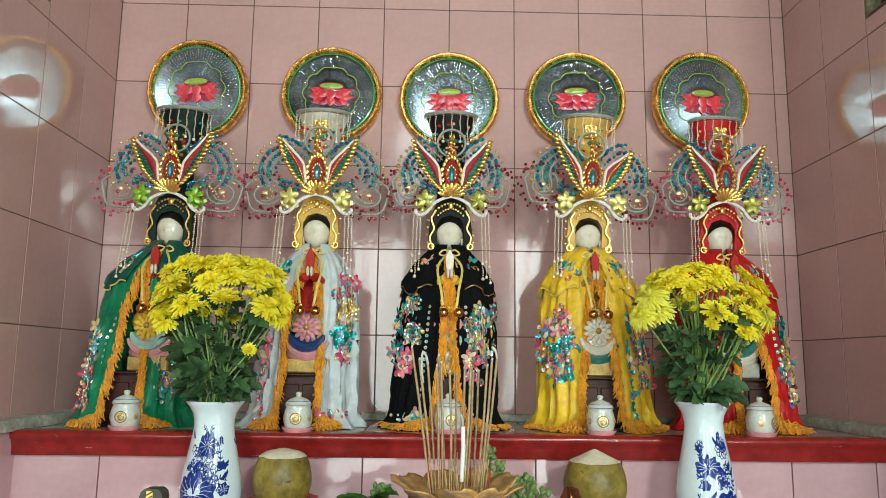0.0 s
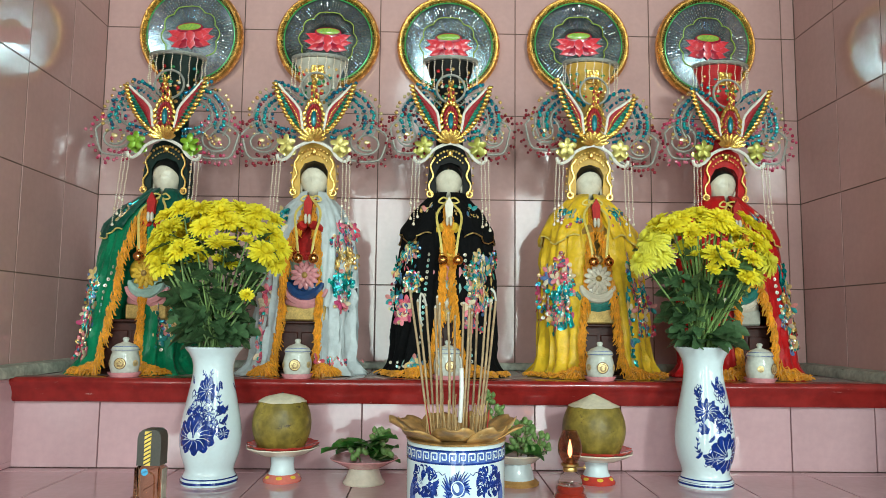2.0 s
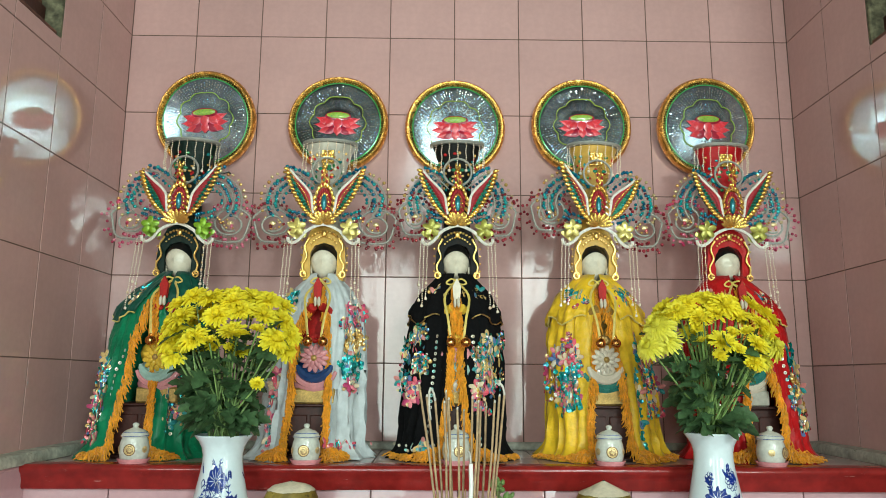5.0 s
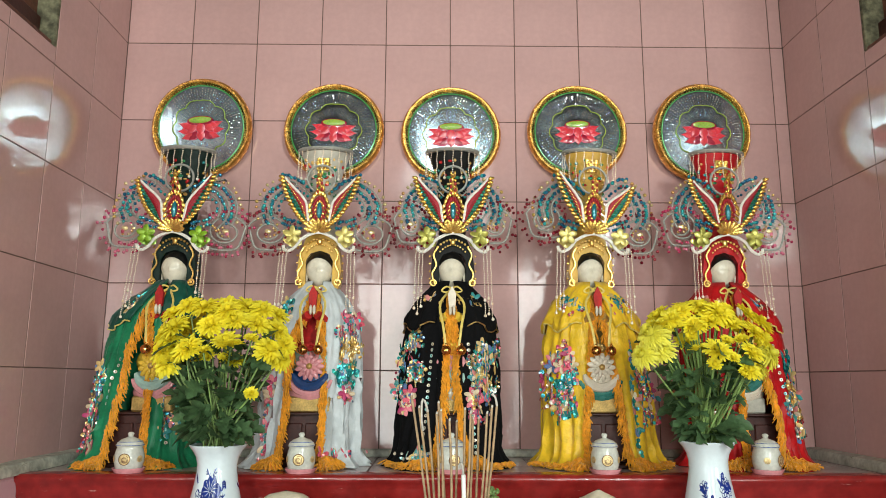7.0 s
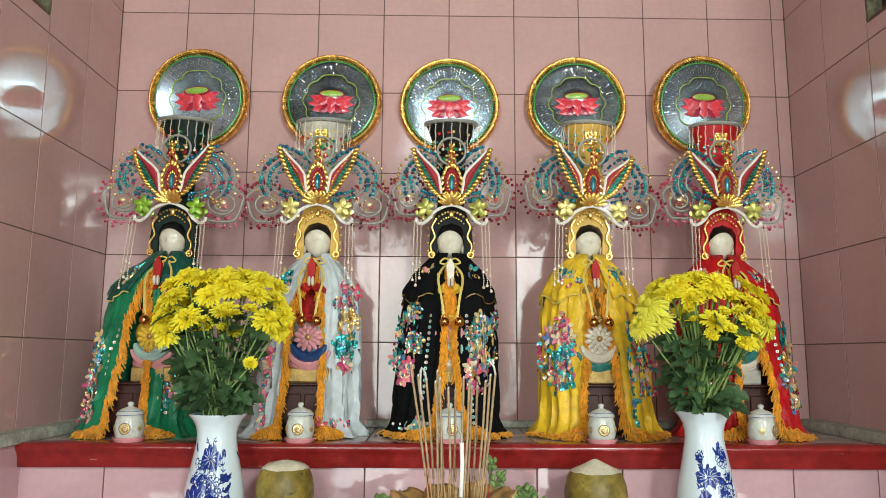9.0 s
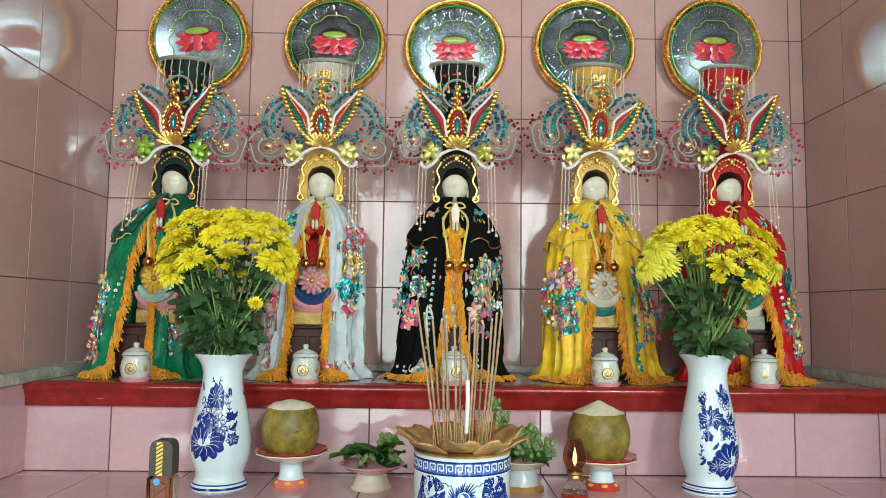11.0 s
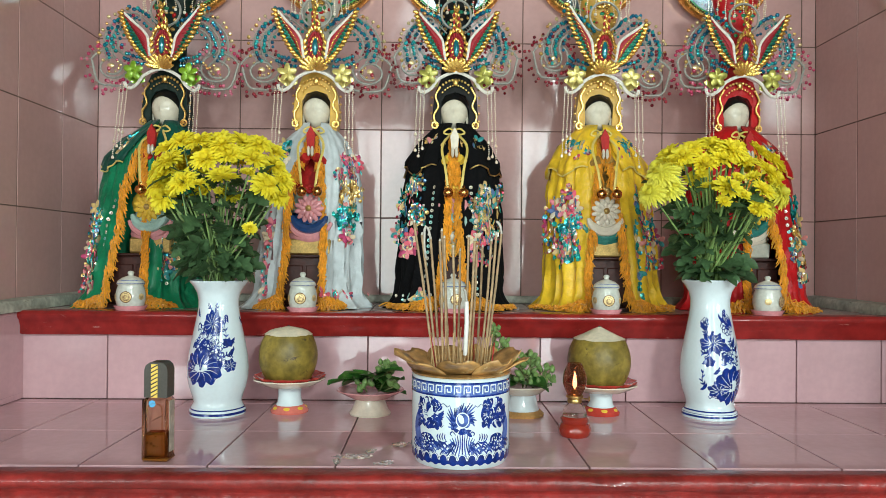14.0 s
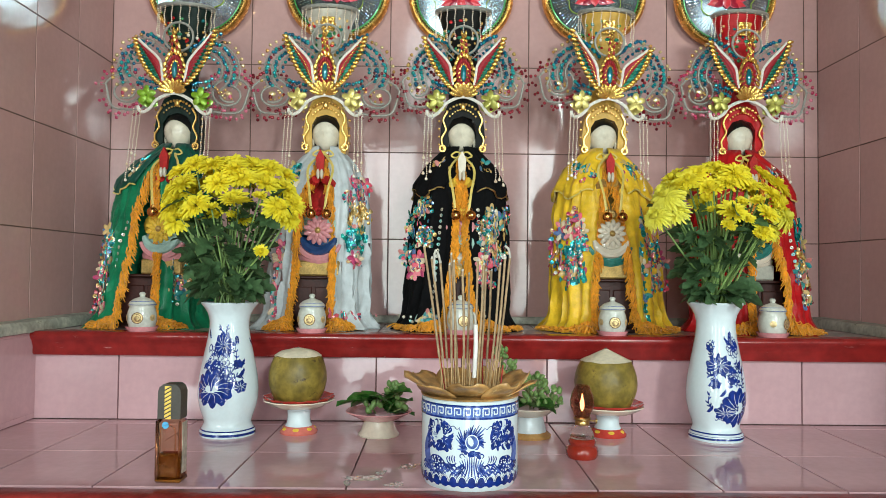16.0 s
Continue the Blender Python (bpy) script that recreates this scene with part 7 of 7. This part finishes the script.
part("collar", Geo().lathe([(0.062, 0.0), (0.080, 0.0015), (0.082, 0.0045), (0.064, 0.006)], 48), M["petalbrown"], t)

# ---- incense sticks: base x, y and top x, y, z over the pot's rim ----
rnd = random.Random(12)
STICKS = [(-0.042, -0.01, -0.079, -0.02, 0.245, 0.6), (-0.038, 0.0, -0.066, -0.03, 0.225, 0.6), (-0.034, 0.01, -0.052, -0.02, 0.218, 0.6), (-0.030, -0.015, -0.037, -0.03, 0.215, 0.6), (-0.024, 0.0, -0.030, -0.03, 0.220, 0.62),
          (-0.018, 0.012, -0.034, -0.01, 0.232, 0.6), (-0.010, -0.02, -0.016, -0.04, 0.205, 0.5), (0.004, 0.0, 0.010, -0.02, 0.222, 0.6), (0.010, -0.01, 0.019, -0.03, 0.216, 0.6), (0.016, 0.01, 0.024, -0.01, 0.206, 0.6),
          (0.032, 0.0, 0.046, -0.03, 0.216, 0.6), (0.036, -0.01, 0.054, -0.03, 0.226, 0.6), (0.040, 0.01, 0.063, -0.02, 0.228, 0.6), (-0.005, 0.015, -0.003, 0.01, 0.200, 0.6), (0.026, 0.016, 0.034, 0.0, 0.206, 0.6)]
for x0, y0, x1, y1, h, burn in STICKS:
    t = thing("incense_stick", "thin brown incense stick with bamboo foot in the ash", "incense stick", pose(-0.002, -0.868, TABLE + 0.1395), "incense sticks in the pot")
    a, b = Vector((x0, y0, -0.004)), Vector((x1, y1, h))
    k = a.lerp(b, 0.27)
    part("bamboo_foot", Geo().tube([a, k], 0.0011, 6), M["bamboo"], t)
    part("incense", Geo().tube([k, k.lerp(b, 0.5) + Vector((0.001, 0, 0)), b], 0.0020, 6), M["incense"], t)
    g = Geo().tube([b, b + Vector((0.001, 0, 0.004))], [0.0020, 0.0014], 6)
    part("burnt_tip", g, M["ash_curl"], t, "grey burnt tip")
for i in range(26):
    a, r = rnd.uniform(0, 6.28), 0.05 * math.sqrt(rnd.random())
    h = rnd.uniform(0.045, 0.085)
    g = Geo().tube([(r * math.cos(a), r * math.sin(a) * 0.8, -0.004), (r * math.cos(a) * 1.15 + rnd.uniform(-0.008, 0.008), r * math.sin(a) * 0.8, h)], 0.0010, 5)
    ob = part("stick_stub", g, M["redstick" if i % 7 == 0 else "bamboo"])
    ob.matrix_world = pose(-0.002, -0.868, TABLE + 0.1395)
    tagged(ob, "burnt-out bamboo incense stub standing in the ash", "incense stick", "incense stubs in the pot")
ob = part("paper_roll", Geo().tube([(0.006, -0.012, 0.03), (0.008, -0.02, 0.085), (0.007, -0.024, 0.118)], 0.0037, 10), M["paper"])
ob.matrix_world = pose(-0.002, -0.868, TABLE + 0.1395)
tagged(ob, "thin white paper roll standing among incense sticks", "paper roll")
for k, (x1, z1, cx) in enumerate(((-0.052, 0.218, -1), (0.007, 0.118, -0.5), (0.063, 0.228, -1))):
    ob = part("ash_curl", Geo().tube(spline([(x1, -0.024, z1), (x1 + cx * 0.003, -0.026, z1 + 0.014), (x1 + cx * 0.009, -0.027, z1 + 0.02), (x1 + cx * 0.010, -0.028, z1 - 0.01), (x1 + cx * 0.007, -0.028, z1 - 0.03)][: (5 if k == 0 else 3)], 10), 0.0019, 6), M["ash_curl"])
    ob.matrix_world = pose(-0.002, -0.868, TABLE + 0.1395)
    tagged(ob, "pale curled ash hanging from an incense tip", "ash")

# ---- oil lamp ----
t = thing("oil_lamp", "small lit glass oil lamp with red base and smoked chimney", "oil lamp", pose(0.2155, -0.718, TABLE) @ Matrix.Scale(1.03, 4))
part("base", Geo().lathe([(0.0005, 0.0), (0.026, 0.0), (0.029, 0.005), (0.0295, 0.013), (0.027, 0.020), (0.0235, 0.023), (0.025, 0.026), (0.0255, 0.031), (0.022, 0.035), (0.0005, 0.035)], 40, closed=False), M["redglass"], t, "red glass base")
part("font", Geo().lathe([(0.0215, 0.0352), (0.022, 0.040), (0.018, 0.050), (0.013, 0.056), (0.0115, 0.060)], 36, closed=False), M["glass"], t, "clear glass oil font")
part("burner", Geo().lathe([(0.0125, 0.059), (0.0135, 0.062), (0.012, 0.066), (0.0155, 0.069), (0.0155, 0.072), (0.0085, 0.074), (0.0065, 0.080), (0.004, 0.083)], 28), M["brass"], t, "aged brass burner")
g = Geo().tube([(0.012, 0, 0.066), (0.024, -0.004, 0.066)], 0.0012, 6)
g.lathe([(0.0045, -0.001), (0.0045, 0.001)], 12, at=Matrix.Translation((0.025, -0.004, 0.066)) @ Matrix.Rotation(radians(90), 4, "Y"))
part("wick_knob", g, M["brass"], t)
part("chimney", Geo().lathe([(0.0125, 0.072), (0.0165, 0.080), (0.0212, 0.092), (0.0218, 0.102), (0.0195, 0.114), (0.015, 0.124), (0.0125, 0.130), (0.0115, 0.130), (0.0140, 0.123), (0.0185, 0.113), (0.0208, 0.102), (0.0202, 0.092), (0.0155, 0.080), (0.0115, 0.072)], 36, closed=False), M["brownglass"], t, "smoked brown glass chimney")
part("flame", Geo().lathe([(0.0005, 0.083), (0.0032, 0.088), (0.0042, 0.094), (0.0030, 0.103), (0.0012, 0.111), (0.0003, 0.115)], 14), M["flame"], t, "small orange flame")

# ---- fragrance bottle ----
t = thing("spray_bottle", "half-full amber glass fragrance bottle with dark cap and yellow stripe", "bottle", pose(-0.487, -0.893, TABLE, 0, 0, -3) @ Matrix.Scale(1.02, 4))
part("glass", Geo().box((0, 0, 0.0505), (0.042, 0.032, 0.101), 0.006), M["amber"], t, "amber glass body")
part("liquid", Geo().box((0, 0, 0.026), (0.036, 0.026, 0.040), 0.004), M["liquid"], t, "dark amber liquid")
part("thick_base", Geo().box((0, 0, 0.0045), (0.0422, 0.0322, 0.008), 0.003), M["liquid"], t)
for x in (-0.0185, 0.0185):
    part("glass_rib", Geo().box((x, -0.0145, 0.052), (0.004, 0.004, 0.092), 0.0018), M["amber"], t)
part("panel_arch", Geo().tube(spline([(-0.012, -0.0163, 0.012), (-0.012, -0.0163, 0.078), (-0.0085, -0.0163, 0.088), (0, -0.0163, 0.092), (0.0085, -0.0163, 0.088), (0.012, -0.0163, 0.078), (0.012, -0.0163, 0.012)], 30), 0.0012, 6), M["amber"], t)
out = [(-0.0185, 0.100), (-0.0185, 0.142), (-0.016, 0.150), (-0.010, 0.1545), (0.010, 0.1545), (0.016, 0.150), (0.0185, 0.142), (0.0185, 0.100)]
cap = part("cap", Geo().slab(out, 0.027), M["cap"], t, "dark plastic cap")
part("stripe", Geo().box((-0.002, -0.0140, 0.126), (0.0105, 0.001, 0.052), 0.0003), M["yellowtape"], cap, "yellow and black striped tape")
for i in range(8):
    part("stripe_bar", Geo().box((0, 0, 0), (0.0122, 0.0006, 0.0018), 0.0002, at=Matrix.Translation((-0.002, -0.0147, 0.104 + 0.0063 * i)) @ Matrix.Rotation(radians(-30), 4, "Y")), M["blacktape"], cap)
part("round_sticker", Geo().lathe([(0.0005, 0.0008), (0.0052, 0.0006), (0.0056, 0.0)], 20, at=Matrix.Translation((-0.004, -0.0165, 0.091)) @ Matrix.Rotation(radians(90), 4, "X"), closed=False), M["bluedot"], t, "round blue sticker")
part("side_label", Geo().box((0.0214, -0.002, 0.055), (0.0008, 0.018, 0.080), 0.0002), M["foil"], t, "silvery side label")

# ---- loose bits ----
for k, (x, y, sx, sy) in enumerate(((-0.172, -0.880, 0.034, 0.013), (-0.125, -0.912, 0.020, 0.010), (-0.105, -0.80, 0.024, 0.011), (-0.150, -0.845, 0.014, 0.008), (-0.20, -0.905, 0.012, 0.007))):
    rows = []
    for i in range(9):
        rows.append([])
        for j in range(29):
            a = 2 * math.pi * j / 28
            c, d = math.cos(a), math.sin(a)
            r = i / 8 * (1 + 0.75 * noise.noise((c * 1.3, d * 1.3, k * 3.1)) + 0.35 * noise.noise((c * 4, d * 4, k)))
            rows[-1].append((sx * r * c, sy * r * d, 0.0022 * (1 + 1.6 * noise.noise((r * c * 3, r * d * 3, k * 2.2)))))
    ob = part("plastic_scrap", Geo().sheet(rows), M["film"], normals=False)
    ob.matrix_world = pose(x, y, TABLE + 0.0006, 0, 0, 25 * k)
    tagged(ob, "crumpled clear plastic scrap lying on the tiled table", "scrap", "plastic scraps")
for x, pts in ((-0.712, [(-0.004, -0.03, 1.915), (0.006, -0.05, 1.876), (0.02, -0.06, 1.862), (0.05, -0.06, 1.872), (0.058, -0.055, 1.868)]), (0.728, [(0.01, -0.03, 1.90), (-0.005, -0.05, 1.885), (-0.02, -0.055, 1.880), (-0.03, -0.05, 1.872)])):
    ob = part("wire_hook", Geo().tube(spline([(x + a, b, c) for a, b, c in pts], 14), 0.0028, 6), M["wire"])
    tagged(ob, "black bent wire hook below a wall plate", "hook")


# ---- tiles, piece by piece ----
TILES = {}


def tile(wd, ht, m):
    key = (round(wd, 3), round(ht, 3), m.name)
    if key not in TILES:
        TILES[key] = Geo().box((0, 0.006, 0), (wd - 0.0028, 0.012, ht - 0.0028), 0.0008).mesh("tile", [m], True, 30)
    return TILES[key]


trnd = random.Random(77)


def lay(parent, m, wd, ht, where):
    ob = part("tile", tile(wd, ht, m), None, parent)
    ob.matrix_basis = where @ pose(0, 0, 0, trnd.uniform(-0.12, 0.12), 0, trnd.uniform(-0.12, 0.12))
    return ob


COLS = [(-1.0 + 0.2 * i, 0.2) for i in range(10)] + [(1.0, 0.04)]
for r in range(7):
    z = ROW0 + 0.25 * r + 0.125
    for x, wd in COLS:
        lay(wall_back, M["tile"], wd, 0.25, pose(x + wd / 2, 0, z))
    for wall, x, rot, first in ((wall_left, XL, 90, 0.195), (wall_right, XR, -90, 0.207)):
        y = 0.0
        for c in range(7):
            wd = first if c == 0 else (0.2 if c < 6 else 1.3 - first - 1.0)
            hole = c >= 2 and z > 2.0
            if hole and r == 4:
                lay(wall, M["tile"], wd, 0.045, pose(x, y - wd / 2, 2.0975, 0, 0, rot))
            elif not hole or r == 6 or c == 6:
                lay(wall, M["tile"], wd, 0.25, pose(x, y - wd / 2, z, 0, 0, rot))
            y -= wd
for x, wd in [(-0.98 + 0.196 * i, 0.196) for i in range(10)] + [(0.98, 0.055)]:
    lay(shelf, M["tile_low"], wd, 0.1475, pose(x + wd / 2, RISER, 0.9633))
for x, wd in COLS:
    for y0, d in ((-0.41, 0.04), (-0.45, 0.25), (-0.70, 0.225)):
        lay(altar, M["tile_low"], wd, d, pose(x + wd / 2, y0 - d / 2, TABLE, -90))
    for y0, d in ((-0.024, 0.19), (-0.214, 0.17)):
        lay(shelf, M["tile_shelf"], wd, d, pose(x + wd / 2, y0 - d / 2, SHELF, -90))
    for z in (0.715, 0.465, 0.215):
        lay(altar, M["tile_low"], wd, 0.25, pose(x + wd / 2, -0.937, z))
for side, x, rot in ((wall_left, -0.972, 90),):
    for k in range(4):
        lay(side, M["tile_low"], 0.2, 0.18, pose(x, -0.512 - 0.2 * k, 0.992, 0, 0, rot))
